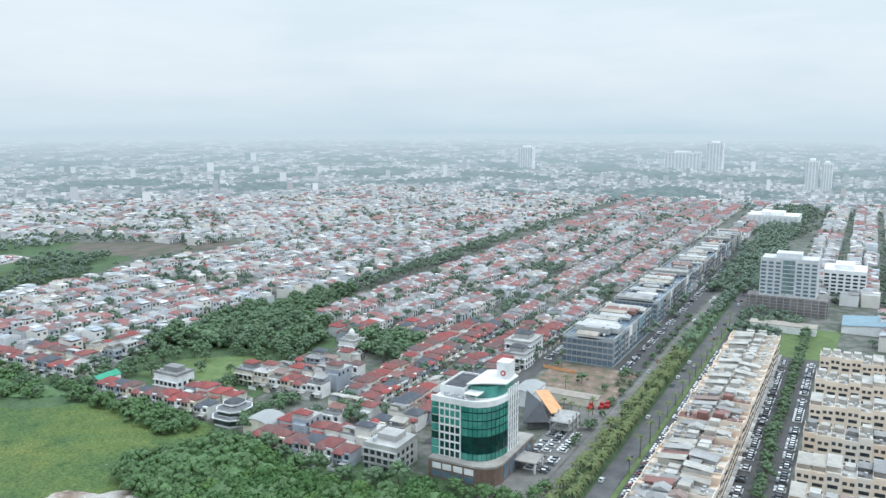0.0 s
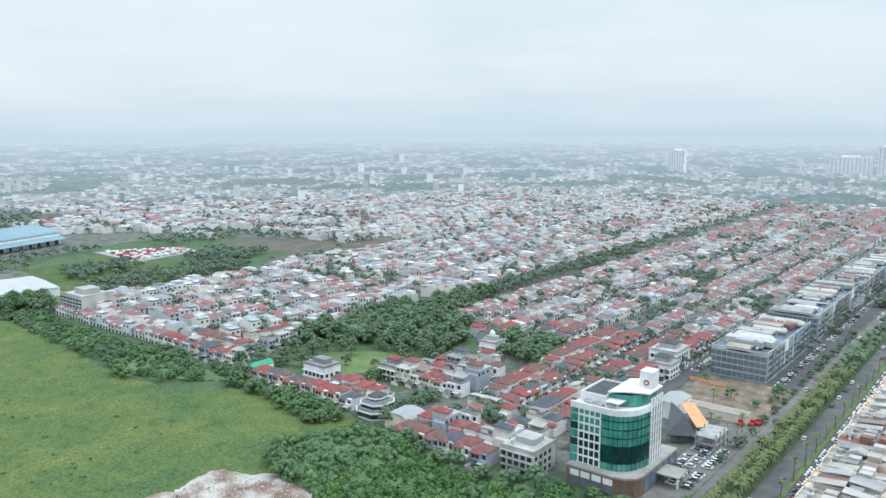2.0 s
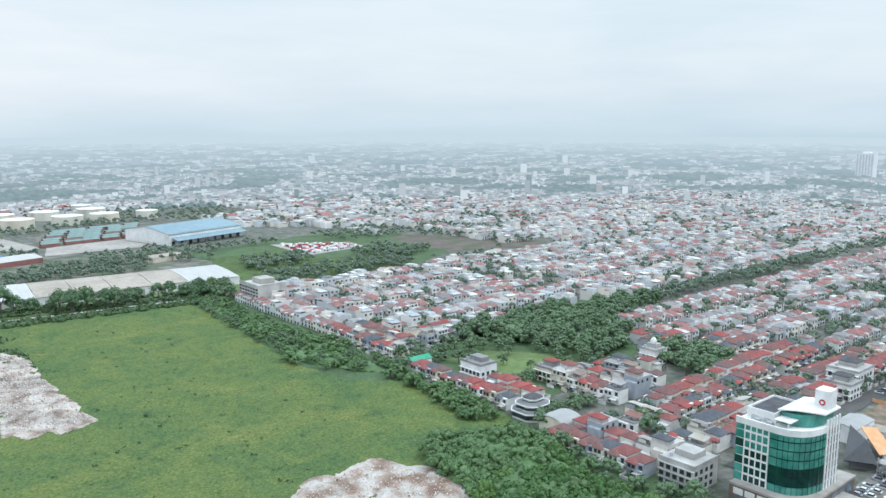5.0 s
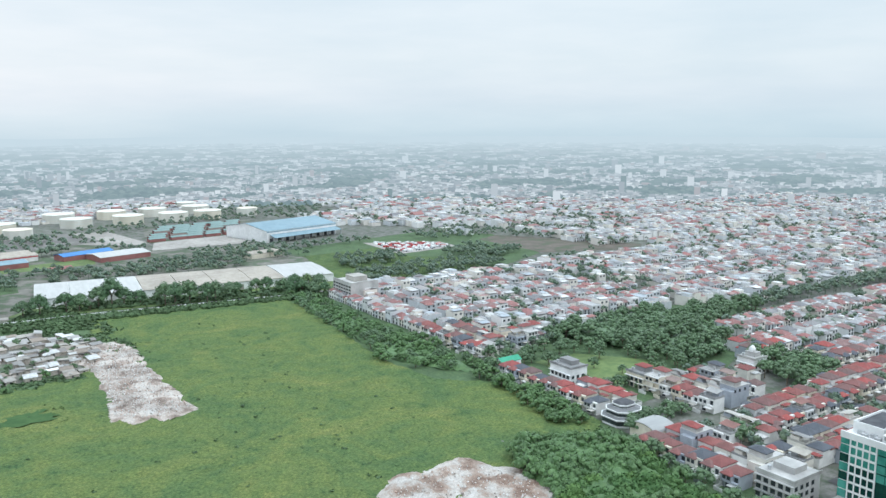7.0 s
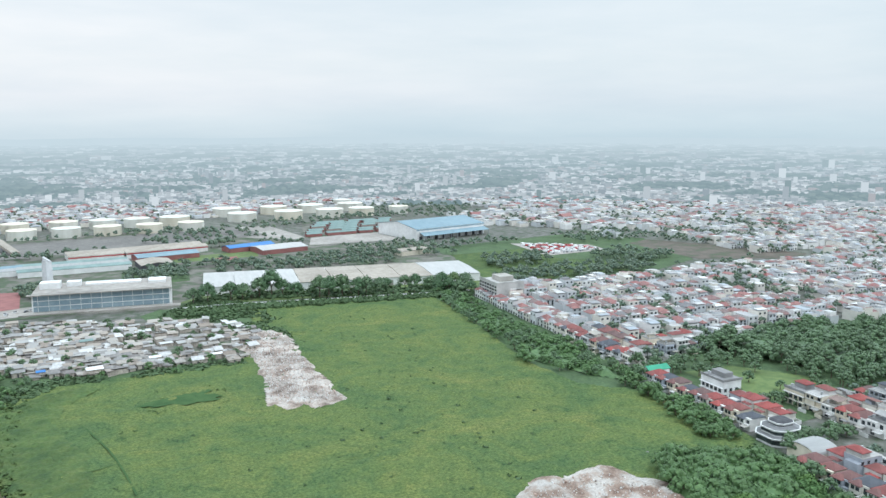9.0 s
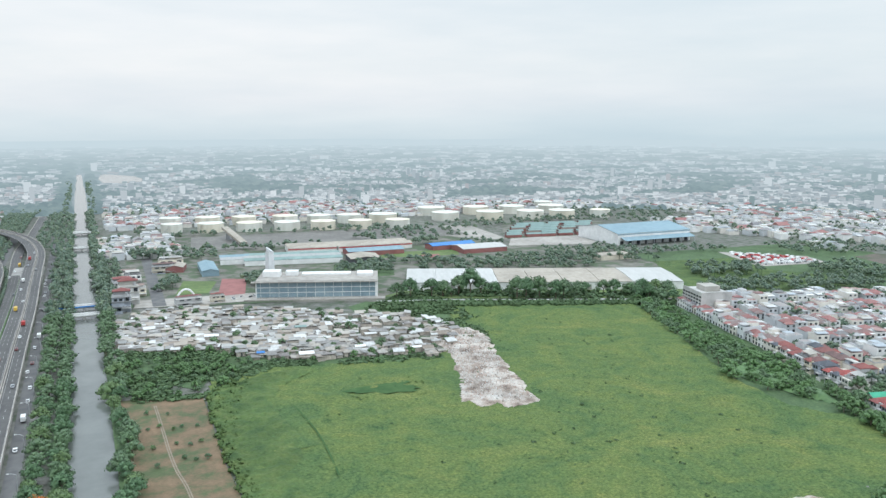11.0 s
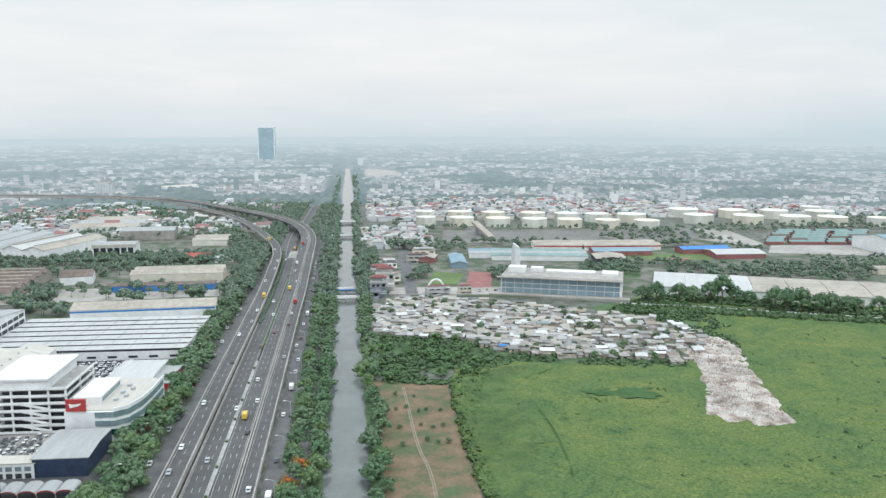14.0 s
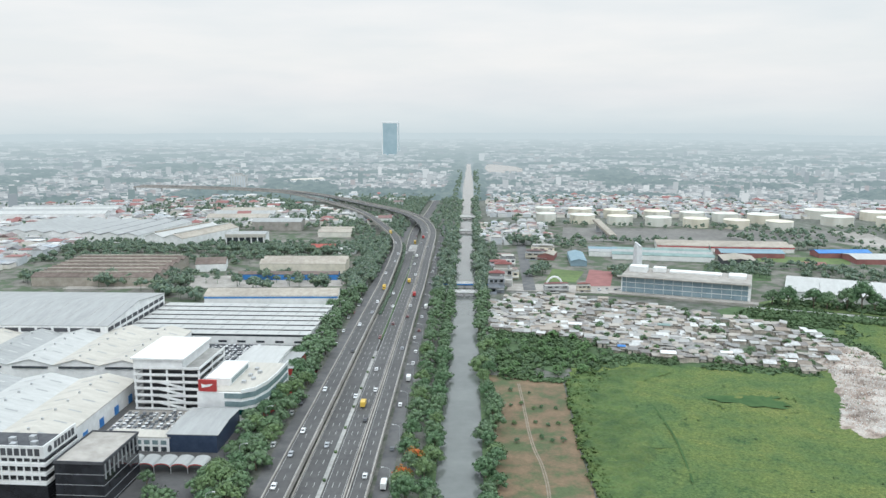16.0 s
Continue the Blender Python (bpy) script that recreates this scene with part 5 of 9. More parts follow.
def house(style, seed):
    r = random.Random(seed)
    w, d, h = r.choice((7.4, 8.0, 8.6)), r.uniform(11.5, 13.5), r.uniform(6.2, 7.0)
    labels = {"hip": "two-storey row house with a red-brown tiled hip roof", "cross": "two-storey row house with a stepped tiled roof", "flat": "pale flat-roofed house with a parapet", "tall": "three-storey house with a roof terrace and a small tiled upper roof"}
    t = thing("house", labels[style], "house", "row houses")
    a = Acc()
    if style == "tall":
        h += 2.6
    b = d / 2 - r.uniform(2.2, 3.4)
    a.box(-w / 2, -d / 2 + 1.2, -0.2, w / 2, b, h)
    a.box(-w / 2, b, -0.2, w / 2 - 2.4, d / 2, h - r.uniform(1.6, 3.0))
    a.box(-w / 2, -d / 2, 3.0, w / 2 - w * 0.35, -d / 2 + 1.3, h - 0.2)
    a.box(w / 2 - w * 0.36, -d / 2 - 0.1, 2.95, w / 2 - 0.05, -d / 2 + 1.3, 3.8)
    part("wall", a, M_WALL, t)
    a = Acc()
    if style == "hip":
        a.hip(-w / 2 - 0.3, -d / 2 + 1.6, w / 2 + 0.3, b + 0.3, h, w * 0.25, along="y")
    elif style == "cross":
        a.hip(-w / 2 - 0.3, -d / 2 + 2.5, w / 2 + 0.3, b + 0.3, h, w * 0.25, along="x")
    elif style == "flat":
        a.box(-w / 2 + 0.2, -d / 2 + 1.4, h, w / 2 - 0.2, b - 0.2, h + 0.15)
        for q in ((-w / 2, -d / 2 + 1.2, w / 2, -d / 2 + 1.45), (-w / 2, b - 0.25, w / 2, b), (-w / 2, -d / 2 + 1.45, -w / 2 + 0.25, b - 0.25), (w / 2 - 0.25, -d / 2 + 1.45, w / 2, b - 0.25)):
            a.box(q[0], q[1], h + 0.002, q[2], q[3], h + 0.9)
    else:
        a.box(-w / 2, -d / 2 + 1.2, h + 0.003, w / 2, b, h + 0.2)
        a.box(-w / 2 + 0.6, -d * 0.05, h + 0.2, w / 2 - 0.4, b - 0.3, h + 2.2)
        for z in (3.25, 6.3, h - 0.3):
            a.box(-w / 2 - 0.25, -d / 2 - 0.5, z, w / 2 + 0.15, -d / 2 + 1.25, z + 0.3)
    part("roof", a, M_TILE if style in ("hip", "cross") else M_FLAT, t)
    if style in ("hip", "cross"):
        a = Acc()
        a.hip(-w / 2 - 0.4, -d / 2 - 0.6, w * 0.17, -d / 2 + 4.2, h - 0.5, 1.5, along="y")
        part("front_roof", a, M_TILE, t)
        a = Acc()
        a.hip(-w / 2 - 0.1, b, w / 2 - 2.2, d / 2 + 0.3, h - 1.6, 0.75, along="x", t=0.15)
        part("rear_roof", a, M_FLAT if style == "cross" else M_TILE, t)
    if style == "tall":
        a = Acc()
        a.hip(-w / 2 + 0.1, -d * 0.05 - 0.6, w / 2 + 0.1, b + 0.2, h + 2.2, 1.5, along="y")
        part("upper_roof", a, M_TILE, t)
    if style == "flat":
        a = Acc()
        a.box(-w * 0.05, -d * 0.02, h + 0.15, w * 0.4, b - 0.8, h + 2.1)
        part("stair_room", a, M_WALL, t)
        a = Acc()
        a.add([(-w * 0.45, -d * 0.2, h + 2.1), (w * 0.45, -d * 0.2, h + 2.1), (w * 0.45, b - 0.4, h + 2.9), (-w * 0.45, b - 0.4, h + 2.9), (-w * 0.45, -d * 0.2, h + 2.2), (w * 0.45, -d * 0.2, h + 2.2), (w * 0.45, b - 0.4, h + 3.0), (-w * 0.45, b - 0.4, h + 3.0)], [(3, 2, 1, 0), (4, 5, 6, 7), (0, 1, 5, 4), (1, 2, 6, 5), (2, 3, 7, 6), (3, 0, 4, 7)])
        part("terrace_roof", a, M_SHOP_ROOF, t)
    if style in ("flat", "tall"):
        a = Acc()
        for y in (-d * 0.25, d * 0.05, d * 0.3):
            a.box(-w / 2 - 0.06, y - 0.7, h - 2.4, -w / 2 + 0.02, y + 0.7, h - 1.0)
        part("side_window", a, M_GLASS_DARK, t)
    windows(t, (-w * 0.3, -w * 0.02), h - 2.3, h - 0.9, -d / 2 - 0.02, 1.5)
    windows(t, (w * 0.33,), h - 2.9, h - 0.8, -d / 2 + 1.18, 1.6)
    windows(t, (-w * 0.16,), 0.3, 2.3, -d / 2 + 1.18, 2.0, name="door")
    a = Acc()
    a.box(w * 0.02, -d / 2 - 1.9, 2.6, w / 2, -d / 2 + 1.2, 2.85)
    part("canopy", a, M_FLAT, t)
    a = Acc()
    for q in ((-w / 2, -d / 2 - 4.0, w * 0.05, -d / 2 - 3.8), (-w / 2, -d / 2 - 3.8, -w / 2 + 0.2, -d / 2 + 1.2)):
        a.box(q[0], q[1], -0.2, q[2], q[3], 1.7)
    part("garden_wall", a, M_WALL, t)
    if style in ("flat", "tall"):
        a = Acc()
        a.cyl(-w * 0.28 if style == "flat" else w * 0.3, -d * 0.28, h + (0.15 if style == "flat" else 0.2), h + 1.9, 0.6, 10)
        part("water_tank", a, M_STEEL, t)
    return t


HOUSES = [house("hip", 1), house("hip", 2), house("cross", 3), house("cross", 4), house("flat", 5), house("tall", 6), house("hip", 7), house("flat", 8)]
far_houses = Acc()
FH_MATS = [M_FAR_WALL, M_FAR_TILE, M_FAR_GREY, M_GLASS_DARK]


def far_house(x, y, turn, w, d, h, tiled, r, detail=True):
    """A house joined into the far rows."""
    M = pose(x, y, 0, 0, 0, turn)
    a = far_houses
    a.box(-w / 2, -d / 2, -0.2, w / 2, d / 2, h, 0, M, 2)
    if tiled and detail:
        k = r.uniform(-0.12, 0.12) * d
        a.hip(-w / 2 - 0.3, -d * 0.28, w / 2 + 0.3, d * 0.42 + k, h + 0.02, min(w, d) * 0.26, 1, M, 0.2, along=r.choice("xy"))
        a.hip(-w / 2 - 0.3, -d / 2 - 0.5, w * r.uniform(0.05, 0.3), -d * 0.16, h - 0.5, 1.5, 1, M, 0.2, along="y")
        if r.random() < 0.5:
            a.box(w * 0.05, d * 0.2, h, w * 0.4, d * 0.48, h + 1.6, 0, M, 2)
    elif tiled:
        a.hip(-w / 2 - 0.3, -d / 2 - 0.3, w / 2 + 0.3, d / 2 + 0.3, h + 0.02, min(w, d) * 0.25, 1, M, 0.2, along="x" if (w > d) else "y", inset=r.choice((None, 0.1)))
    else:
        k = r.random()
        if k < 0.7:
            a.box(-w * 0.3, -d * 0.1, h + 0.02, w * 0.35, d * 0.4, h + r.uniform(1.2, 2.6), 0, M, 2)
        if k < 0.5:
            a.add([(-w / 2, -d / 2, h + 0.9), (w / 2, -d / 2, h + 0.9), (w / 2, 0, h + 1.4), (-w / 2, 0, h + 1.4)], [(0, 1, 2, 3)], 2, M)
        elif k > 0.75:
            a.hip(-w * 0.48, -d * 0.05, w * 0.48, d * 0.48, h + 0.4, 1.2, 1, M, 0.15, along="x")
    if detail:
        for q in (-0.28, 0.22):
            a.box(q * w - 0.8, -d / 2 - 0.08, h - 2.4, q * w + 0.8, -d / 2 + 0.02, h - 1.0, 3, M)
            a.box(q * w - 0.9, -d / 2 - 0.08, 0.4, q * w + 0.9, -d / 2 + 0.02, 2.3, 3, M)


PARKS = [uvs((296, 276), (296, 352), (345, 388), (480, 395), (520, 375), (520, 345), (460, 345), (425, 300), (380, 278), (340, 275)), uvs((368, 226), (374, 256), (390, 282), (428, 278), (434, 248), (414, 224))]
hr = random.Random(77)
near_count = 0


def row_house(u, v, turn, r, red=0.6, keep=False):
    """A house in a row: a thing of its own near the camera, joined into the rows farther off."""
    global near_count
    x, y = P(u, v)
    if any(inside(x, y, p) for p in PARKS):
        return
    if not keep and r.random() < 0.12 + (0.6 if noise.noise((x * 0.014, y * 0.014, 2.5)) > 0.36 else 0):
        wood_tree(x + r.uniform(-3, 3), y + r.uniform(-3, 3), r.uniform(6, 10), r.uniform(3.5, 5), "near" if math.hypot(x, y) < 850 else "far", r.randrange(9999))
        return
    if r.random() < (0.5 if math.hypot(x, y) < 750 else 0.34):
        q = P(u + 4, v + (-9.5 if turn == 0 else 9.5 if turn == 180 else 0))
        wood_tree(q[0], q[1], r.uniform(4, 7), r.uniform(2, 3.4), "near" if math.hypot(x, y) < 850 else "far", r.randrange(9999))
    tiled = r.random() < red
    d = math.hypot(x, y)
    if d < 520 and near_count < 245:
        near_count += 1
        k = r.choice((0, 1, 2, 3, 6, 0, 2)) if tiled else r.choice((4, 5, 7, 4))
        t = copy_thing(HOUSES[k], pose(x, y, 0, 0, 0, TURN + turn))
        t.scale = (r.uniform(0.98, 1.06), r.uniform(0.95, 1.05), r.uniform(0.92, 1.12))
    else:
        far_house(x, y + r.uniform(-1, 1), TURN + turn + r.uniform(-2, 2), 8.2 * r.uniform(0.75, 1.05), 12.5 * r.uniform(0.7, 1.1), r.uniform(4.6, 7.2) + (0 if tiled else r.choice((0, 0, 1.2, 2.6))), tiled, r, d < 950)


def housing(u0, u1, v0, v1, turn_rows, r, red, lane=9.0):
    v = v0
    while v + 26 <= v1:
        u = u0 + r.uniform(0, 6)
        red_here = red * r.uniform(0.55, 1.35)
        while u < u1:
            row_house(u, v + 6.8, 0, r, red_here)
            row_house(u, v + 20.2, 180, r, red_here)
            u += 8.3
            if r.random() < 0.02:
                u += 7
        v += 27 + lane


# the first rows along the field
for i in range(6):
    row_house(258, 179 + 8.3 * i, -90, hr, 0.95, True)
    row_house(273, 179 + 8.3 * i, 90, hr, 0.7, True)
    row_house(290, 174 + 8.3 * i, -90, hr, 0.5)
    row_house(304, 174 + 8.3 * i, 90, hr, 0.5)
for i in range(9):
    row_house(272, 268 + 8.3 * i, -90, hr, 1.0, True)
    if i < 4:
        row_house(286, 266 + 8.3 * i, 90, hr, 0.9, True)
for i in range(25):
    row_house(281, 368 + 8.3 * i, -90, hr, 0.85, True)
    row_house(296, 368 + 8.3 * i, 90, hr, 0.7)
for i in range(6):
    row_house(319, 238 + 8.3 * i, -90, hr, 0.5, True)
    row_house(334, 238 + 8.3 * i, 90, hr, 0.45, True)
    row_house(352, 238 + 8.3 * i, -90, hr, 0.5, i != 4)
housing(372, 1330, 166, 348, 0, hr, 0.85)
housing(312, 372, 166, 232, 0, hr, 0.8, 6)
housing(700, 1000, 596, 640, 0, hr, 0.5)
housing(312, 1000, 374, 592, 0, hr, 0.58)
housing(1000, 1330, 374, 640, 0, hr, 0.4)
housing(640, 1330, 640, 900, 0, hr, 0.3, 7)
housing(560, 1330, 118, 160, 0, hr, 0.4, 7)
housing(660, 1330, -330, 66, 0, hr, 0.35, 8)
housing(540, 640, -320, 5, 0, hr, 0.2, 8)


# ---- denser town farther off ----
town = random.Random(99)


def dense(x0, y0, x1, y1, step, test, turn, lo=2.8, hi=8, tree=0.26):
    y = y0
    while y < y1:
        x = x0
        while x < x1:
            px, py = x + town.uniform(-2, 2), y + town.uniform(-2, 2)
            dist = math.hypot(px, py)
            if 560 < dist < FAR + 60 and test(px, py):
                clump = noise.noise((px * 0.008, py * 0.008, 4))
                if town.random() < tree + max(0, clump) * 0.8:
                    wood_tree(px, py, town.uniform(5, 9), town.uniform(3, 5.5), "far", town.randrange(9999))
                else:
                    far_house(px, py, turn + town.choice((0, 90)) + town.uniform(-4, 4), step * town.uniform(0.6, 1.1), step * town.uniform(0.7, 1.25), town.uniform(lo, hi), town.random() < 0.2, town, False)
            x += step
        y += step


def in_view(x, y):
    az = math.degrees(math.atan2(-x, y))
    return -112 < az < 36


def free_right(x, y):
    u, v = UV(x, y)
    return in_view(x, y) and ((v > 900 and u > 560) or (u > 480 and v > 850 and u + v > 1450) or (u > 1330) or (v < -330 and u > 540) or (900 > v > 600 and u > 700 and v > 640 and u > 1330)) and not (y > 930 and x < 860 and y < 1130)


dense(420, -700, 1420, 1420, 13.5, free_right, TURN)
dense(20, 1125, 860, 1420, 12, lambda x, y: in_view(x, y) and x > 24, -6)
dense(-800, 900, -105, 1420, 15, lambda x, y: in_view(x, y) and not (-420 < x and y < 1010) and not (x > -360 and y < 1420 and abs(y - 1150 - (-x - 100) * 0.9) < 60), 4, 3, 8, 0.5)
dense(-640, 690, -420, 900, 16, lambda x, y: in_view(x, y), 4, 3, 8, 0.3)
dense(18, 880, 95, 1030, 12, lambda x, y: True, 2)
dense(560, 620, 760, 930, 13, lambda x, y: UV(x, y)[0] > 560 and UV(x, y)[1] > 770, TURN)
tagged(part("town_houses", far_houses, FH_MATS), "endless rows of low houses with grey and red roofs", "houses", kind="stuff")

# ---- shop rows ----


def shop_unit(seed, wall, label, h, depth, w=5.0, sheet_roof=False, tiled=False):
    r = random.Random(seed)
    t = thing("shop_house", label, "shop house", "shop row units")
    a = Acc()
    a.box(-w / 2, -depth / 2, -0.2, w / 2, depth / 2, h)
    a.box(-w / 2, -depth / 2 - 0.02, h, w / 2, -depth / 2 + 0.25, h + 1.0)
    a.box(-w / 2 - 0.08, -depth / 2 + 0.2, h, -w / 2 + 0.1, depth / 2, h + 1.0)
    part("wall", a, wall, t)
    a = Acc()
    if sheet_roof:
        a.add([(-w / 2, -depth * 0.3, h + 2.2), (w / 2, -depth * 0.3, h + 2.2), (w / 2, depth / 2, h + 3.2), (-w / 2, depth / 2, h + 3.2), (-w / 2, -depth * 0.3, h + 2.4), (w / 2, -depth * 0.3, h + 2.4), (w / 2, depth / 2, h + 3.4), (-w / 2, depth / 2, h + 3.4)],
              [(3, 2, 1, 0), (4, 5, 6, 7), (0, 1, 5, 4), (1, 2, 6, 5), (2, 3, 7, 6), (3, 0, 4, 7)])
        a.box(-w / 2 + 0.2, -depth * 0.25, h, w / 2 - 0.2, depth / 2 - 0.2, h + 2.3)
    else:
        a.box(-w / 2 + 0.1, -depth / 2 + 0.3, h, w / 2 - 0.05, depth / 2, h + 0.12)
        top = h + r.uniform(1.8, 3.0)
        a.box(-w * 0.3, depth * 0.1, h + 0.12, w * 0.4, depth * 0.42, top)
        a.box(-w * 0.45, -depth * 0.3, h + 0.12, -w * 0.1, -depth * 0.12, h + 1.3)
        if tiled:
            a.hip(-w / 2 + 0.05, depth * 0.02, w / 2 - 0.05, depth / 2, top, 1.2, along="x", inset=0.2)
    part("roof", a, M_SHOP_ROOF, t)
    for k in range(3):
        z = 4.0 + k * 3.1
        if z + 1.5 < h:
            windows(t, (0,) if k == 1 else (-w * 0.24, w * 0.24), z, z + 1.5, -depth / 2, 3.4 if k == 1 else 1.5)
    a = Acc()
    a.box(-w / 2, -depth / 2 - 1.4, 2.9, w / 2, -depth / 2 + 0.02, 3.2)
    part("awning", a, M_FLAT, t)
    for k in range(1):
        a = Acc()
        x, y = r.uniform(-1.8, 1.4), r.uniform(-depth * 0.35, 0)
        a.box(x, y, h + 0.13, x + 0.9, y + 0.5, h + 1.0)
        part("air_unit", a, M_WHITE, t)
    if r.random() < 0.7:
        a = Acc()
        a.cyl(r.uniform(-1.2, 1.2), -depth * 0.2, h + 0.13, h + 1.9, 0.65, 10)
        part("water_tank", a, M_STEEL, t)
    return t


def join_copy(acc, mats, kind, M):
    """Adds a template's parts to acc at the pose M, with their materials."""
    A = np.array(M)
    for ch in kind.children_recursive:
        m = ch.data.materials[0]
        if m not in mats:
            mats.append(m)
        vs = np.array([(*v.co, 1.0) for v in ch.data.vertices]) @ A.T
        acc.add([tuple(v) for v in vs[:, :3].tolist()], [tuple(p.vertices) for p in ch.data.polygons], mats.index(m))


far_shops, FS_MATS = Acc(), []


def shop(kind, u, v, turn, s):
    """A shop house: a thing of its own near the camera, else joined into the far end of its row."""
    m = at_uv(u, v, turn)
    if math.hypot(u, v) < 375:
        t = copy_thing(kind, m)
        t.scale = (1, 1, s)
    else:
        join_copy(far_shops, FS_MATS, kind, m @ Matrix.Diagonal((1, 1, s, 1)))


UNITS = [shop_unit(i, M_PINK, "four-storey peach shop house with a cluttered grey roof", (13.2, 12.6, 13.8, 13.0)[i], 13.0, 5.0, i == 1, i == 3) for i in range(4)] + [shop_unit(9, M_PINK, "four-storey cream shop house with water tanks on its roof", 12.9, 13.0), shop_unit(12, M_PINK, "pale peach shop house with a patched sheet roof", 13.4, 13.0, 5.0, True)]
sr = random.Random(5)
u = 243.0
while u < 492:
    if not 330 < u < 336:
        for v, turn in ((57.5, 180), (44.3, 0)):
            shop(sr.choice(UNITS), u, v, turn, sr.uniform(0.92, 1.08))
    u += 5.05
ROW_U = (250, 283, 316, 352, 390, 428, 470)
for i, ru in enumerate(ROW_U):
    v = 13.0
    while v > -46:
        if not (i > 4 and v < -40):
            shop(sr.choice(UNITS), ru, v, -90, sr.uniform(0.85, 1.0))
        v -= 5.05
tagged(part("far_shop_rows", far_shops, FS_MATS), "far ends of the peach shop rows with cluttered roofs", "shop houses", kind="stuff")

# ---- glass offices along the boulevard ----


def office_block(u0, u1, v0, v1, h, floors, label):
    """A row of joined offices: glass floors between thin slabs, each unit with its own roof shed."""
    t = thing("office_block", label, "office building", "boulevard offices", at=at_uv((u0 + u1) / 2, (v0 + v1) / 2))
    L, W = (u1 - u0) / 2, (v1 - v0) / 2
    rr = random.Random(int(u0))
    a = Acc()
    a.box(-L + 0.3, -W + 0.3, -0.2, L - 0.3, W - 0.3, h)
    part("glass_body", a, M_BLUE_GLASS, t)
    a = Acc()
    a.box(-L, -W, -0.2, L, W, 0.5)
    fh = (h - 1.0) / floors
    for k in range(1, floors + 1):
        z = k * fh
        a.box(-L, -W, z, L, W, z + 0.95)
    part("floor_slab", a, M_SHED_GREY, t)
    a = Acc()
    for q in ((-L, -W, L, -W + 0.3), (-L, W - 0.3, L, W), (-L, -W + 0.3, -L + 0.3, W - 0.3)):
        a.box(q[0], q[1], h + 0.9, q[2], q[3], h + 1.9)
    part("parapet", a, M_FLAT, t)
    for s in range(int((2 * W) / 3)):
        a = Acc()
        a.box(-L - 0.06, -W + 0.2 + 3 * s, 0.5, -L + 0.32, -W + 0.38 + 3 * s, h)
        part("mullion", a, M_STEEL, t)
    x = -L
    k = 0
    while x < L - 3:
        w = min(rr.choice((5.0, 8.0, 9.5)), L - x)
        a = Acc()
        a.box(x, -W - 0.45, 3.0, x + 0.7, -W + 0.02, h + 0.9)
        if rr.random() < 0.6:
            a.box(x + 1.2, -W - 0.35, h - rr.uniform(2, 6), x + w - 0.5, -W + 0.02, h + 1.2)
        part("sign_fin", a, rr.choice((M_SHED_GREY, M_WHITE, M_SHED_BLUE, M_SHED_GREY, M_STONE, M_SHED_TAN, M_STONE)), t)
        hi = rr.uniform(0.3, 3.4)
        y0, y1 = rr.uniform(-W + 0.4, -W * 0.2), rr.uniform(W * 0.2, W - 0.4)
        a = Acc()
        if k % 3:
            a.box(x + 0.2, y0, h + 0.9, x + w - 0.2, y1, h + 0.95 + hi)
        else:
            a.box(x + 0.4, y0 + 0.4, h + 0.9, x + w - 0.4, y1 - 0.4, h + 2.0)
            a.hip(x + 0.1, y0, x + w - 0.1, y1, h + 2.0, 1.3, along="y", inset=0.1)
        part("roof_shed", a, rr.choice((M_FLAT, M_SHOP_ROOF, M_SHED_WHITE, M_SHED_GREY, M_SHOP_ROOF, M_SHED_TAN)), t)
        for _ in range(2):
            a = Acc()
            bx, by, s = x + rr.uniform(0.2, max(0.3, w - 1.6)), rr.uniform(-W + 0.6, W - 2.4), rr.uniform(0.7, 1.5)
            a.box(bx, by, h + 0.9, bx + s, by + s, h + 2.0 + hi * (y0 < by < y1))
            part("air_unit", a, M_STEEL if k % 2 else M_WHITE, t)
        x += w
        k += 1
    return t


office_block(432, 520, 119, 149, 15, 4, "long office block with blue-grey glass bands and a cluttered roof")
office_block(538, 655, 119, 149, 15, 4, "long office block with blue glass bands and pale roof sheds")
office_block(672, 800, 119, 148, 14, 4, "office block with blue glass bands, far along the boulevard")
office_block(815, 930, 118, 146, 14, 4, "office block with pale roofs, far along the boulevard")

# ---- hotel with green glass ----


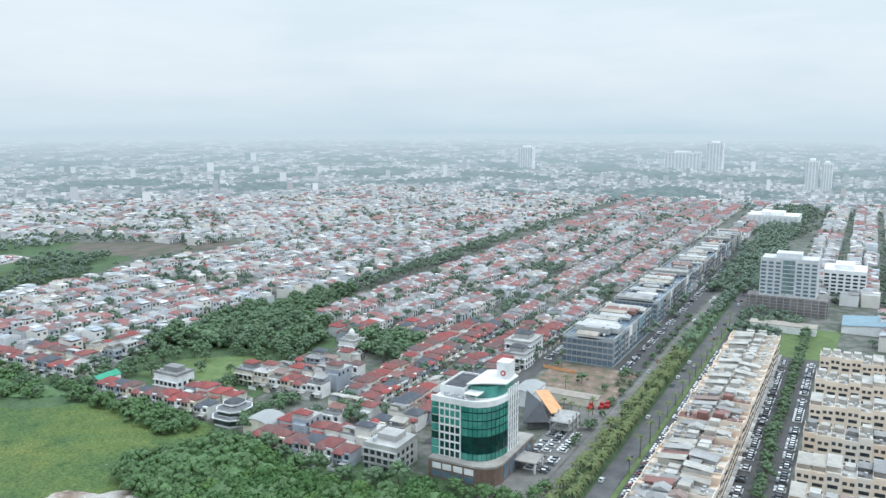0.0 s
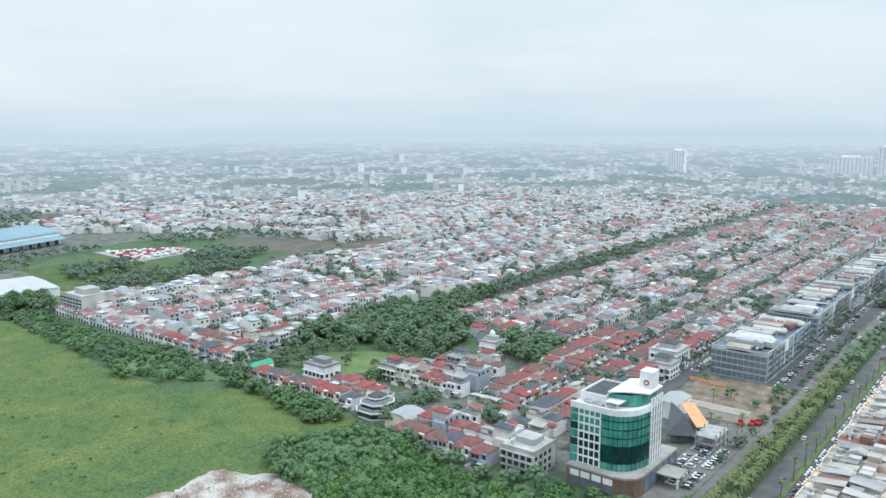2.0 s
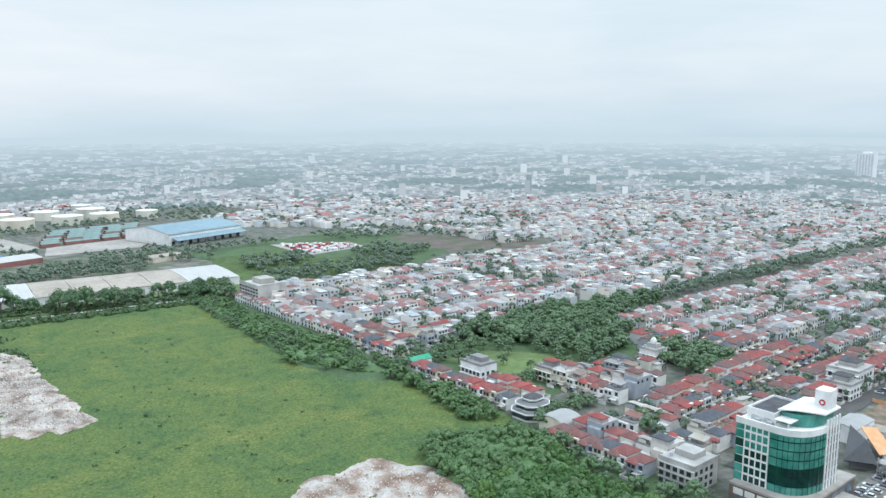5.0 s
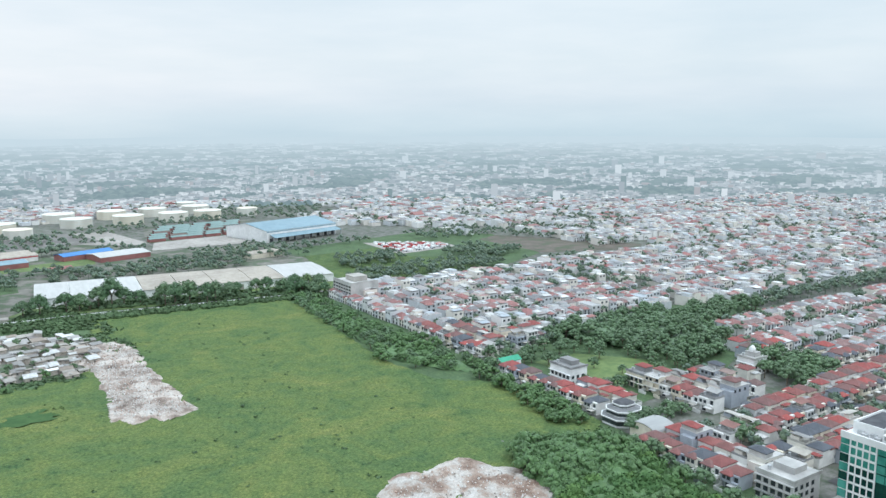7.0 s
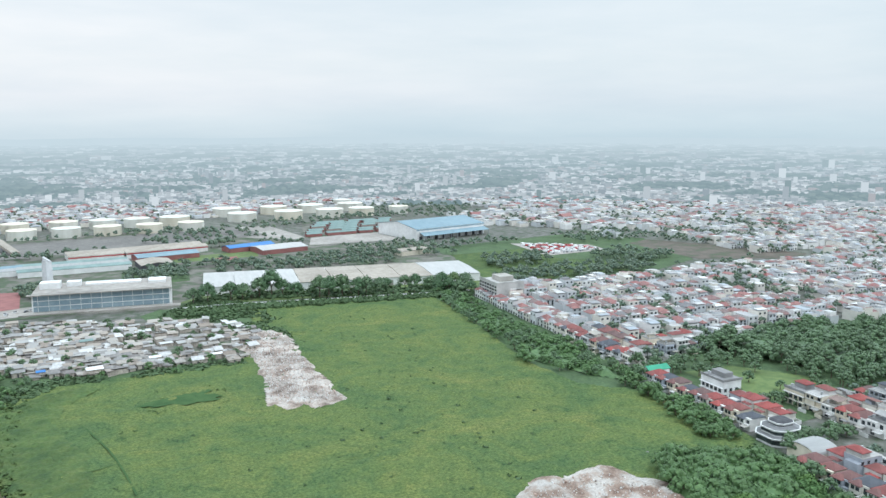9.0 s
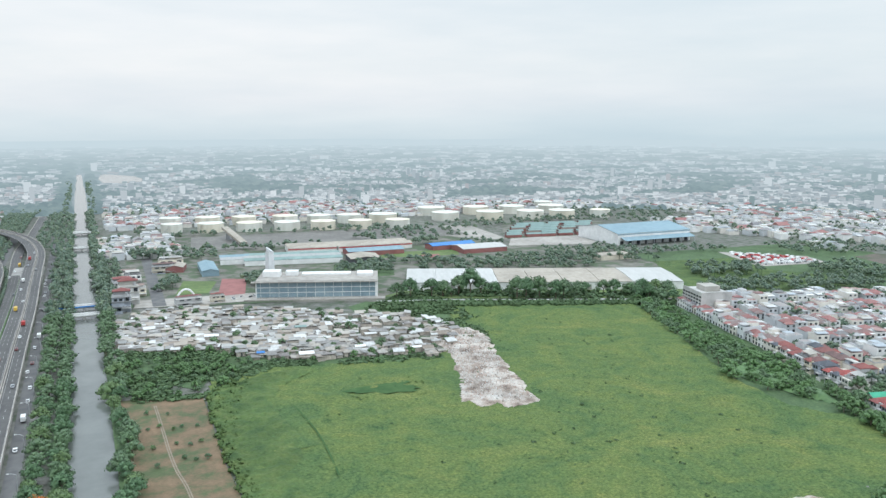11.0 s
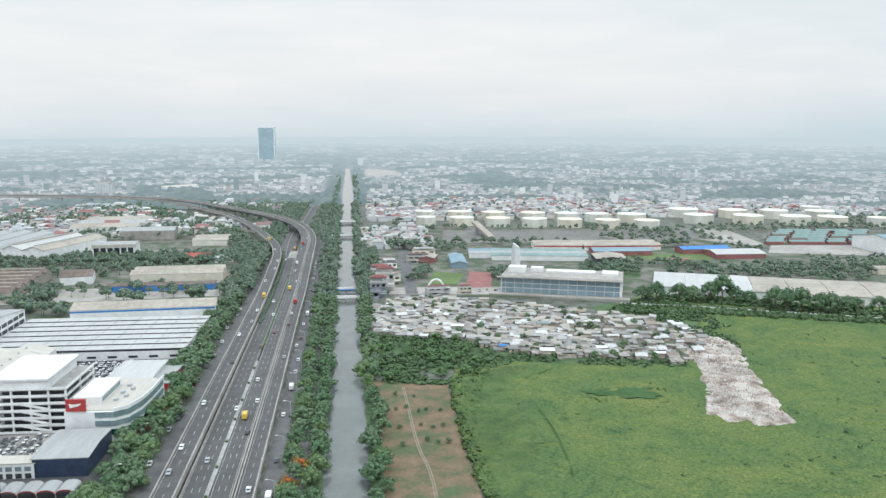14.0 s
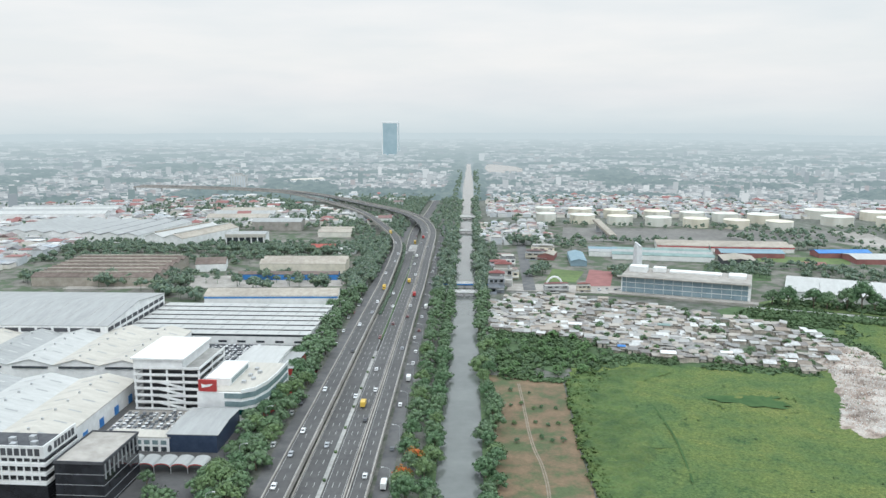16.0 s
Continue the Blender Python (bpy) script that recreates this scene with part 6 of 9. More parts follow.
def green_tower():
    t = thing("hotel", "white hotel tower with green glass and a stone podium", "hotel", at=at_uv(262, 116))
    pod = [(0, 28), (0, 9), (1.0, 4.5), (3.5, 1.2), (7.5, 0), (40, 0), (40, 28)]
    a = Acc()
    a.prism(pod, -0.2, 8.0)
    podium = part("podium", a, M_BROWN, t, "brown stone podium with pale windows")
    a = Acc()
    a.prism([(x * 1.01 - 0.25, y * 1.01 - 0.3) for x, y in pod], 7.6, 8.4)
    part("podium_roof", a, M_PAVING, t)
    for i, v in enumerate((10.5, 15.2, 19.9, 24.4)):
        for z0, z1 in ((1.0, 3.6), (4.4, 6.8)):
            a = Acc()
            a.box(-0.12, v - 1.9, z0, 0.1, v + 1.9, z1)
            part("window", a, M_WHITE if z0 > 4 else M_BLUE_GLASS, podium)
    for x in range(9, 39, 6):
        a = Acc()
        a.box(x, -0.12, 1.0, x + 4.4, 0.1, 6.8)
        part("window", a, M_BLUE_GLASS, podium)
    # tower body, front faces -x
    x0, x1, y0, y1, z0, z1 = 4.0, 30.0, 2.6, 28.4, 8.0, 31.0
    body = [(x0, y1), (x0, 12.8), (x0 + 0.9, 9.4), (x0 + 3.0, 6.4), (x0 + 6.3, 4.3), (x0 + 10.6, 3.1), (x0 + 14, y0), (x1, y0), (x1, y1)]
    a = Acc()
    a.prism(body, z0, z1 + 0.6)
    part("body", a, M_WHITE, t)
    fh = (z1 - z0) / 7
    # white grid of square windows on the front
    for k in range(7):
        for c in range(4):
            y = 16.6 + c * 2.25
            a = Acc()
            a.box(x0 - 0.12, y - 0.15, z0 + k * fh + 0.5, x0 + 0.1, y + 1.7, z0 + k * fh + 2.95)
            part("window", a, M_GREEN_GLASS if k > 3 else M_GREEN_DARK, t)
    a = Acc()
    for c in range(5):
        a.box(x0 - 0.3, 15.95 + c * 2.25, z0, x0 - 0.02, 16.4 + c * 2.25, z1 - 0.2)
    for k in range(8):
        a.box(x0 - 0.27, 15.95, z0 + k * fh - 0.3, x0 - 0.02, 25.4, z0 + k * fh + 0.42)
    part("facade_grid", a, M_WHITE, t)
    # curved glass corner and end bay, floor by floor
    ring = [(x0 - 0.35, 15.7), (x0 - 0.35, 12.7), (x0 + 0.5, 9.2), (x0 + 2.7, 6.1), (x0 + 6.1, 3.9), (x0 + 10.5, 2.7), (x0 + 14, 2.25)]
    for k in range(7):
        z = z0 + k * fh
        for nm, lo, hi, mat in (("window_band", 0.35, fh - 0.05, M_GREEN_DARK if k in (1, 2) else M_GREEN_GLASS), ("spandrel", -0.05, 0.35, M_GREEN_DARK)):
            a = Acc()
            o = 0.0 if nm == "window_band" else 0.12
            a.prism([(x - o, y - o) for x, y in ring] + [(x0 + 14, 3.4), (x0 + 7, 5.6), (x0 + 3.6, 8.0), (x0 + 1.2, 12.9), (x0 + 0.5, 15.7)], z + lo, z + hi)
            part(nm, a, mat, t)
        a = Acc()
        for (xa, ya), (xb, yb) in zip(ring[1:], ring[2:]):
            for f in (0.0, 0.5):
                a.cyl(xa + (xb - xa) * f - 0.06, ya + (yb - ya) * f - 0.06, z + 0.35, z + fh - 0.05, 0.09, 5, cap=False)
        part("mullion", a, M_GREEN_DARK, t)
        a = Acc()
        a.box(x0 - 0.3, 25.6, z + 0.3, x0 + 1.0, 28.6, z + fh - 0.1)
        part("window_band", a, M_GREEN_DARK if k in (2, 4) else M_GREEN_GLASS, t)
    # side facing the boulevard: white fins with glass between
    for c in range(5):
        x = x0 + 14.4 + c * 2.3
        a = Acc()
        a.box(x, y0 - 0.45, z0 - 2.0, x + 1.1, y0 + 0.02, z1 + 3.5)
        part("fin", a, M_WHITE, t)
        for k in range(7):
            a = Acc()
            a.box(x + 1.15, y0 - 0.15, z0 + k * fh + 0.4, x + 2.25, y0 + 0.02, z0 + k * fh + 2.7)
            part("window", a, M_GREEN_DARK, t)
    # crown: parapet, terrace glass, curved white roof, plant rooms, sign tower
    a = Acc()
    a.prism([(x0 - 0.5, 28.8), (x0 - 0.5, 12.6), (x0 + 0.35, 9.0), (x0 + 2.6, 5.9), (x0 + 6.0, 3.7), (x0 + 10.4, 2.45), (x0 + 14.5, 2.0), (x0 + 14.5, 2.9), (x0 + 10.6, 3.3), (x0 + 6.4, 4.5), (x0 + 3.2, 6.6), (x0 + 1.1, 9.5), (x0 + 0.2, 12.8), (x0 + 0.2, 28.8)], z1 - 0.9, z1 + 1.5)
    part("parapet", a, M_WHITE, t)
    a = Acc()
    a.prism([(x0 + 7, 15.5), (x0 + 7, 11), (x0 + 8.5, 8), (x0 + 11.5, 5.8), (x0 + 16, 4.6), (x1 - 2, 4.6), (x1 - 2, 15.5)], z1, z1 + 5.2)
    part("terrace_glass", a, M_GREEN_GLASS, t)
    a = Acc()
    n = 8
    vs = []
    for i in range(n + 1):
        f = i / n
        y = 2.6 + 13.6 * f
        vs += [(x0 + 5.2 + 8.0 * (1 - f) ** 2, y, z1 + 5.2 + 1.3 * math.sin(2.6 * f + 0.2)), (x1 - 1.0, y, z1 + 5.2 + 1.3 * math.sin(2.6 * f + 0.2))]
    vs += [(x, y, z + 0.5) for x, y, z in vs]
    k = 2 * (n + 1)
    fs = []
    for i in range(n):
        q = (2 * i, 2 * i + 1, 2 * i + 3, 2 * i + 2)
        fs += [q[::-1], tuple(k + j for j in q), (q[0], q[3], k + q[3], k + q[0]), (q[2], q[1], k + q[1], k + q[2])]
    fs += [(0, 1, k + 1, k), (k - 1, k - 2, 2 * k - 2, 2 * k - 1)]
    a.add(vs, fs)
    part("roof", a, M_WHITE, t, "curved white roof shell")
    a = Acc()
    a.box(x0 + 4, 16.4, z1, x1 - 3, 27, z1 + 3.8)
    a.box(x0 + 4, 16.4, z1 + 3.8, x0 + 4.4, 27, z1 + 4.6)
    a.box(x1 - 3.4, 16.4, z1 + 3.8, x1 - 3, 27, z1 + 4.6)
    a.box(x0 + 4.4, 26.6, z1 + 3.8, x1 - 3.4, 27, z1 + 4.6)
    a.box(x0 + 4.4, 16.4, z1 + 3.8, x1 - 3.4, 16.8, z1 + 4.6)
    part("plant_room", a, M_WHITE, t)
    a = Acc()
    a.box(x0 + 4.6, 17, z1 + 3.82, x1 - 3.6, 26.4, z1 + 4.0)
    part("roof_deck", a, M_DARK, t)
    for q in range(4):
        a = Acc()
        a.box(x0 + 1.0 + (q % 2) * 1.9, 16 + q * 2.3, z1 + 0.62, x0 + 2.6 + (q % 2) * 1.9, 18 + q * 2.3, z1 + 2.0)
        part("air_unit", a, M_STEEL, t)
    a = Acc()
    a.box(x0 + 1.6, 9.5, z1 + 3.2, x0 + 7.4, 15.5, z1 + 3.5)
    a.box(x0 + 1.8, 10.2, z1 + 0.5, x0 + 2.1, 10.5, z1 + 3.2)
    a.box(x0 + 1.8, 15.0, z1 + 0.5, x0 + 2.1, 15.3, z1 + 3.2)
    part("terrace_canopy", a, M_WHITE, t)
    a = Acc()
    a.box(x1 - 9, 3.4, z1 + 5, x1 - 3, 8.6, z1 + 13)
    sign = part("sign_tower", a, M_WHITE, t)
    a = Acc()
    a.cyl(0, 0, 0, 0.15, 1.15, 20, 0, pose(x1 - 9.05, 5.8, z1 + 8.6, 0, -90, 0))
    part("round_sign", a, M_RED, sign, "round red sign")
    a = Acc()
    a.cyl(0, 0, 0.1, 0.22, 0.55, 16, 0, pose(x1 - 9.05, 5.8, z1 + 8.6, 0, -90, 0))
    part("sign_disc", a, M_WHITE, sign)
    a = Acc()
    a.box(20, -9, 4.6, 30, 0.5, 5.1)
    part("entrance_canopy", a, M_PAVING, t)
    for x in (21, 29):
        a = Acc()
        a.box(x - 0.3, -8.6, 0, x + 0.3, -8, 4.6)
        part("canopy_post", a, M_WHITE, t)
    return t


green_tower()


def hall(name, label, category, at, L, W, h, roof_h, wall, roof, along="x", gable=True, group="", bays=1, vents=0, doors=0, door_mat=None, band=None, rib=0, valley=False, turbines=False):
    """A shed, L by W, with its gables across (or flat); bays: ridges side by side along y."""
    t = thing(name, label, category, group, at=at)
    a = Acc()
    a.box(-L / 2, -W / 2, -0.2, L / 2, W / 2, h)
    bw = W / bays
    for b in range(bays):
        y0 = -W / 2 + b * bw
        for x in (-L / 2, L / 2):
            a.add([(x, y0, h), (x, y0 + bw, h), (x, y0 + bw / 2, h + roof_h)], [(0, 1, 2)])
    part("wall", a, wall, t)
    for b in range(bays):
        y0 = -W / 2 + b * bw
        a = Acc()
        o = 0.6
        ym = y0 + bw / 2
        vs = []
        for x in (-L / 2 - o, L / 2 + o):
            vs += [(x, y0 - 0.1, h), (x, ym, h + roof_h + 0.05), (x, y0 + bw + 0.1, h), (x, y0 - 0.1, h + 0.35), (x, ym, h + roof_h + 0.4), (x, y0 + bw + 0.1, h + 0.35)]
        a.add(vs, [(3, 9, 10, 4), (4, 10, 11, 5), (0, 3, 4, 1), (1, 4, 5, 2), (6, 7, 10, 9), (7, 8, 11, 10), (0, 6, 9, 3), (2, 5, 11, 8), (0, 1, 7, 6), (1, 2, 8, 7)])
        rf = part("roof", a, roof[b % len(roof)], t)
        if vents:
            a = Acc()
            a.box(-L / 2 + 3, ym - 1.0, h + roof_h + 0.2, L / 2 - 3, ym + 1.0, h + roof_h + 1.3)
            part("roof_vent", a, roof[(b + 1) % len(roof)] if len(roof) > 1 else M_SHED_TAN, rf)
        n = int(L / rib) if rib else 0
        for k in range(n):
            a = Acc()
            x = -L / 2 + (k + 0.5) * L / n
            s = roof_h / (bw / 2)
            a.add([(x, y0 + 0.8, h + 0.43 + 0.8 * s), (x + 0.5, y0 + 0.8, h + 0.43 + 0.8 * s), (x + 0.5, ym - 1, h + 0.43 + (bw / 2 - 1) * s), (x, ym - 1, h + 0.43 + (bw / 2 - 1) * s)], [(0, 1, 2, 3)])
            part("roof_rib", a, M_CONCRETE, rf)
        if turbines:
            a = Acc()
            for k in range(int(L / 11)):
                a.cyl(-L / 2 + 5 + 11 * k, ym, h + roof_h + 0.3, h + roof_h + 1.3, 0.55, 8)
            part("turbine_vent", a, M_STEEL, rf)
            for x in (-L / 2 - 0.62, L / 2 + 0.02):
                a = Acc()
                a.box(x, y0 + bw * 0.12, h - 1.6, x + 0.6, y0 + bw * 0.88, h - 0.5)
                part("gable_window", a, M_GLASS_DARK, t)
            for k in range(int(L / 13)):
                a = Acc()
                x = -L / 2 + 4 + 13 * k
                s = roof_h / (bw / 2)
                for y in (y0 + bw * 0.16, y0 + bw * 0.62):
                    z = [h + 0.45 + (roof_h - abs(q - ym) * s) for q in (y, y + bw * 0.2)]
                    a.add([(x, y, z[0]), (x + 1.2, y, z[0]), (x + 1.2, y + bw * 0.2, z[1]), (x, y + bw * 0.2, z[1])], [(0, 1, 2, 3)])
                part("skylight", a, M_SHED_GREY if roof[b % len(roof)] is not M_SHED_GREY else M_SHED_WHITE, rf)
        # dark strip added in the valley for the shaded gap between ridges
        if valley and b:
            a = Acc()
            a.box(-L / 2 - 0.4, y0 - 0.9, h + 0.1, L / 2 + 0.4, y0 + 0.9, h + 0.75)
            part("gutter", a, M_DARK, t)
    for k in range(doors):
        a = Acc()
        x = -L / 2 + (k + 0.5) * L / doors
        a.box(x - 2.2, -W / 2 - 0.15, 0, x + 2.2, -W / 2 + 0.05, min(4.5, h - 0.6))
        part("door", a, door_mat or M_DARK, t)
    if band:
        a = Acc()
        a.box(-L / 2 - 0.1, -W / 2 - 0.12, h - 1.6, L / 2 + 0.1, -W / 2 + 0.05, h - 0.4)
        part("wall_band", a, band, t)
    return t


# beside the hotel


def roof_slab(a, pts, t=0.35):
    """A sloping slab through four corners."""
    top = [(*P(u, v), z) for u, v, z in pts]
    a.add(top + [(x, y, z - t) for x, y, z in top], [(0, 1, 2, 3), (7, 6, 5, 4), (0, 4, 5, 1), (1, 5, 6, 2), (2, 6, 7, 3), (3, 7, 4, 0)])
    return a


t = thing("restaurant", "restaurant with one steep black roof slope and one orange one", "building")
part("roof", roof_slab(Acc(), ((347, 137, 10.5), (335, 125.5, 10.5), (329.5, 118, 3.8), (323, 129, 3.8))), M_BLACK_GLASS, t, "steep black roof slope")
part("roof", roof_slab(Acc(), ((348, 133, 10.6), (356, 129.5, 9.0), (339.5, 115.5, 6.0), (332, 119, 7.0))), M_ORANGE, t, "orange sheet roof slope")
a = Acc()
a.prism(uvs((326, 128), (332, 119.5), (340, 117), (354, 129.5), (347, 135.5)), -0.2, 3.7)
part("wall", a, M_STONE, t)
t = thing("building_frame", "unfinished grey concrete frame with scaffold poles", "building site", at=at_uv(332, 112))
for z in (0.1, 3.2, 6.4):
    a = Acc()
    a.box(-8, -4.5, z, 8, 5, z + 0.35)
    part("slab", a, M_CONCRETE, t)
for x in (-7.6, -2.6, 2.4, 7.4):
    for y in (-4.2, 4.4):
        a = Acc()
        a.box(x - 0.25, y - 0.25, 0.4, x + 0.25, y + 0.25, 8.6)
        part("column", a, M_CONCRETE, t)
for k in range(9):
    a = Acc()
    a.cyl(-8.4, -4.4 + k * 1.1, 0, 8, 0.07, 5)
    a.box(-8.46, -4.4 + k * 1.1, 1.0 + (k % 3) * 2.4, -8.34, -3.3 + k * 1.1, 1.15 + (k % 3) * 2.4)
    part("scaffold_pole", a, M_STEEL, t)
for u, v in ((366, 105.5), (363, 110), (369, 103.5)):
    t = thing("loader", "small red machine parked on the building plot", "machine", "red machines", at=at_uv(u, v, 30 * (u % 3)))
    a = Acc()
    a.box(-2.4, -1.1, 0.7, 1.2, 1.1, 2.0)
    part("body", a, M_RED, t)
    a = Acc()
    a.box(-0.4, -0.9, 2.0, 1.0, 0.9, 3.3)
    part("cab", a, M_RED, t)
    a = Acc()
    a.box(1.2, -0.3, 1.5, 4.2, 0.3, 2.0)
    part("arm", a, M_RED, t)
    for x in (-1.6, 0.6):
        for y in (-1.15, 0.8):
            a = Acc()
            a.cyl(0, 0, 0, 0.35, 0.6, 10, 0, pose(x, y + 0.35, 0.6, 90, 0, 0))
            part("wheel", a, M_RUBBER, t)
t = thing("fence", "orange plastic fence along the vacant lot", "fence")
for k in range(12):
    a = Acc()
    q0, q1 = P(414.5 - 0.25 * k, 154 - 1.7 * k), P(414.25 - 0.25 * k, 152.4 - 1.7 * k)
    a.beam([(*q0, 0.1), (*q1, 0.1)], -0.08, 0.08, 1.9)
    part("panel", a, M_ORANGE, t)
hall("carport_shed", "long low shed with a grey sheet roof", "shed", at_uv(369, 122, 90), 28, 8, 4, 0.8, M_WALL, [M_SHED_TAN])
hall("grey_house", "hall with a pale grey roof behind the hotel", "building", at_uv(360, 141, 0), 18, 11, 7, 1.2, M_WHITE, [M_SHED_GREY])
for u, v, L, W, h, wm, nm in ((302, 152, 18, 12, 8.5, M_WALL, "pale"), (430, 172, 20, 16, 11, M_WHITE, "white"), (412, 168, 14, 14, 8, M_WHITE, "white"), (265, 163, 17, 15, 10.5, M_FLAT, "grey concrete"), (291, 310, 12, 16, 9.5, M_WHITE, "plain white"), (386, 264, 11, 11, 9, M_WHITE, "white domed"), (318, 282, 12, 12, 8.0, M_WALL, "pale")):
    t = thing("villa", f"{nm} flat-roofed villa with dark windows", "building", "villas", at=at_uv(u, v))
    a = Acc()
    a.box(-L / 2, -W / 2, -0.2, L / 2, W / 2, h)
    part("wall", a, wm, t)
    if "domed" in nm:
        a = Acc()
        for z0, z1, r0, r1 in ((h + 3, h + 4.2, 1.7, 1.7), (h + 4.2, h + 5.4, 1.9, 1.5), (h + 5.4, h + 6.3, 1.5, 0.7), (h + 6.3, h + 7.2, 0.3, 0.05)):
            a.cyl(0, 0, z0, z1, r0, 12, 0, None, r1)
        part("dome", a, M_WHITE, t)
    a = Acc()
    a.box(-L / 2 - 0.4, -W / 2 - 0.4, h, L / 2 + 0.4, W / 2 + 0.4, h + 0.4)
    for q in ((-L / 2 - 0.4, -W / 2 - 0.4, L / 2 + 0.4, -W / 2 - 0.2), (-L / 2 - 0.4, -W / 2 - 0.2, -L / 2 - 0.2, W / 2 + 0.4)):
        a.box(q[0], q[1], h + 0.4, q[2], q[3], h + 1.2)
    a.box(-L / 8, -W / 4, h + 0.4, L / 3, W / 3, h + 2.8)
    part("roof", a, M_FLAT, t)
    if W < L + 1 and "domed" not in nm and "concrete" not in nm:
        a = Acc()
        a.hip(-L / 8 - 0.4, -W / 4 - 0.4, L / 3 + 0.4, W / 3 + 0.4, h + 2.8, 1.4, along="y")
        part("upper_roof", a, M_DARK if nm == "white" else M_TILE, t)
    a = Acc()
    a.cyl(-L * 0.3, W * 0.3, h + 0.4, h + 2.0, 0.7, 10)
    part("water_tank", a, M_STEEL, t)
    for k in range(int(h / 3.2)):
        a = Acc()
        a.box(-L / 2 - 1.1, -W / 2 - 0.5, 3.0 + 3.1 * k, -L / 2 + 0.05, W / 2 + 0.2, 3.25 + 3.1 * k)
        part("balcony", a, wm, t)
        for j in range(int(W / 3)):
            a = Acc()
            y = -W / 2 + 1 + j * 3
            a.box(-L / 2 - 0.1, y, 0.6 + 3.1 * k, -L / 2 + 0.05, y + 1.9, 2.7 + 3.1 * k)
            part("window", a, M_GLASS_DARK, t)
        for j in range(int(L / 3.5)):
            a = Acc()
            x = -L / 2 + 1 + j * 3.5
            a.box(x, -W / 2 - 0.1, 0.9 + 3.1 * k, x + 1.7, -W / 2 + 0.05, 2.6 + 3.1 * k)
            part("window", a, M_GLASS_DARK, t)


t = thing("villa", "white corner villa stepping up in tiers under dark hipped roofs", "house", "villas", at=at_uv(272, 252))
for k, (q, z0, z1) in enumerate(((8.2, -0.2, 3.4), (6.6, 3.6, 6.6), (4.2, 6.8, 9.0))):
    poly = [(q * 1.1 * cx, q * cy) for cx, cy in ((-1, -0.55), (-0.55, -1), (0.55, -1), (1, -0.55), (1, 0.55), (0.55, 1), (-0.55, 1), (-1, 0.55))]
    a = Acc()
    a.prism(poly, z0, z1)
    part("storey", a, M_WHITE, t)
    a = Acc()
    a.prism([(x * 1.02, y * 1.02) for x, y in poly], z0 + 1.2, z1 - 0.5)
    part("window_band", a, M_GLASS_DARK, t)
    a = Acc()
    a.prism([(x * 1.08, y * 1.08) for x, y in poly], z1, z1 + 0.35)
    n = len(poly)
    part("cornice", a, M_WHITE, t)
    a = Acc()
    a.add([(x * 1.02, y * 1.02, z1 + 0.36) for x, y in poly] + [(x * 0.70, y * 0.70, z1 + 1.2) for x, y in poly], [(i, (i + 1) % n, n + (i + 1) % n, n + i) for i in range(n)] + [tuple(range(n, 2 * n))])
    part("roof", a, M_STONE if k < 2 else M_DARK, t)
t = thing("arched_hall", "pale building under a grey barrel roof beside the row houses", "building", at=at_uv(268, 231, 90))
a = Acc()
arc = [(7.0 * math.cos(math.pi * i / 10), 5.2 + 2.6 * math.sin(math.pi * i / 10)) for i in range(11)]
pts = [(-7.0, -0.2), (7.0, -0.2)] + arc
a.add([(x, -6.5, z) for x, z in pts] + [(x, 6.5, z) for x, z in pts], [tuple(range(len(pts))), tuple(range(2 * len(pts) - 1, len(pts) - 1, -1))] + [(i, len(pts) + i, len(pts) + (i + 1) % len(pts), (i + 1) % len(pts)) for i in (1, len(pts) - 1)])
part("wall", a, M_WALL, t)
a = Acc()
k = len(arc)
vs = [(x * 1.04, y, z * 1.0 + 0.1) for y in (-6.9, 6.9) for x, z in arc]
a.add(vs + [(x, y, z + 0.25) for x, y, z in vs], [(2 * k + i, 2 * k + i + 1, 3 * k + i + 1, 3 * k + i) for i in range(k - 1)] + [(i + 1, i, k + i, k + i + 1) for i in range(k - 1)] + [(i, i + 1, 2 * k + i + 1, 2 * k + i) for i in range(k - 1)])
part("roof", a, M_SHED_GREY, t)
hall("green_roofed_house", "white house end with a bright green gable roof", "house", at_uv(275, 342, 0), 13, 7, 6.5, 1.8, M_WHITE, [M_GREEN_TARP])


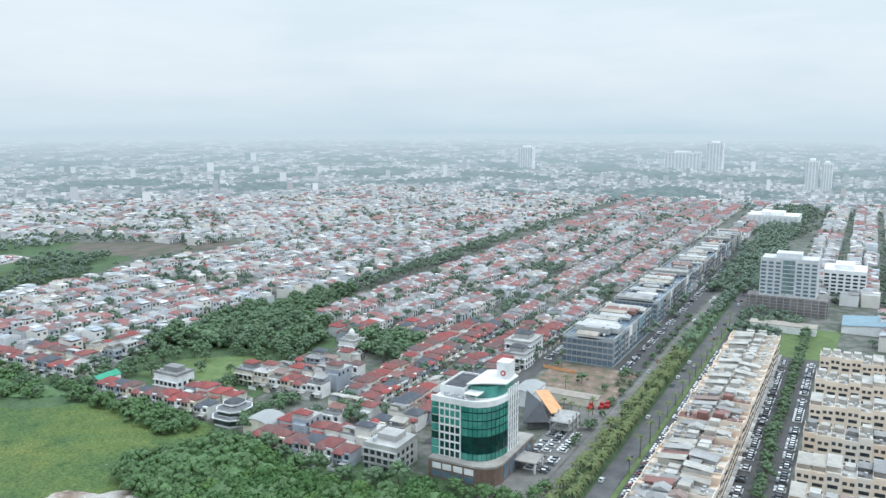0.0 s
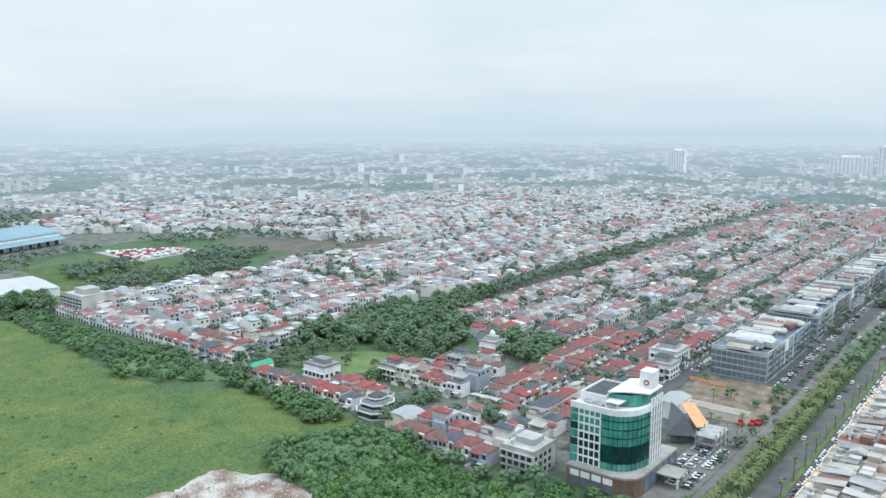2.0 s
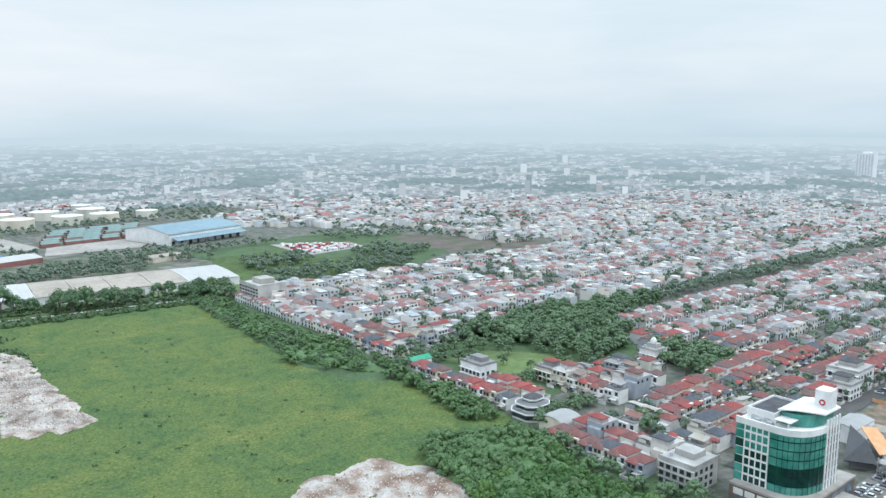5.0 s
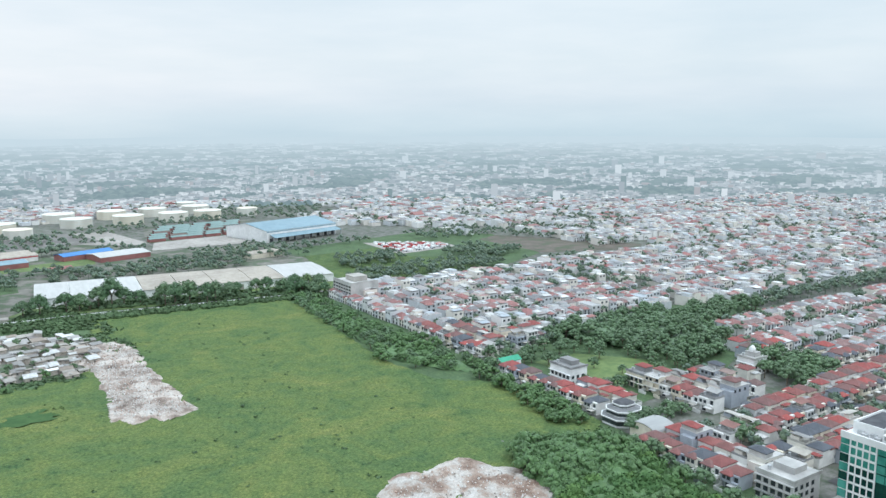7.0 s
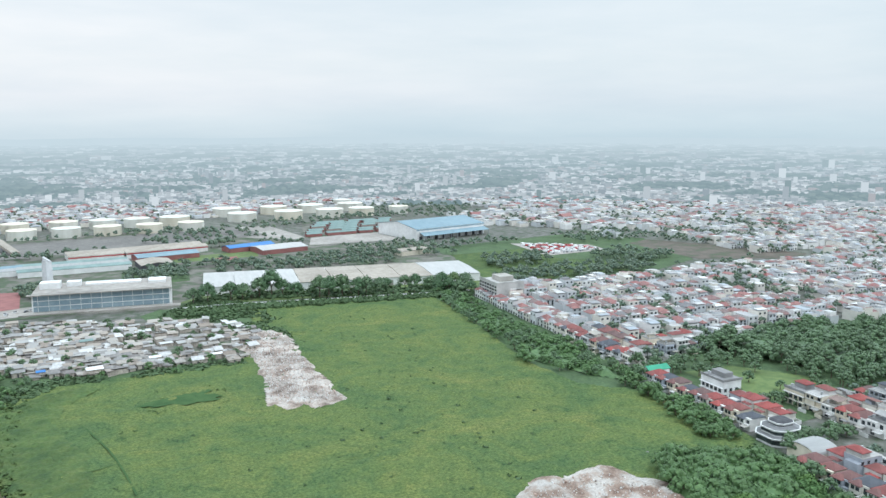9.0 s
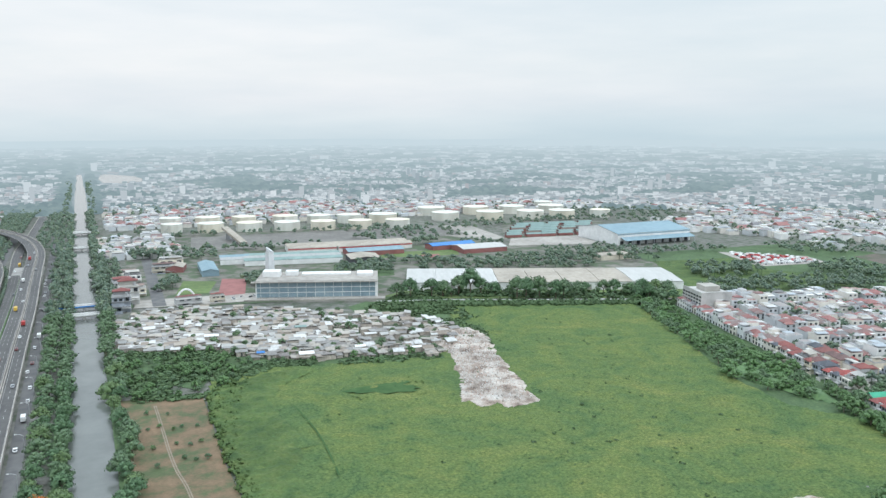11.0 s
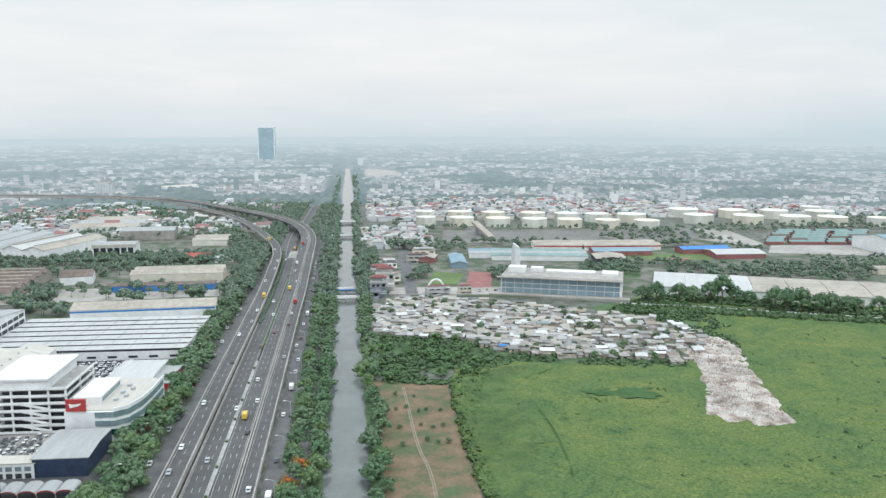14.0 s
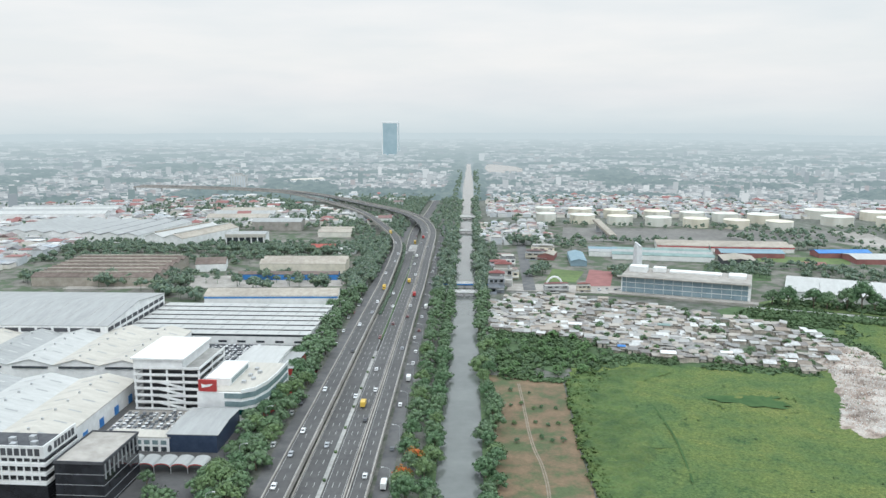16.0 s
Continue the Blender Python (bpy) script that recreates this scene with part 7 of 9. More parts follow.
def slab_tower(name, label, u, v, L, W, h, floors, cols, wall, glass, turn=0, base=None, category="tower block"):
    """A tall block with rows of windows on the two faces that the camera sees (-x and the sides)."""
    t = thing(name, label, category, at=at_uv(u, v, turn))
    a = Acc()
    a.box(-L / 2, -W / 2, -0.2, L / 2, W / 2, h)
    a.box(-L / 2, -W / 2, h, L / 2, -W / 2 + 0.4, h + 1.4)
    a.box(-L / 2, -W / 2 + 0.4, h, -L / 2 + 0.4, W / 2, h + 1.4)
    part("wall", a, wall, t)
    a = Acc()
    a.box(-L * 0.2, -W * 0.2, h, L * 0.3, W * 0.25, h + 4)
    part("lift_room", a, wall, t)
    z0 = 4 if base is None else base
    fh = (h - z0 - 1) / floors
    if u > 1000 or glass is M_PALE_GLASS:
        for c in range(cols):
            a = Acc()
            y = -W / 2 + (c + 0.5) * W / cols
            a.box(-L / 2 - 0.1, y - W / cols * 0.3, z0, -L / 2 + 0.05, y + W / cols * 0.3, h - 1.5)
            part("window_strip", a, glass, t)
        return t
    for k in range(floors):
        for c in range(cols):
            a = Acc()
            y = -W / 2 + (c + 0.5) * W / cols
            ww = W / cols * 0.34
            a.box(-L / 2 - 0.1, y - ww, z0 + k * fh + fh * 0.25, -L / 2 + 0.05, y + ww, z0 + k * fh + fh * 0.8)
            part("window", a, glass, t)
    return t


tall = slab_tower("office_tower", "white office tower with square windows and a scaffolded base", 628, 45, 26, 38, 38.5, 9, 8, M_PALE_GREY, M_BLUE_GLASS, base=13, category="office building")
a = Acc()
a.box(-15, -27, -0.1, 0, 27, 12)
part("scaffold_base", a, M_SCAFFOLD, tall, "grey-brown scaffolded podium")
for k in range(12):
    a = Acc()
    a.box(-15.3, -26 + k * 4.6, 0, -15.05, -25.6 + k * 4.6, 12.4)
    part("scaffold_pole", a, M_STEEL, tall)
a = Acc()
a.box(-13.4, -4, 14, -13.02, 4, 38.5)
part("glass_strip", a, M_SHOW_GLASS, tall)
for k in range(6):
    a = Acc()
    a.box(-15.45, -27, 0.4 + 2.2 * k, -15.2, 27, 0.6 + 2.2 * k)
    part("scaffold_rail", a, M_STEEL, tall)
for k in range(8):
    a = Acc()
    a.box(-13.5, -4, 14 + 3.0 * k, -13.3, 4, 14.4 + 3.0 * k)
    part("floor_line", a, M_WHITE, tall)
hall("blue_shed", "long shed with a bright pale blue roof", "shed", at_uv(590, -22, 0), 30, 60, 5, 2.4, M_WHITE, [M_SHED_BLUE])
hall("fast_food_hall", "low restaurant with a pale flat roof", "building", at_uv(562, 42, 90), 40, 12, 5, 0.8, M_WHITE, [M_SHED_TAN])
for u, v, L, W, h, mat in ((640, -40, 25, 20, 22, M_BLUE_GLASS), (560, -60, 20, 22, 20, M_WALL), (700, 10, 40, 30, 22, M_WHITE)):
    slab_tower("mid_rise_block", "mid-rise block among the shops", u, v, L, W, h, 6, 6, M_WHITE if mat is M_BLUE_GLASS else mat, M_GLASS_DARK, category="office building")
slab_tower("apartment_tower", "pale apartment tower far off in the haze", 2005, 804, 22, 40, 58, 14, 6, M_WHITE, M_PALE_GLASS)
slab_tower("apartment_tower", "pale apartment slab far off in the haze", 2160, 430, 25, 90, 46, 12, 10, M_WHITE, M_PALE_GLASS)
slab_tower("apartment_tower", "tall pale apartment tower in the haze", 2160, 350, 25, 40, 72, 16, 5, M_WHITE, M_PALE_GLASS)
slab_tower("apartment_tower", "white twin apartment tower in the haze", 1657, 93, 25, 22, 58, 14, 4, M_WHITE, M_PALE_GLASS)
slab_tower("apartment_tower", "white twin apartment tower in the haze", 1657, 68, 25, 18, 54, 14, 4, M_WHITE, M_PALE_GLASS)
slab_tower("civic_hall", "large white public building among trees", 1125, 104, 50, 62, 14, 4, 10, M_WHITE, M_PALE_GLASS, category="building")
hotel = slab_tower("glass_tower", "tall blue glass tower with a white rim in the haze", -1003, 2700, 40, 56, 112, 22, 1, M_TEAL_GLASS, M_TEAL_GLASS, turn=104)
a = Acc()
a.box(-20.4, -28.4, 112, 20.4, 28.4, 117)
a.box(-20.4, 25.5, 0, -19.5, 28.4, 112)
a.box(-20.4, -28.4, 0, -19.5, -25.5, 112)
part("rim", a, M_WHITE, hotel)

apt = slab_tower("apartment_house", "grey four-storey apartment house at the field's corner", 292, 555, 24, 30, 15, 4, 7, M_FLAT, M_GLASS_DARK, category="apartment house")

# ---- warehouses beyond the field ----


def between(p, q, depth, side=1):
    """Pose and length of a shed whose front runs from p to q, depth metres deep behind it."""
    dx, dy = q[0] - p[0], q[1] - p[1]
    L = math.hypot(dx, dy)
    nx, ny = -dy / L * side, dx / L * side
    turn = math.degrees(math.atan2(dy, dx))
    return pose((p[0] + q[0]) / 2 + nx * depth / 2, (p[1] + q[1]) / 2 + ny * depth / 2, 0, 0, 0, turn), L


t = thing("warehouse", "very long low warehouse with pale and tan roof panels", "warehouse", at=between((243, 617), (458, 528), 64)[0])
L, W, h = 234.0, 64.0, 7.0
a = Acc()
a.box(-L / 2, -W / 2, -0.2, L / 2, W / 2, h)
part("wall", a, M_WHITE, t)
cuts = [-117, -92, -66, -40, -12, 16, 46, 74, 117]
for i, (x0, x1) in enumerate(zip(cuts, cuts[1:])):
    a = Acc()
    a.hip(x0 + 0.3, -W / 2 - 0.6, x1 - 0.3, W / 2 + 0.6, h, 0.9, along="x", inset=0.05)
    part("roof", a, M_SHED_WHITE if i in (0, 1, 2, 7) else M_SHED_TAN, t)
for k in range(14):
    a = Acc()
    x = -L / 2 + 6 + k * 16.4
    a.box(x - 2.4, -W / 2 - 0.14, 0, x + 2.4, -W / 2 + 0.02, 5)
    part("door", a, M_CONCRETE if k % 3 else M_FLAT, t)
a = Acc()
a.beam([(205, 585, 0), (257, 568, 0), (294, 551, 0), (383, 514, 0), (424, 496, 0)], -0.2, 0.2, 1.6)
tagged(part("boundary_wall", a, M_WHITE), "long white boundary wall behind the field", "wall", kind="structure")
great = hall("great_shed", "great shed with a pale blue roof and white gables", "shed", pose(608, 793, 0, 0, 0, 0), 104, 80, 13, 6, M_WHITE, [M_SHED_BLUE], doors=9, band=M_SHED_BLUE)
a = Acc()
a.add([(-48, -50, 6.2), (52, -50, 6.2), (52, -40, 9.0), (-48, -40, 9.0), (-48, -50, 5.8), (52, -50, 5.8), (52, -40, 8.6), (-48, -40, 8.6)], [(0, 1, 2, 3), (7, 6, 5, 4), (0, 4, 5, 1), (1, 5, 6, 2), (2, 6, 7, 3), (3, 7, 4, 0)])
part("lean_to_roof", a, M_SHED_BLUE, great)
for k in range(11):
    a = Acc()
    a.box(-47.6 + 9.9 * k, -49.6, -0.1, -47.0 + 9.9 * k, -49.0, 6.1)
    part("post", a, M_STEEL, great)
sheet("yard", [(440, 800), (549, 768), (556, 835), (583, 850), (470, 850)], M_PAVING, 0.2, "pale concrete yard beside the great shed", "yard")
sheet("yard", [(394, 924), (442, 853), (466, 850), (480, 980), (440, 1000)], M_PAVING, 0.2, "pale dusty yard behind the sports ground", "yard")
mr = random.Random(17)
for j in range(7):
    for i in range(5):
        hall("market_shed", "long low market shed with a dull green roof", "shed", pose(478 + 23.5 * i + 10 * j + mr.uniform(-3, 3), 858 + 14.5 * j - 3 * i, 0, 0, 0, -7), 19, 8.5, 3.6, 1.3, M_MAROON, [mr.choice((M_GREEN_ROOF, M_GREEN_ROOF, M_GREEN_ROOF, M_SHED_RUST))], group="market sheds")
sheet("market_yard", [(462, 852), (600, 836), (672, 950), (530, 985)], M_WORKS, 0.25, "worn ground between the market sheds", "yard")
hall("depot_shed", "long depot shed with grey-green roofs", "shed", pose(192, 803, 0, 0, 0, -10), 96, 44, 5, 1.6, M_WHITE, [M_GREEN_ROOF, M_SHED_GREY, M_GREEN_ROOF], bays=3)
hall("depot_shed", "low shed with a pale blue-grey roof", "shed", pose(136, 818, 0, 0, 0, -7), 28, 30, 5, 1.4, M_WHITE, [M_SHED_GREY, M_SHED_BLUE], bays=2)
hall("depot_shed", "depot shed with a pale roof and red trim", "shed", pose(225, 858, 0, 0, 0, -8), 52, 36, 6, 1.6, M_WALL, [M_SHED_TAN], bays=2, band=M_RED)
hall("depot_shed", "long depot shed with a pale roof and red trim", "shed", pose(293, 852, 0, 0, 0, -3), 84, 38, 6, 1.6, M_WALL, [M_SHED_TAN], bays=2, band=M_RED)
for x, y, tn, L, W, rf, wl_, nm in ((282, 813, -3, 61, 26, M_SHED_BLUE, M_MAROON, "blue"), (373, 814, 3, 53, 20, M_BLUE, M_MAROON, "bright blue"), (395, 786, -1, 52, 34, M_SHED_WHITE, M_MAROON, "white"), (257, 772, -8, 31, 32, M_SHED_TAN, M_DARK, "tan"),
                                   (104, 775, -3, 15, 52, M_SHED_BLUE, M_SHED_BLUE, "pale blue"), (77, 792, -14, 16, 22, M_SHED_TAN, M_MAROON, "pale"), (496, 680, -4, 36, 16, M_SHED_TAN, M_WALL, "weathered")):
    hall("shed", f"low shed with a {nm} roof", "shed", pose(x, y, 0, 0, 0, tn if L > W else tn + 90), max(L, W), min(L, W), 5, 2, wl_, [rf], group="depot sheds")
sheet("works_ground", [(30, 640), (215, 600), (255, 645), (470, 560), (520, 640), (540, 760), (440, 800), (400, 1020), (40, 1060)], M_WORKS, 0.12, "worn paved ground of the depots", "ground")
sheet("sports_ground", [(274, 781), (362, 766), (374, 798), (295, 814)], M_LAWN, 0.24, "worn yellow-green sports ground", "lawn")
sheet("running_track", [(310, 762), (338, 762), (344, 780), (319, 782)], M_MAROON, 0.3, "dark red sports court beside the pitch", "court")
sheet("green_plot", [(199, 690), (258, 685), (279, 752), (222, 758)], M_BUSH, 0.24, "overgrown green plot behind the office", "ground")
sheet("yard", [(104, 905), (440, 905), (440, 1000), (118, 1015)], M_WORN_ROAD, 0.2, "grey truck yard before the tanks", "yard")
sheet("yard", [(30, 640), (118, 630), (130, 660), (35, 668)], M_PAVING, 0.2, "paved square by the sports court", "yard")
sheet("football_pitch", [(64, 676), (90, 674), (104, 722), (77, 735)], M_LAWN, 0.3, "small green football pitch", "lawn")
sheet("court", [(95, 658), (117, 659), (130, 722), (110, 732)], M_MAROON, 0.3, "red paved sports court", "court")
sheet("road_lane", [(44, 640), (54, 640), (62, 900), (52, 900)], M_STREET, 0.26, "lane beside the canal quarter", "road")
dr = random.Random(31)
for poly, g in (([(205, 690), (215, 745), (280, 745), (262, 690)], 9), ([(285, 690), (300, 735), (470, 715), (450, 640)], 11), ([(250, 740), (262, 755), (330, 752), (325, 735)], 9), ([(440, 690), (450, 760), (545, 745), (530, 640)], 12),
                ([(150, 880), (150, 900), (250, 900), (250, 885)], 10), ([(300, 880), (300, 1000), (440, 990), (440, 880)], 15), ([(440, 950), (450, 1010), (640, 1000), (640, 960)], 12), ([(60, 850), (60, 900), (130, 890), (120, 840)], 9),
                ([(120, 690), (135, 735), (150, 735), (142, 690)], 8), ([(50, 700), (60, 745), (78, 740), (66, 690)], 8), ([(95, 1015), (95, 1030), (380, 990), (380, 975)], 12), ([(395, 820), (395, 850), (450, 840), (440, 800)], 10)):
    for x, y in scatter(poly, g, dr):
        wood_tree(x, y, dr.uniform(6, 10), dr.uniform(3.5, 5.5), "near" if math.hypot(x, y) < 850 else "far", dr.randrange(9999))

# ---- oil tanks ----


def oil_tank(rad, h):
    t = thing("oil_tank", "large cream oil storage tank with a shallow domed roof", "storage tank", "oil tanks")
    a = Acc()
    a.cyl(0, 0, -0.2, h, rad, 40)
    part("shell", a, M_TANK, t)
    a = Acc()
    a.cyl(0, 0, h, h + 0.5, rad + 0.25, 40)
    a.cyl(0, 0, h + 0.5, h + 1.9, rad - 0.3, 40, 0, None, 1.0)
    part("roof", a, M_TANK, t)
    for z in (h * 0.35, h * 0.68):
        a = Acc()
        a.cyl(0, 0, z, z + 0.35, rad + 0.2, 40, cap=False)
        part("ring", a, M_TANK, t)
    a = Acc()
    for k in range(12):
        th = -2.4 + k * 0.06
        M = pose(0, 0, 0, 0, 0, math.degrees(th))
        a.box(rad, -0.6, h * k / 12, rad + 1.0, 0.6, h * k / 12 + 0.25, 0, M)
    part("stair", a, M_STEEL, t)
    return t


TANK = oil_tank(16.5, 10.5)
for (x, y), s in (*zip(((102, 1078), (149, 1066), (196, 1054), (243, 1042), (288, 1031), (335, 1019), (384, 1007)), (0.8, 1.0, 1.0, 1.0, 0.98, 0.95, 0.98)),
                  *zip(((107, 1147), (155, 1136), (202, 1124), (256, 1110), (301, 1099), (342, 1088), (388, 1076)), (0.85, 1.0, 1.0, 1.05, 1.0, 1.0, 1.2)),
                  *zip(((485, 1128), (552, 1111), (608, 1098), (669, 1082)), (1.25, 1.2, 1.2, 1.2)), *zip(((477, 1058), (541, 1042), (600, 1027), (647, 1015), (704, 1000), (690, 1140)), (1.2, 1.2, 1.2, 1.15, 0.9, 0.9))):
    t = copy_thing(TANK, pose(x, y, 0, 0, 0, x * 7 % 360))
    t.scale = (s, s, 0.9 + 0.12 * s)
hide_template(TANK)
t = thing("conveyor", "sloping covered conveyor beside the tanks", "conveyor", at=pose(160, 958, 0, 0, 0, 100))
a = Acc()
a.add([(-32, -4, 1), (32, -4, 12), (32, 4, 12), (-32, 4, 1), (-32, -4, 4), (32, -4, 15), (32, 4, 15), (-32, 4, 4)], [(0, 1, 5, 4), (1, 2, 6, 5), (2, 3, 7, 6), (3, 0, 4, 7), (4, 5, 6, 7), (3, 2, 1, 0)])
part("gallery", a, M_SHED_TAN, t)
for x in (-20, 0, 20):
    a = Acc()
    a.box(x - 0.5, -3, -0.2, x + 0.5, 3, 6.5 + x * 0.172)
    part("trestle", a, M_STEEL, t)

# ---- glass-fronted office with the obelisk ----
m, L = between((121, 637), (213, 604), 40)
t = thing("office_building", "long white building with blue glass bands and a roof terrace", "office building", at=m)
L, W, h = 97.0, 40.0, 14.0
a = Acc()
a.box(-L / 2, -W / 2, -0.2, L / 2, W / 2, h)
part("wall", a, M_WHITE, t)
for k in range(3):
    a = Acc()
    a.box(-L / 2 + 1, -W / 2 - 0.3, 1.3 + 4.1 * k, L / 2 - 2, -W / 2 + 0.1, 4.7 + 4.1 * k)
    part("window_band", a, M_OFFICE_GLASS, t)
for k in range(13):
    a = Acc()
    x = -L / 2 + 4 + k * 7.2
    a.box(x, -W / 2 - 0.55, 1.2, x + 0.25, -W / 2 - 0.28, 13.2)
    part("mullion", a, M_WHITE, t)
a = Acc()
a.box(-L / 2 - 3, -W / 2 - 3, 13.4, L / 2, -W / 2 + 0.3, 14.2)
a.box(-L / 2, -W / 2 + 0.3, 14.0, L / 2, W / 2, 14.5)
part("roof", a, M_PAVING, t)
for x, y, lx, ly, hz in ((-38, 2, 14, 11, 4.6), (-22, 6, 10, 8, 3.6), (6, 8, 40, 10, 1.3), (38, 4, 13, 14, 2.2)):
    a = Acc()
    a.box(x - lx / 2, y - ly / 2, 14.5, x + lx / 2, y + ly / 2, 14.5 + hz)
    part("roof_house", a, M_WHITE, t)
a = Acc()
a.box(-L / 2 - 8, -W / 2 - 9, -0.1, L / 2 + 6, -W / 2 - 1, 1.2)
part("terrace", a, M_PAVING, t)
t = thing("obelisk", "tall grey concrete pylon beside the glass-fronted office", "monument", at=pose(140, 668, 0, 0, 0, -20))
a = Acc()
a.cyl(0, 0, -0.2, 33, 4.6, 4, 0, None, 3.4)
part("shaft", a, M_PALE_GREY, t)
a = Acc()
a.add([(-2.4, -2.4, 33), (2.4, -2.4, 33), (2.4, 2.4, 33), (-2.4, 2.4, 33), (-2.4, -2.4, 36.5), (-2.4, 2.4, 36.5)], [(0, 1, 4), (3, 5, 2), (1, 2, 5, 4), (0, 4, 5, 3)])
part("tip", a, M_PALE_GREY, t)
t = thing("arch", "white and blue arch over the square", "arch", at=pose(70, 655, 0, 0, 0, 10))
a = Acc()
ring = [(-(7 + 0.8 * math.cos(k * 1.0472)) * math.cos(i * 0.2618), 0.8 * math.sin(k * 1.0472), (9 + 0.8 * math.cos(k * 1.0472)) * math.sin(i * 0.2618)) for i in range(13) for k in range(6)]
a.add(ring, [(6 * i + k, 6 * i + (k + 1) % 6, 6 * i + 6 + (k + 1) % 6, 6 * i + 6 + k) for i in range(12) for k in range(6)])
part("hoop", a, M_WHITE, t)

# ---- shacks ----
SLUM = [(15, 596), (14, 514), (60, 500), (95, 466), (118, 453), (150, 448), (187, 430), (206, 448), (228, 486), (222, 520), (190, 552), (140, 585), (80, 612), (40, 622)]


def lean_roof(a, w, d, h, lift, m=0, M=None, o=0.5, t=0.1):
    """One sloping sheet over a w by d hut, lower at the front."""
    vs = [(-w / 2 - o, -d / 2 - o, h), (w / 2 + o, -d / 2 - o, h), (w / 2 + o, d / 2 + o, h + lift), (-w / 2 - o, d / 2 + o, h + lift)]
    vs += [(x, y, z + t) for x, y, z in vs]
    return a.add(vs, [(0, 1, 5, 4), (1, 2, 6, 5), (2, 3, 7, 6), (3, 0, 4, 7), (4, 5, 6, 7), (3, 2, 1, 0)], m, M)


def shack(seed):
    r = random.Random(seed)
    t = thing("shack", "small shack with a patched sheet roof", "shack", "shacks")
    w, d, h = r.uniform(4.2, 7.5), r.uniform(3.2, 4.8), r.uniform(2.0, 2.8)
    a = Acc()
    a.box(-w / 2, -d / 2, -0.2, w / 2, d / 2, h)
    part("wall", a, M_SHACK_WALL, t)
    a = Acc()
    if seed % 4:
        lean_roof(a, w, d, h, r.uniform(0.4, 1.1))
    else:
        a.hip(-w / 2 - 0.4, -d / 2 - 0.4, w / 2 + 0.4, d / 2 + 0.4, h, r.uniform(0.6, 1.1), t=0.1, along="x", inset=0.05)
    part("roof", a, M_SHACK_ROOF, t)
    a = Acc()
    a.box(-0.5, -d / 2 - 0.06, 0, 0.4, -d / 2 + 0.02, 1.9)
    part("door", a, M_DARK, t)
    return t


SHACKS = [shack(i) for i in range(8)]
r = random.Random(12)
rest = Acc()
sheet("slum_ground", SLUM, M_WORKS, 0.25, "trodden ground between the shacks")
n = 0
for x, y in scatter(SLUM, 4.3, r, 0.5):
    edge = x + y * 0.2 > 255
    if r.random() < (0.62 if edge else 0.12):
        continue
    m = pose(x, y, 0, 0, 0, r.gauss(-9, 6) + r.choice((0, 0, 0, 0, 90, 180)))
    if n < 150 and y < 545:
        t = copy_thing(r.choice(SHACKS), m)
        t.scale = (r.uniform(0.7, 1.2), r.uniform(0.7, 1.2), r.uniform(0.8, 1.35))
        n += 1
    else:
        w, d, h = r.uniform(3.0, 7.5), r.uniform(2.8, 5.0), r.uniform(1.9, 2.8) + (r.random() < 0.10) * 1.8
        rest.box(-w / 2, -d / 2, -0.2, w / 2, d / 2, h, 0, m)
        if r.random() < 0.7:
            lean_roof(rest, w, d, h + 0.02, r.uniform(0.3, 1.1), 1, m, 0.4)
        else:
            rest.hip(-w / 2 - 0.4, -d / 2 - 0.4, w / 2 + 0.4, d / 2 + 0.4, h + 0.02, r.uniform(0.3, 0.9), 1, m, 0.1, r.choice("xxy"), 0.05)
tagged(part("shack_cluster", rest, [M_SHACK_WALL, M_SHACK_ROOF_S]), "crowded shacks with grey patched roofs", "shacks", kind="stuff")
for x, y, w, d, h, mat, nm in ((116, 458, 9, 7, 4.2, M_WHITE, "white"), (150, 460, 7, 5, 4, M_WHITE, "white"), (92, 474, 5, 4, 3, M_BLUE, "blue"), (182, 446, 8, 4, 3.4, M_WHITE, "white"), (128, 520, 8, 6, 4.5, M_GREEN_ROOF, "green"), (70, 520, 9, 6, 4.6, M_WHITE, "pale"), (205, 470, 7, 4, 3, M_SHED_WHITE, "pale")):
    t = thing("shed", f"open shed with a {nm} roof among the shacks", "shed", "sheds among the shacks", at=pose(x, y, 0, 0, 0, -9))
    a = Acc()
    a.box(-w / 2 + 0.3, -d / 2 + 0.3, -0.2, w / 2 - 0.3, d / 2 - 0.3, h)
    part("wall", a, M_SHACK_WALL, t)
    a = Acc()
    a.hip(-w / 2, -d / 2, w / 2, d / 2, h, 0.7, t=0.15, along="x", inset=0.1)
    part("roof", a, mat, t)
for s in SHACKS:
    hide_template(s)
for x, y in scatter(SLUM, 15, r):
    plant(SMALL, x, y, r, 0.6, 1.1)
for x, y, w, d, h in ((22, 640, 12, 16, 9), (28, 662, 14, 14, 11), (34, 690, 16, 12, 7), (26, 720, 14, 20, 6), (36, 750, 12, 14, 8), (70, 640, 18, 8, 4), (92, 640, 10, 6, 4), (32, 780, 18, 14, 5), (66, 790, 20, 12, 5), (76, 830, 22, 14, 6)):
    m = pose(x, y, 0, 0, 0, r.uniform(-8, 8))
    t = copy_thing(r.choice(HOUSES[4:6]), m)
    t.scale = (w / 8, d / 12, h / 7)

# ---- industry across the freeway ----


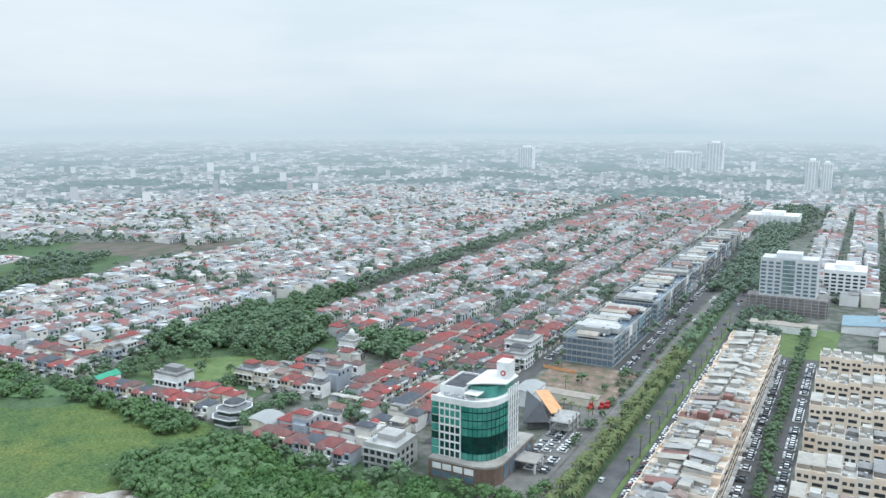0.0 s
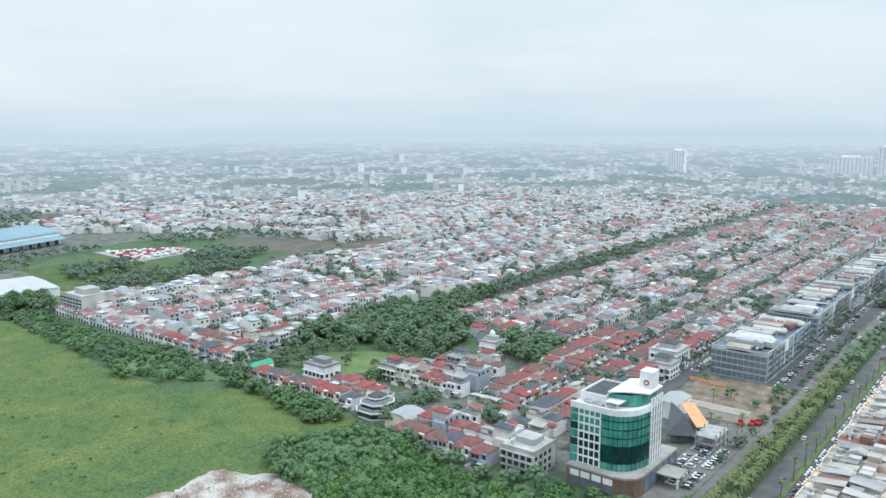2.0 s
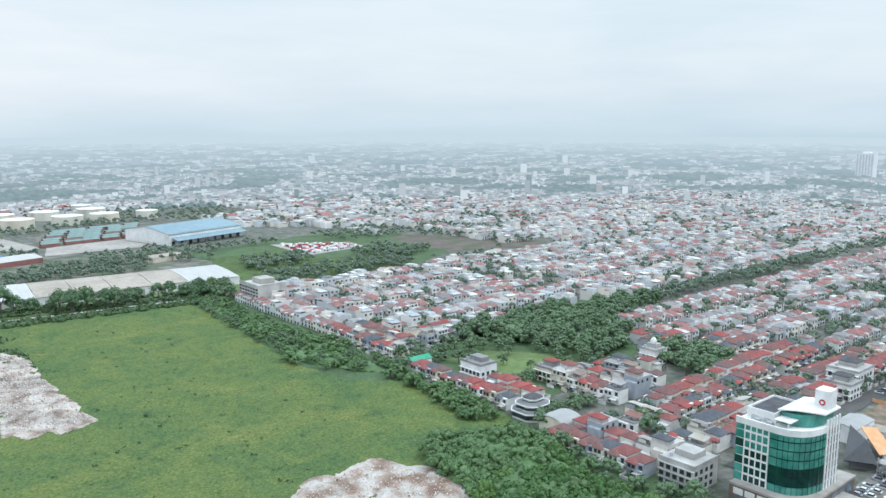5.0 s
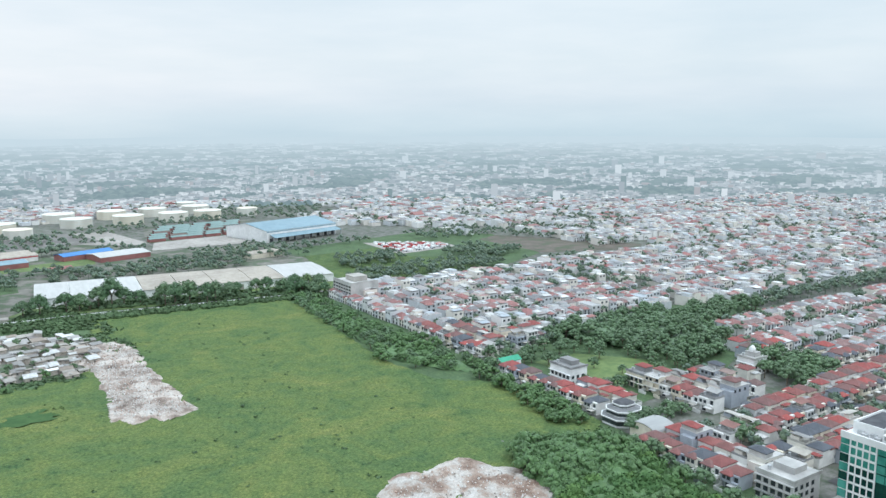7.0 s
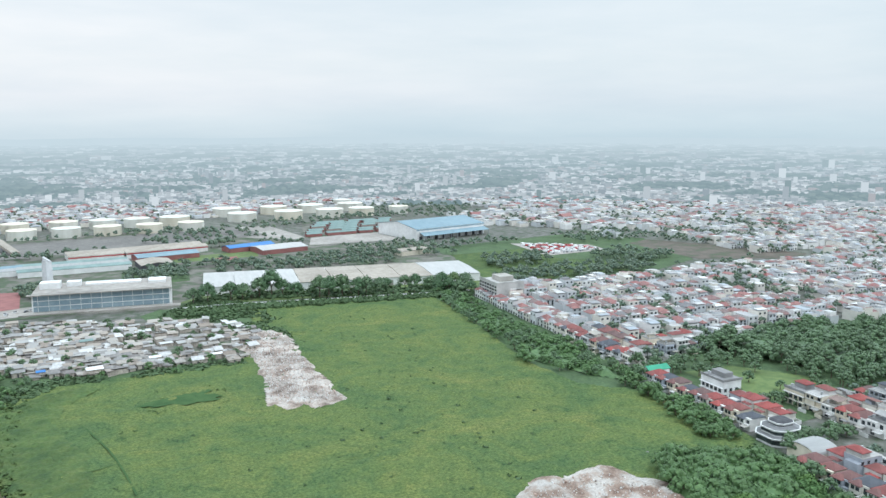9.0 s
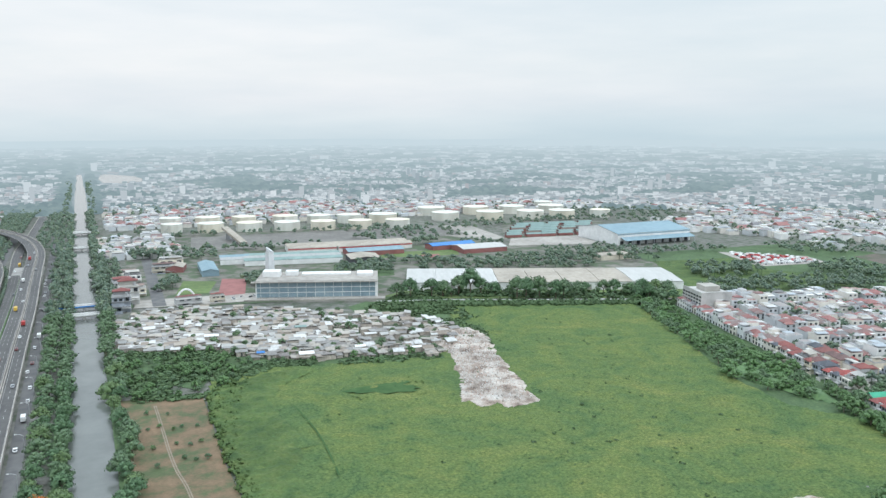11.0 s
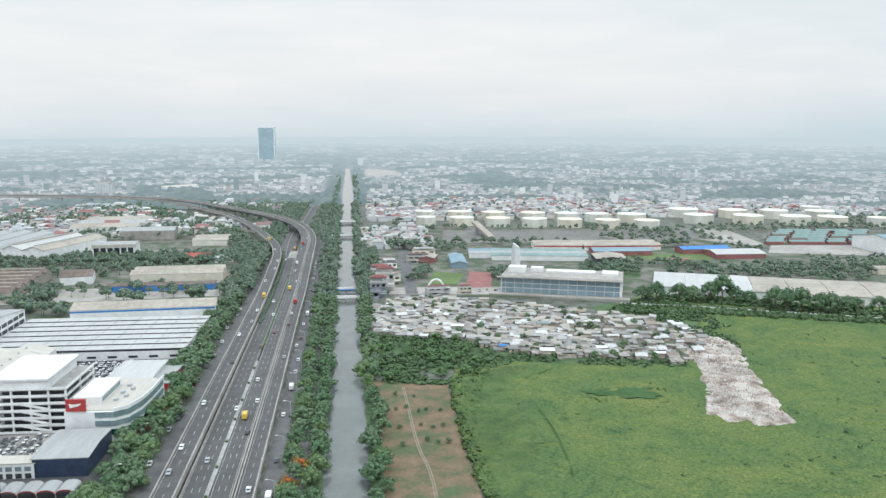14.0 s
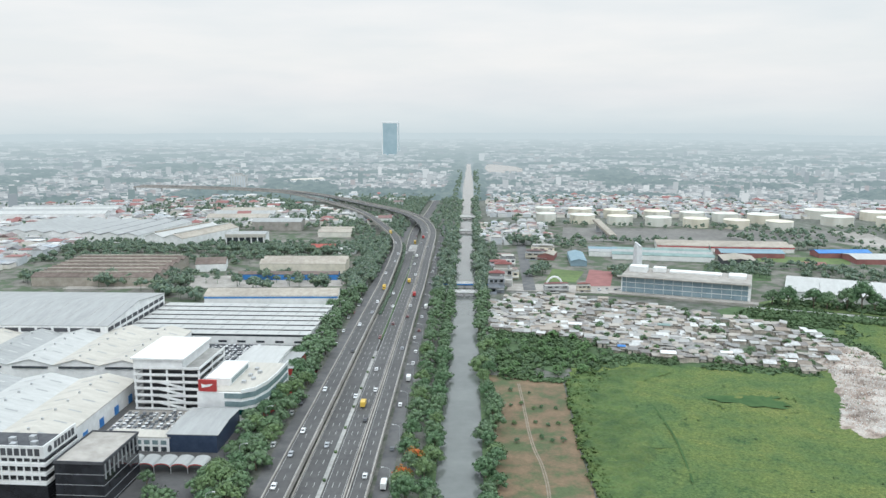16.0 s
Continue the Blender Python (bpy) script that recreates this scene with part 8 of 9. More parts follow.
def sawtooth(label, at, L, W, h, bays, rise):
    """A factory whose roof climbs gently bay by bay, each with a dark glazed step on the near side."""
    t = thing("factory", label, "factory", at=at)
    a = Acc()
    a.box(-L / 2, -W / 2, -0.2, L / 2, W / 2, h)
    part("wall", a, M_WHITE, t)
    bw = W / bays
    for b in range(bays):
        y0 = -W / 2 + b * bw
        y1 = y0 + bw
        a = Acc()
        a.add([(-L / 2 - 0.8, y0 - 0.5, h + rise), (L / 2 + 0.8, y0 - 0.5, h + rise), (L / 2 + 0.8, y1 - 0.2, h + 0.3), (-L / 2 - 0.8, y1 - 0.2, h + 0.3), (-L / 2 - 0.8, y0 - 0.5, h + rise - 0.25), (L / 2 + 0.8, y0 - 0.5, h + rise - 0.25), (L / 2 + 0.8, y1 - 0.2, h + 0.05), (-L / 2 - 0.8, y1 - 0.2, h + 0.05)],
              [(0, 1, 2, 3), (7, 6, 5, 4), (0, 4, 5, 1), (1, 5, 6, 2), (2, 6, 7, 3), (3, 7, 4, 0)])
        rf = part("roof", a, M_SHED_WHITE, t)
        a = Acc()
        a.box(-L / 2 + 0.4, y0 - 0.1, h - 0.4, L / 2 - 0.4, y0 + 0.1, h + rise - 0.25)
        part("glazing", a, M_GLASS_DARK, t)
        for k in range(9):
            x = -L / 2 + (k + 0.5) * L / 9
            a = Acc()
            a.add([(x, y0 + 1.5, h + rise - 0.13 * rise + 0.06), (x + 1.1, y0 + 1.5, h + rise - 0.13 * rise + 0.06), (x + 1.1, y1 - 3, h + 0.3 + 0.21 * rise), (x, y1 - 3, h + 0.3 + 0.21 * rise)], [(0, 1, 2, 3)])
            part("skylight", a, M_SHED_GREY, rf)
    for k in range(10):
        a = Acc()
        x = -L / 2 + (k + 0.5) * L / 10
        a.box(x - 2.6, -W / 2 - 0.12, 1.6, x + 2.6, -W / 2 + 0.02, 2.9)
        part("window", a, M_GLASS_DARK, t)
    return t


sawtooth("low factory with white saw-tooth roofs and dark glazed steps", pose(-157, 520, 0, 0, 0, -1), 118, 84, 6, 7, 1.15)
hall("factory", "long shed with a weathered tan roof", "factory", pose(-147, 592, 0, 0, 0, 3), 98, 28, 8, 3.0, M_WHITE, [M_SHED_TAN], band=M_BLUE)
big = hall("car_park_hall", "large multi-level hall with a grey sheet roof", "hall", pose(-292, 512, 0, 0, 0, 0), 148, 92, 14, 5, M_WHITE, [M_SHED_GREY], bays=1, rib=12)
# dark panels on the wall stand in for the shade of open levels
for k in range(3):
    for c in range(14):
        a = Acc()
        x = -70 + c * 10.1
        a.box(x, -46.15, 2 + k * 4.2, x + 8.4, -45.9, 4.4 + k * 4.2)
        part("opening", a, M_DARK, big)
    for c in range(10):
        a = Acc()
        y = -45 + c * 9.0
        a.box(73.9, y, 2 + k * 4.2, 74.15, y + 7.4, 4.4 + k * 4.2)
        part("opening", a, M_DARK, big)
hall("warehouse", "row of warehouses with pale gabled roofs", "warehouse", pose(-245, 440, 0, 0, 0, 90), 70, 150, 9, 3.2, M_WHITE, [M_SHED_CREAM, M_SHED_CREAM, M_SHED_WHITE, M_SHED_GREY, M_SHED_CREAM, M_SHED_WHITE], bays=6, group="gabled warehouses", turbines=True)
hall("warehouse", "pale gabled warehouses with blue doors along one side", "warehouse", pose(-209, 343, 0, 0, 0, 90), 78, 86, 9, 3.2, M_WHITE, [M_SHED_CREAM, M_SHED_WHITE, M_SHED_GREY], bays=3, doors=5, door_mat=M_BLUE, group="gabled warehouses", turbines=True)
hall("factory", "rusty brown factory with stepped roofs", "factory", pose(-312, 690, 0, 0, 0, 2), 100, 96, 8, 2.4, M_SHED_TAN, [M_SHED_RUST], bays=6, vents=1)
hall("factory", "long shed with a grey-brown roof", "factory", pose(-149, 719, 0, 0, 0, 2), 76, 32, 9, 3.0, M_WALL, [M_SHED_TAN], bays=2)
hall("shed", "low rust-coloured open shed", "shed", pose(-156, 682, 0, 0, 0, 2), 86, 15, 5, 1.2, M_BLUE, [M_SHED_RUST])
hall("factory", "broad white factory with grey roofs", "factory", pose(-445, 938, 0, 0, 0, 81), 120, 185, 9, 3, M_WHITE, [M_SHED_GREY], bays=8, valley=True)
hall("factory", "white factory block with a tan roof", "factory", pose(-304, 872, 0, 0, 0, 70), 96, 50, 13, 4, M_WHITE, [M_SHED_TAN, M_SHED_WHITE], bays=2, vents=1)
columned = hall("factory", "tall white columned hall with dark glazing between the columns", "building", pose(-240, 858, 0, 0, 0, 4), 42, 24, 14, 1, M_WHITE, [M_SHED_GREY])
for k in range(6):
    a = Acc()
    a.box(-19.6 + 6.6 * k, -12.15, 0, -14.2 + 6.6 * k, -11.95, 10.8)
    part("window", a, M_GLASS_DARK, columned)
for k in range(7):
    a = Acc()
    a.box(-21.0 + 6.6 * k, -13.0, 0, -19.8 + 6.6 * k, -11.9, 11.2)
    part("column", a, M_WHITE, columned)
a = Acc()
a.box(-21.4, -13.3, 11.2, 21.4, -11.9, 14.6)
part("cornice", a, M_SHED_CREAM, columned)
hall("factory", "plain grey sheet-roofed warehouse", "warehouse", pose(-236, 985, 0, 0, 0, 2), 60, 28, 11, 3, M_PAVING, [M_SHED_GREY])
hall("factory", "wide warehouse with grey roofs", "warehouse", pose(-305, 1088, 0, 0, 0, 2), 80, 110, 8, 3, M_WHITE, [M_SHED_TAN, M_SHED_GREY], bays=3)
hall("factory", "pale warehouse with low gables", "warehouse", pose(-560, 1080, 0, 0, 0, 6), 150, 90, 11, 3, M_WHITE, [M_SHED_WHITE, M_SHED_GREY], bays=4)
hall("house_block", "white house with a brown hipped roof", "building", pose(-236, 722, 0, 0, 0, 12), 26, 26, 7, 4, M_WHITE, [M_SHED_RUST])
hall("shed", "low shed with tan roof", "shed", pose(-157, 942, 0, 0, 0, 2), 38, 46, 6, 2, M_WALL, [M_SHED_TAN], bays=2)
hall("shed", "small shed with a bright white roof", "shed", pose(-125, 818, 0, 0, 0, 3), 18, 22, 5, 1, M_WHITE, [M_SHED_WHITE])
hall("shed", "small building with a red hipped roof", "building", pose(-151, 822, 0, 0, 0, 2), 24, 20, 5, 3, M_WALL, [M_TILE_RED])
slab_tower("apartment_tower", "white apartment block beyond the factories", *UV(-440, 1529), 14, 30, 27, 7, 6, M_FLAT, M_PALE_GLASS, turn=100)
hall("market_hall", "long pale hall with a cream roof far off", "hall", pose(-340, 1672, 0, 0, 0, 38), 74, 24, 8, 2, M_WHITE, [M_SHED_CREAM])
sheet("works_ground", [(-430, 470), (-92, 480), (-92, 1000), (-430, 1000)], M_WORKS, 0.1, "worn paved ground of the factories", "ground")
sheet("yard", [(-330, 630), (-105, 650), (-105, 690), (-330, 690)], M_PAVING, 0.2, "dusty yard behind the factory", "yard")
sheet("yard", [(-260, 225), (-92, 225), (-92, 500), (-170, 500)], M_ASPHALT, 0.2, "asphalt yards of the car showrooms", "yard")
for poly, g in (([(-250, 645), (-105, 645), (-105, 690), (-250, 690)], 14), ([(-420, 800), (-110, 800), (-110, 860), (-420, 860)], 8), ([(-300, 650), (-235, 640), (-235, 700), (-300, 700)], 10), ([(-330, 960), (-110, 980), (-110, 1330), (-330, 1330)], 10), ([(-500, 1130), (-330, 1110), (-330, 1330), (-500, 1280)], 9.5), ([(-330, 1160), (-70, 1120), (-70, 1335), (-330, 1335)], 11), ([(-420, 740), (-200, 735), (-200, 800), (-420, 800)], 13), ([(-230, 770), (-110, 745), (-110, 800), (-230, 840)], 12),
                ([(-106, 640), (-90, 640), (-90, 1000), (-106, 1000)], 8), ([(-40, 900), (-40, 1330), (-24, 1330), (-24, 900)], 9)):
    for x, y in scatter(poly, g, r):
        if not any(abs(x - p[0]) < 14 and abs(y - p[1]) < 40 for p in RAMP + RIGHT):
            wood_tree(x, y, r.uniform(6, 10), r.uniform(3.5, 5.5), "near" if y < 850 else "far", r.randrange(9999))

for x, y in ((-117.2, 276.3), (-110.1, 272.2), (-101.5, 278.4), (-99.4, 284.6), (-121.6, 283.8), (-91.5, 277.3)):
    plant(TREES, x, y, r, 0.6, 0.85)
for x, y in ((-367.6, 656.4), (-309.5, 666.6), (-290.1, 644.1), (-306.7, 643.5), (-213.2, 598.4), (-238.8, 646.2), (-254.5, 623.8), (-236.2, 610.7), (-168.6, 634.3), (-122.5, 643.4)):
    for k in range(5):
        wood_tree(x + r.uniform(-9, 9), y + r.uniform(-7, 7), r.uniform(9, 13), r.uniform(5, 7), "near", r.randrange(9999))
sheet("yard", [(-162, 326), (-126, 326), (-126, 364), (-162, 364)], M_PAVING, 0.22, "pale concrete yard packed with new cars", "yard")

# ---- car showrooms ----


def garage():
    t = thing("parking_garage", "white multi-storey car park with open decks and a ramp", "car park", at=pose(-143, 383, 0, 0, 0, -2))
    L, W = 32, 36
    for k in range(7):
        a = Acc()
        a.box(-L / 2, -W / 2, 3.4 * k - 0.1, L / 2, W / 2, 3.4 * k + 0.35)
        part("deck", a, M_CONCRETE, t)
        a = Acc()
        a.box(-L / 2 - 0.15, -W / 2 - 0.2, 3.4 * k + 0.3, L / 2 + 0.15, -W / 2 + 0.1, 3.4 * k + 1.5)
        a.box(L / 2 - 0.1, -W / 2 + 0.1, 3.4 * k + 0.3, L / 2 + 0.2, W / 2, 3.4 * k + 1.5)
        part("parapet", a, M_WHITE, t)
    for x in (-15.6, -8, 0, 8, 15.6):
        for y in (-17.6, 0, 17.6):
            a = Acc()
            a.box(x - 0.4, y - 0.4, 0, x + 0.4, y + 0.4, 20.6)
            part("column", a, M_WHITE, t)
    for k in range(4):
        a = Acc()
        a.add([(-4, -W / 2 - 0.5, 3.4 * k + 3.6), (8, -W / 2 - 0.5, 3.4 * k + 1.0), (8, -W / 2 - 0.2, 3.4 * k + 1.0), (-4, -W / 2 - 0.2, 3.4 * k + 3.6), (-4, -W / 2 - 0.5, 3.4 * k + 4.7), (8, -W / 2 - 0.5, 3.4 * k + 2.1), (8, -W / 2 - 0.2, 3.4 * k + 2.1), (-4, -W / 2 - 0.2, 3.4 * k + 4.7)],
              [(0, 1, 5, 4), (1, 2, 6, 5), (2, 3, 7, 6), (3, 0, 4, 7), (4, 5, 6, 7), (3, 2, 1, 0)])
        part("ramp", a, M_WHITE, t)
    a = Acc()
    a.box(-L / 2, -W / 2, 20.5, 8, W / 2, 25.4)
    part("top_storey", a, M_WHITE, t)
    a = Acc()
    a.box(-L / 2 - 1, -W / 2 - 1, 25.4, 9, W / 2 + 1, 26.2)
    part("roof", a, M_WHITE, t, "bright white flat roof")
    # added dark box, no real core: it stands for shade inside the decks
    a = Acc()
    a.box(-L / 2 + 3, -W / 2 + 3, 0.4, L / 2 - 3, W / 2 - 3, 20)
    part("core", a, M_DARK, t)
    return t


garage()


def showroom():
    t = thing("car_showroom", "white car showroom with a curved glass front and red sign", "showroom", at=pose(-109, 374, 0, 0, 0, -3))
    front = [(-15, -22), (6, -22), (11, -18), (14, -8), (15, 6), (15, 24), (-15, 24)]
    a = Acc()
    a.prism(front, -0.2, 14)
    part("wall", a, M_WHITE, t)
    for k in range(3):
        a = Acc()
        a.prism([(-2, -22.25), (6.1, -22.25), (11.25, -18.15), (14.25, -8.1), (15.25, 6), (15.25, 22), (10, 22), (10, -8), (4, -18), (-2, -18)], 3.6 + 3.9 * k, 6.0 + 3.9 * k)
        part("window_band", a, M_SHOW_GLASS if k else M_GREEN_DARK, t)
    a = Acc()
    a.prism([(x * 0.93, y * 0.95) for x, y in front], 14, 14.5)
    part("roof", a, M_SHED_CREAM, t)
    a = Acc()
    for (x0, y0), (x1, y1) in zip(front[1:5], front[2:6]):
        a.beam([(x0, y0, 14.0), (x1, y1, 14.0)], -0.25, 0.25, 1.6)
    part("parapet", a, M_WHITE, t)
    a = Acc()
    a.box(-14, -14, 14.5, -2, 14, 18.0)
    part("upper_storey", a, M_WHITE, t)
    a = Acc()
    a.box(-1.98, -12, 15.2, -1.9, 12, 17.2)
    part("window_band", a, M_SHOW_GLASS, t)
    for k in range(5):
        a = Acc()
        a.box(2 + (k % 2) * 3, -10 + 5 * k, 14.5, 3.8 + (k % 2) * 3, -8 + 5 * k, 15.7)
        part("air_unit", a, M_STEEL, t)
    a = Acc()
    a.box(-14, -22.6, 14.5, -5.5, -21.6, 20)
    part("sign_panel", a, M_RED, t, "red sign board with a white mark")
    a = Acc()
    a.add([(-12.2, -22.7, 16.2), (-8.4, -22.7, 17.0), (-7.0, -22.7, 18.3), (-10.5, -22.7, 17.8), (-12.6, -22.7, 18.1)], [(0, 1, 2, 3, 4)])
    part("sign_mark", a, M_WHITE, t)
    a = Acc()
    a.add([(14.6, -18, 1), (20, 10, 1), (20, 10, 4), (14.6, -18, 4), (15.2, -18, 1), (20.6, 10, 1), (20.6, 10, 4), (15.2, -18, 4)], [(0, 1, 2, 3), (4, 5, 6, 7), (3, 2, 6, 7), (0, 3, 7, 4), (1, 2, 6, 5)])
    part("stripe_wall", a, M_RED, t, "white and red sloping wall")
    return t


showroom()
hall("service_hall", "service hall with a white roof and skylights", "hall", pose(-112, 424, 0, 0, 0, -2), 22, 36, 10, 0.8, M_WHITE, [M_SHED_WHITE])
hall("service_hall", "small hall with a grey roof and red edge", "hall", pose(-97, 424, 0, 0, 0, -2), 9, 34, 8, 0.6, M_RED, [M_SHED_GREY])
hall("service_hall", "dark blue service hall with a pale roof", "hall", pose(-115, 332, 0, 0, 0, -1), 21, 31, 8, 1.0, M_NAVY, [M_SHED_GREY])
hall("service_hall", "low white building with small windows", "hall", pose(-138, 321, 0, 0, 0, -2), 26, 8, 6.5, 0.5, M_WHITE, [M_SHED_CREAM])
low = bpy.context.scene.objects["service_hall.003"]
windows(low, [-11 + 3.6 * k for k in range(7)], 3.6, 5.4, -4.0, 2.4, M_SHOW_GLASS)
windows(low, [-11 + 3.6 * k for k in range(7)], 0.6, 2.6, -4.0, 2.4, M_GLASS_DARK)
t = thing("canopy", "row of grey barrel-vaulted canopies with red rims", "canopy", at=pose(-127, 300, 0, 0, 0, -1))
for k in range(7):
    x0 = -24 + k * 6.8
    a = Acc()
    vs = []
    for i in range(7):
        th = 3.14159 * i / 6
        vs += [(x0 + 3.4 - 3.3 * math.cos(th), -4, 3.2 + 1.5 * math.sin(th)), (x0 + 3.4 - 3.3 * math.cos(th), 5, 3.2 + 1.5 * math.sin(th))]
    a.add(vs + [(x, y, z - 0.15) for x, y, z in vs], [(2 * i, 2 * i + 2, 2 * i + 3, 2 * i + 1) for i in range(6)] + [(14 + 2 * i, 15 + 2 * i, 17 + 2 * i, 16 + 2 * i) for i in range(6)])
    v = part("vault", a, M_SHED_GREY, t)
    a = Acc()
    for i in range(6):
        p, q = vs[2 * i], vs[2 * i + 2]
        a.add([(p[0], -4.1, p[2] - 0.35), (q[0], -4.1, q[2] - 0.35), (q[0], -4.1, q[2] + 0.08), (p[0], -4.1, p[2] + 0.08)], [(0, 1, 2, 3)])
    part("rim", a, M_RED, v)
    a = Acc()
    a.box(x0 - 0.12, -3.8, 0, x0 + 0.12, -3.5, 3.3)
    part("post", a, M_STEEL, t)


def dark_showroom():
    t = thing("office_building", "black glass office with a pale roof and a sign screen", "office building", at=pose(-138, 280.5, 0, 0, 0, -2))
    a = Acc()
    a.box(-9, -14, -0.2, 9, 14, 17.4)
    part("glass_block", a, M_BLACK_GLASS, t)
    a = Acc()
    a.box(-9.3, -14.3, 17.4, 9.3, 14.3, 17.8)
    for q in ((-9.3, -14.3, 9.3, -13.9), (-9.3, 13.9, 9.3, 14.3), (-9.3, -13.9, -8.9, 13.9), (8.9, -13.9, 9.3, 13.9)):
        a.box(q[0], q[1], 17.8, q[2], q[3], 18.5)
    part("parapet", a, M_DARK, t)
    a = Acc()
    a.box(-8.9, -13.9, 17.8, 8.9, 13.9, 17.95)
    part("roof", a, M_PAVING, t)
    for k in range(9):
        a = Acc()
        a.box(9.0, -13 + 3.2 * k, 11.5, 9.4, -12.6 + 3.2 * k, 17.4)
        part("fin", a, M_STEEL, t)
    for k in range(4):
        a = Acc()
        a.box(-9.04, -14.06, 1.4 + 4.0 * k, 9.06, 14.0, 1.6 + 4.0 * k)
        part("mullion", a, M_STEEL, t)
    a = Acc()
    a.box(-46, -14, -0.2, -12, 8, 18.5)
    part("glass_block", a, M_BLACK_GLASS, t)
    for z in (9.5, 13.0, 16.5):
        a = Acc()
        a.box(-47, -15.4, z, -11.5, 8, z + 1.2)
        part("balcony", a, M_WHITE, t)
        a = Acc()
        for k in range(12):
            a.box(-45 + k * 2.8, -15.3, z + 1.2, -44.6 + k * 2.8, -14.9, z + 3.5)
        part("balcony_post", a, M_WHITE, t)
    a = Acc()
    a.box(-46, -14, 18.5, -12, 8, 19.2)
    part("roof", a, M_DARK, t)
    for x0, x1, y0, y1 in ((-46, -12.2, -15.4, -15.0), (-12.1, -11.7, -15.4, 7)):
        a = Acc()
        a.box(x0, y0, 19.6, x1, y1, 24.2)
        part("sign_screen", a, M_WHITE, t, "white screen with a round mark and dark bars")
    for k in range(6):
        a = Acc()
        a.box(-27.5 + k * 2.5, -15.55, 20.6, -25.7 + k * 2.5, -15.38, 23.2)
        part("sign_bar", a, M_DARK, t)
        a = Acc()
        a.box(-11.72, -8.5 + k * 2.4, 20.6, -11.54, -6.8 + k * 2.4, 23.2)
        part("sign_bar", a, M_DARK, t)
    for m in (pose(-30, -15.35, 21.8, 90, 0, 0), pose(-11.75, -11.5, 21.8, 0, 90, 0)):
        a = Acc()
        a.cyl(0, 0, 0, 0.22, 1.25, 20, 0, m)
        part("sign_mark", a, M_DARK, t)
    for k in range(9):
        a = Acc()
        a.box(-44 + k * 3.4, -10 + (k * 7) % 12, 19.2, -41.8 + k * 3.4, -8 + (k * 7) % 12, 20.8)
        part("roof_plant", a, M_STEEL, t)
    return t


dark_showroom()

# ---- vehicles ----


def car(label="car seen among the traffic"):
    t = thing("car", label, "car", "cars")
    a = Acc()
    prof = [(-2.15, 0.35), (2.15, 0.35), (2.2, 0.75), (1.2, 0.95), (0.55, 1.5), (-1.3, 1.52), (-2.0, 1.0), (-2.2, 0.8)]
    vs = [(x, -0.85, z) for x, z in prof] + [(x, 0.85, z) for x, z in prof]
    n = len(prof)
    a.add(vs, [tuple(range(n - 1, -1, -1)), tuple(range(n, 2 * n))] + [(i, (i + 1) % n, n + (i + 1) % n, n + i) for i in range(n)])
    part("body", a, M_CAR, t)
    a = Acc()
    a.add([(1.16, -0.72, 0.99), (1.16, 0.72, 0.99), (0.6, 0.68, 1.49), (0.6, -0.68, 1.49)], [(0, 1, 2, 3)])
    a.add([(-1.36, -0.68, 1.5), (-1.36, 0.68, 1.5), (-1.96, 0.72, 1.04), (-1.96, -0.72, 1.04)], [(0, 1, 2, 3)])
    for s in (-1, 1):
        a.add([(0.95, 0.862 * s, 1.0), (0.5, 0.862 * s, 1.4), (-1.25, 0.862 * s, 1.42), (-1.7, 0.862 * s, 1.02)], [(0, 1, 2, 3)])
    part("window", a, M_GLASS_DARK, t)
    for x in (-1.35, 1.35):
        for y in (-0.86, 0.68):
            a = Acc()
            a.cyl(0, 0, 0, 0.18, 0.33, 10, 0, pose(x, y + 0.18, 0.33, 90, 0, 0))
            part("wheel", a, M_RUBBER, t)
    return t


def far_car():
    """The same car without what cannot be made out far off."""
    t = thing("car", "car driving far along the road", "car", "cars")
    for ch in CAR.children:
        if not ch.name.startswith("wheel"):
            o = new(ch.name.split(".")[0], ch.data)
            o.parent = t
    return t


def truck(mat, label, box_mat):
    t = thing("truck", label, "truck", "trucks")
    a = Acc()
    a.box(1.7, -1.0, 0.5, 3.4, 1.0, 2.4)
    part("cab", a, mat, t)
    a = Acc()
    a.box(-3.4, -1.1, 0.9, 1.5, 1.1, 3.1)
    part("box", a, box_mat, t)
    a = Acc()
    a.box(3.38, -0.85, 1.5, 3.45, 0.85, 2.2)
    part("windscreen", a, M_GLASS_DARK, t)
    for x in (-2.4, 2.4):
        for y in (-0.9, 0.6):
            a = Acc()
            a.cyl(0, 0, 0, 0.3, 0.48, 10, 0, pose(x, y + 0.3, 0.48, 90, 0, 0))
            part("wheel", a, M_RUBBER, t)
    return t


CAR = car("car driving on the road")
FAR_CAR = far_car()
TRUCKS = [truck(M_YELLOW, "yellow truck on the freeway", M_YELLOW), truck(M_WHITE, "white box truck on the road", M_WHITE), truck(M_RED, "red truck on the freeway", M_RED)]


def on_road(pts, y, off):
    for p, q in zip(pts, pts[1:]):
        if p[1] <= y <= q[1]:
            f = (y - p[1]) / (q[1] - p[1])
            d = math.degrees(math.atan2(q[1] - p[1], q[0] - p[0]))
            s, c = math.sin(radians(d)), math.cos(radians(d))
            return (p[0] + f * (q[0] - p[0]) + s * off, p[1] + f * (q[1] - p[1]) - c * off, p[2] + f * (q[2] - p[2]) + 0.02, d)


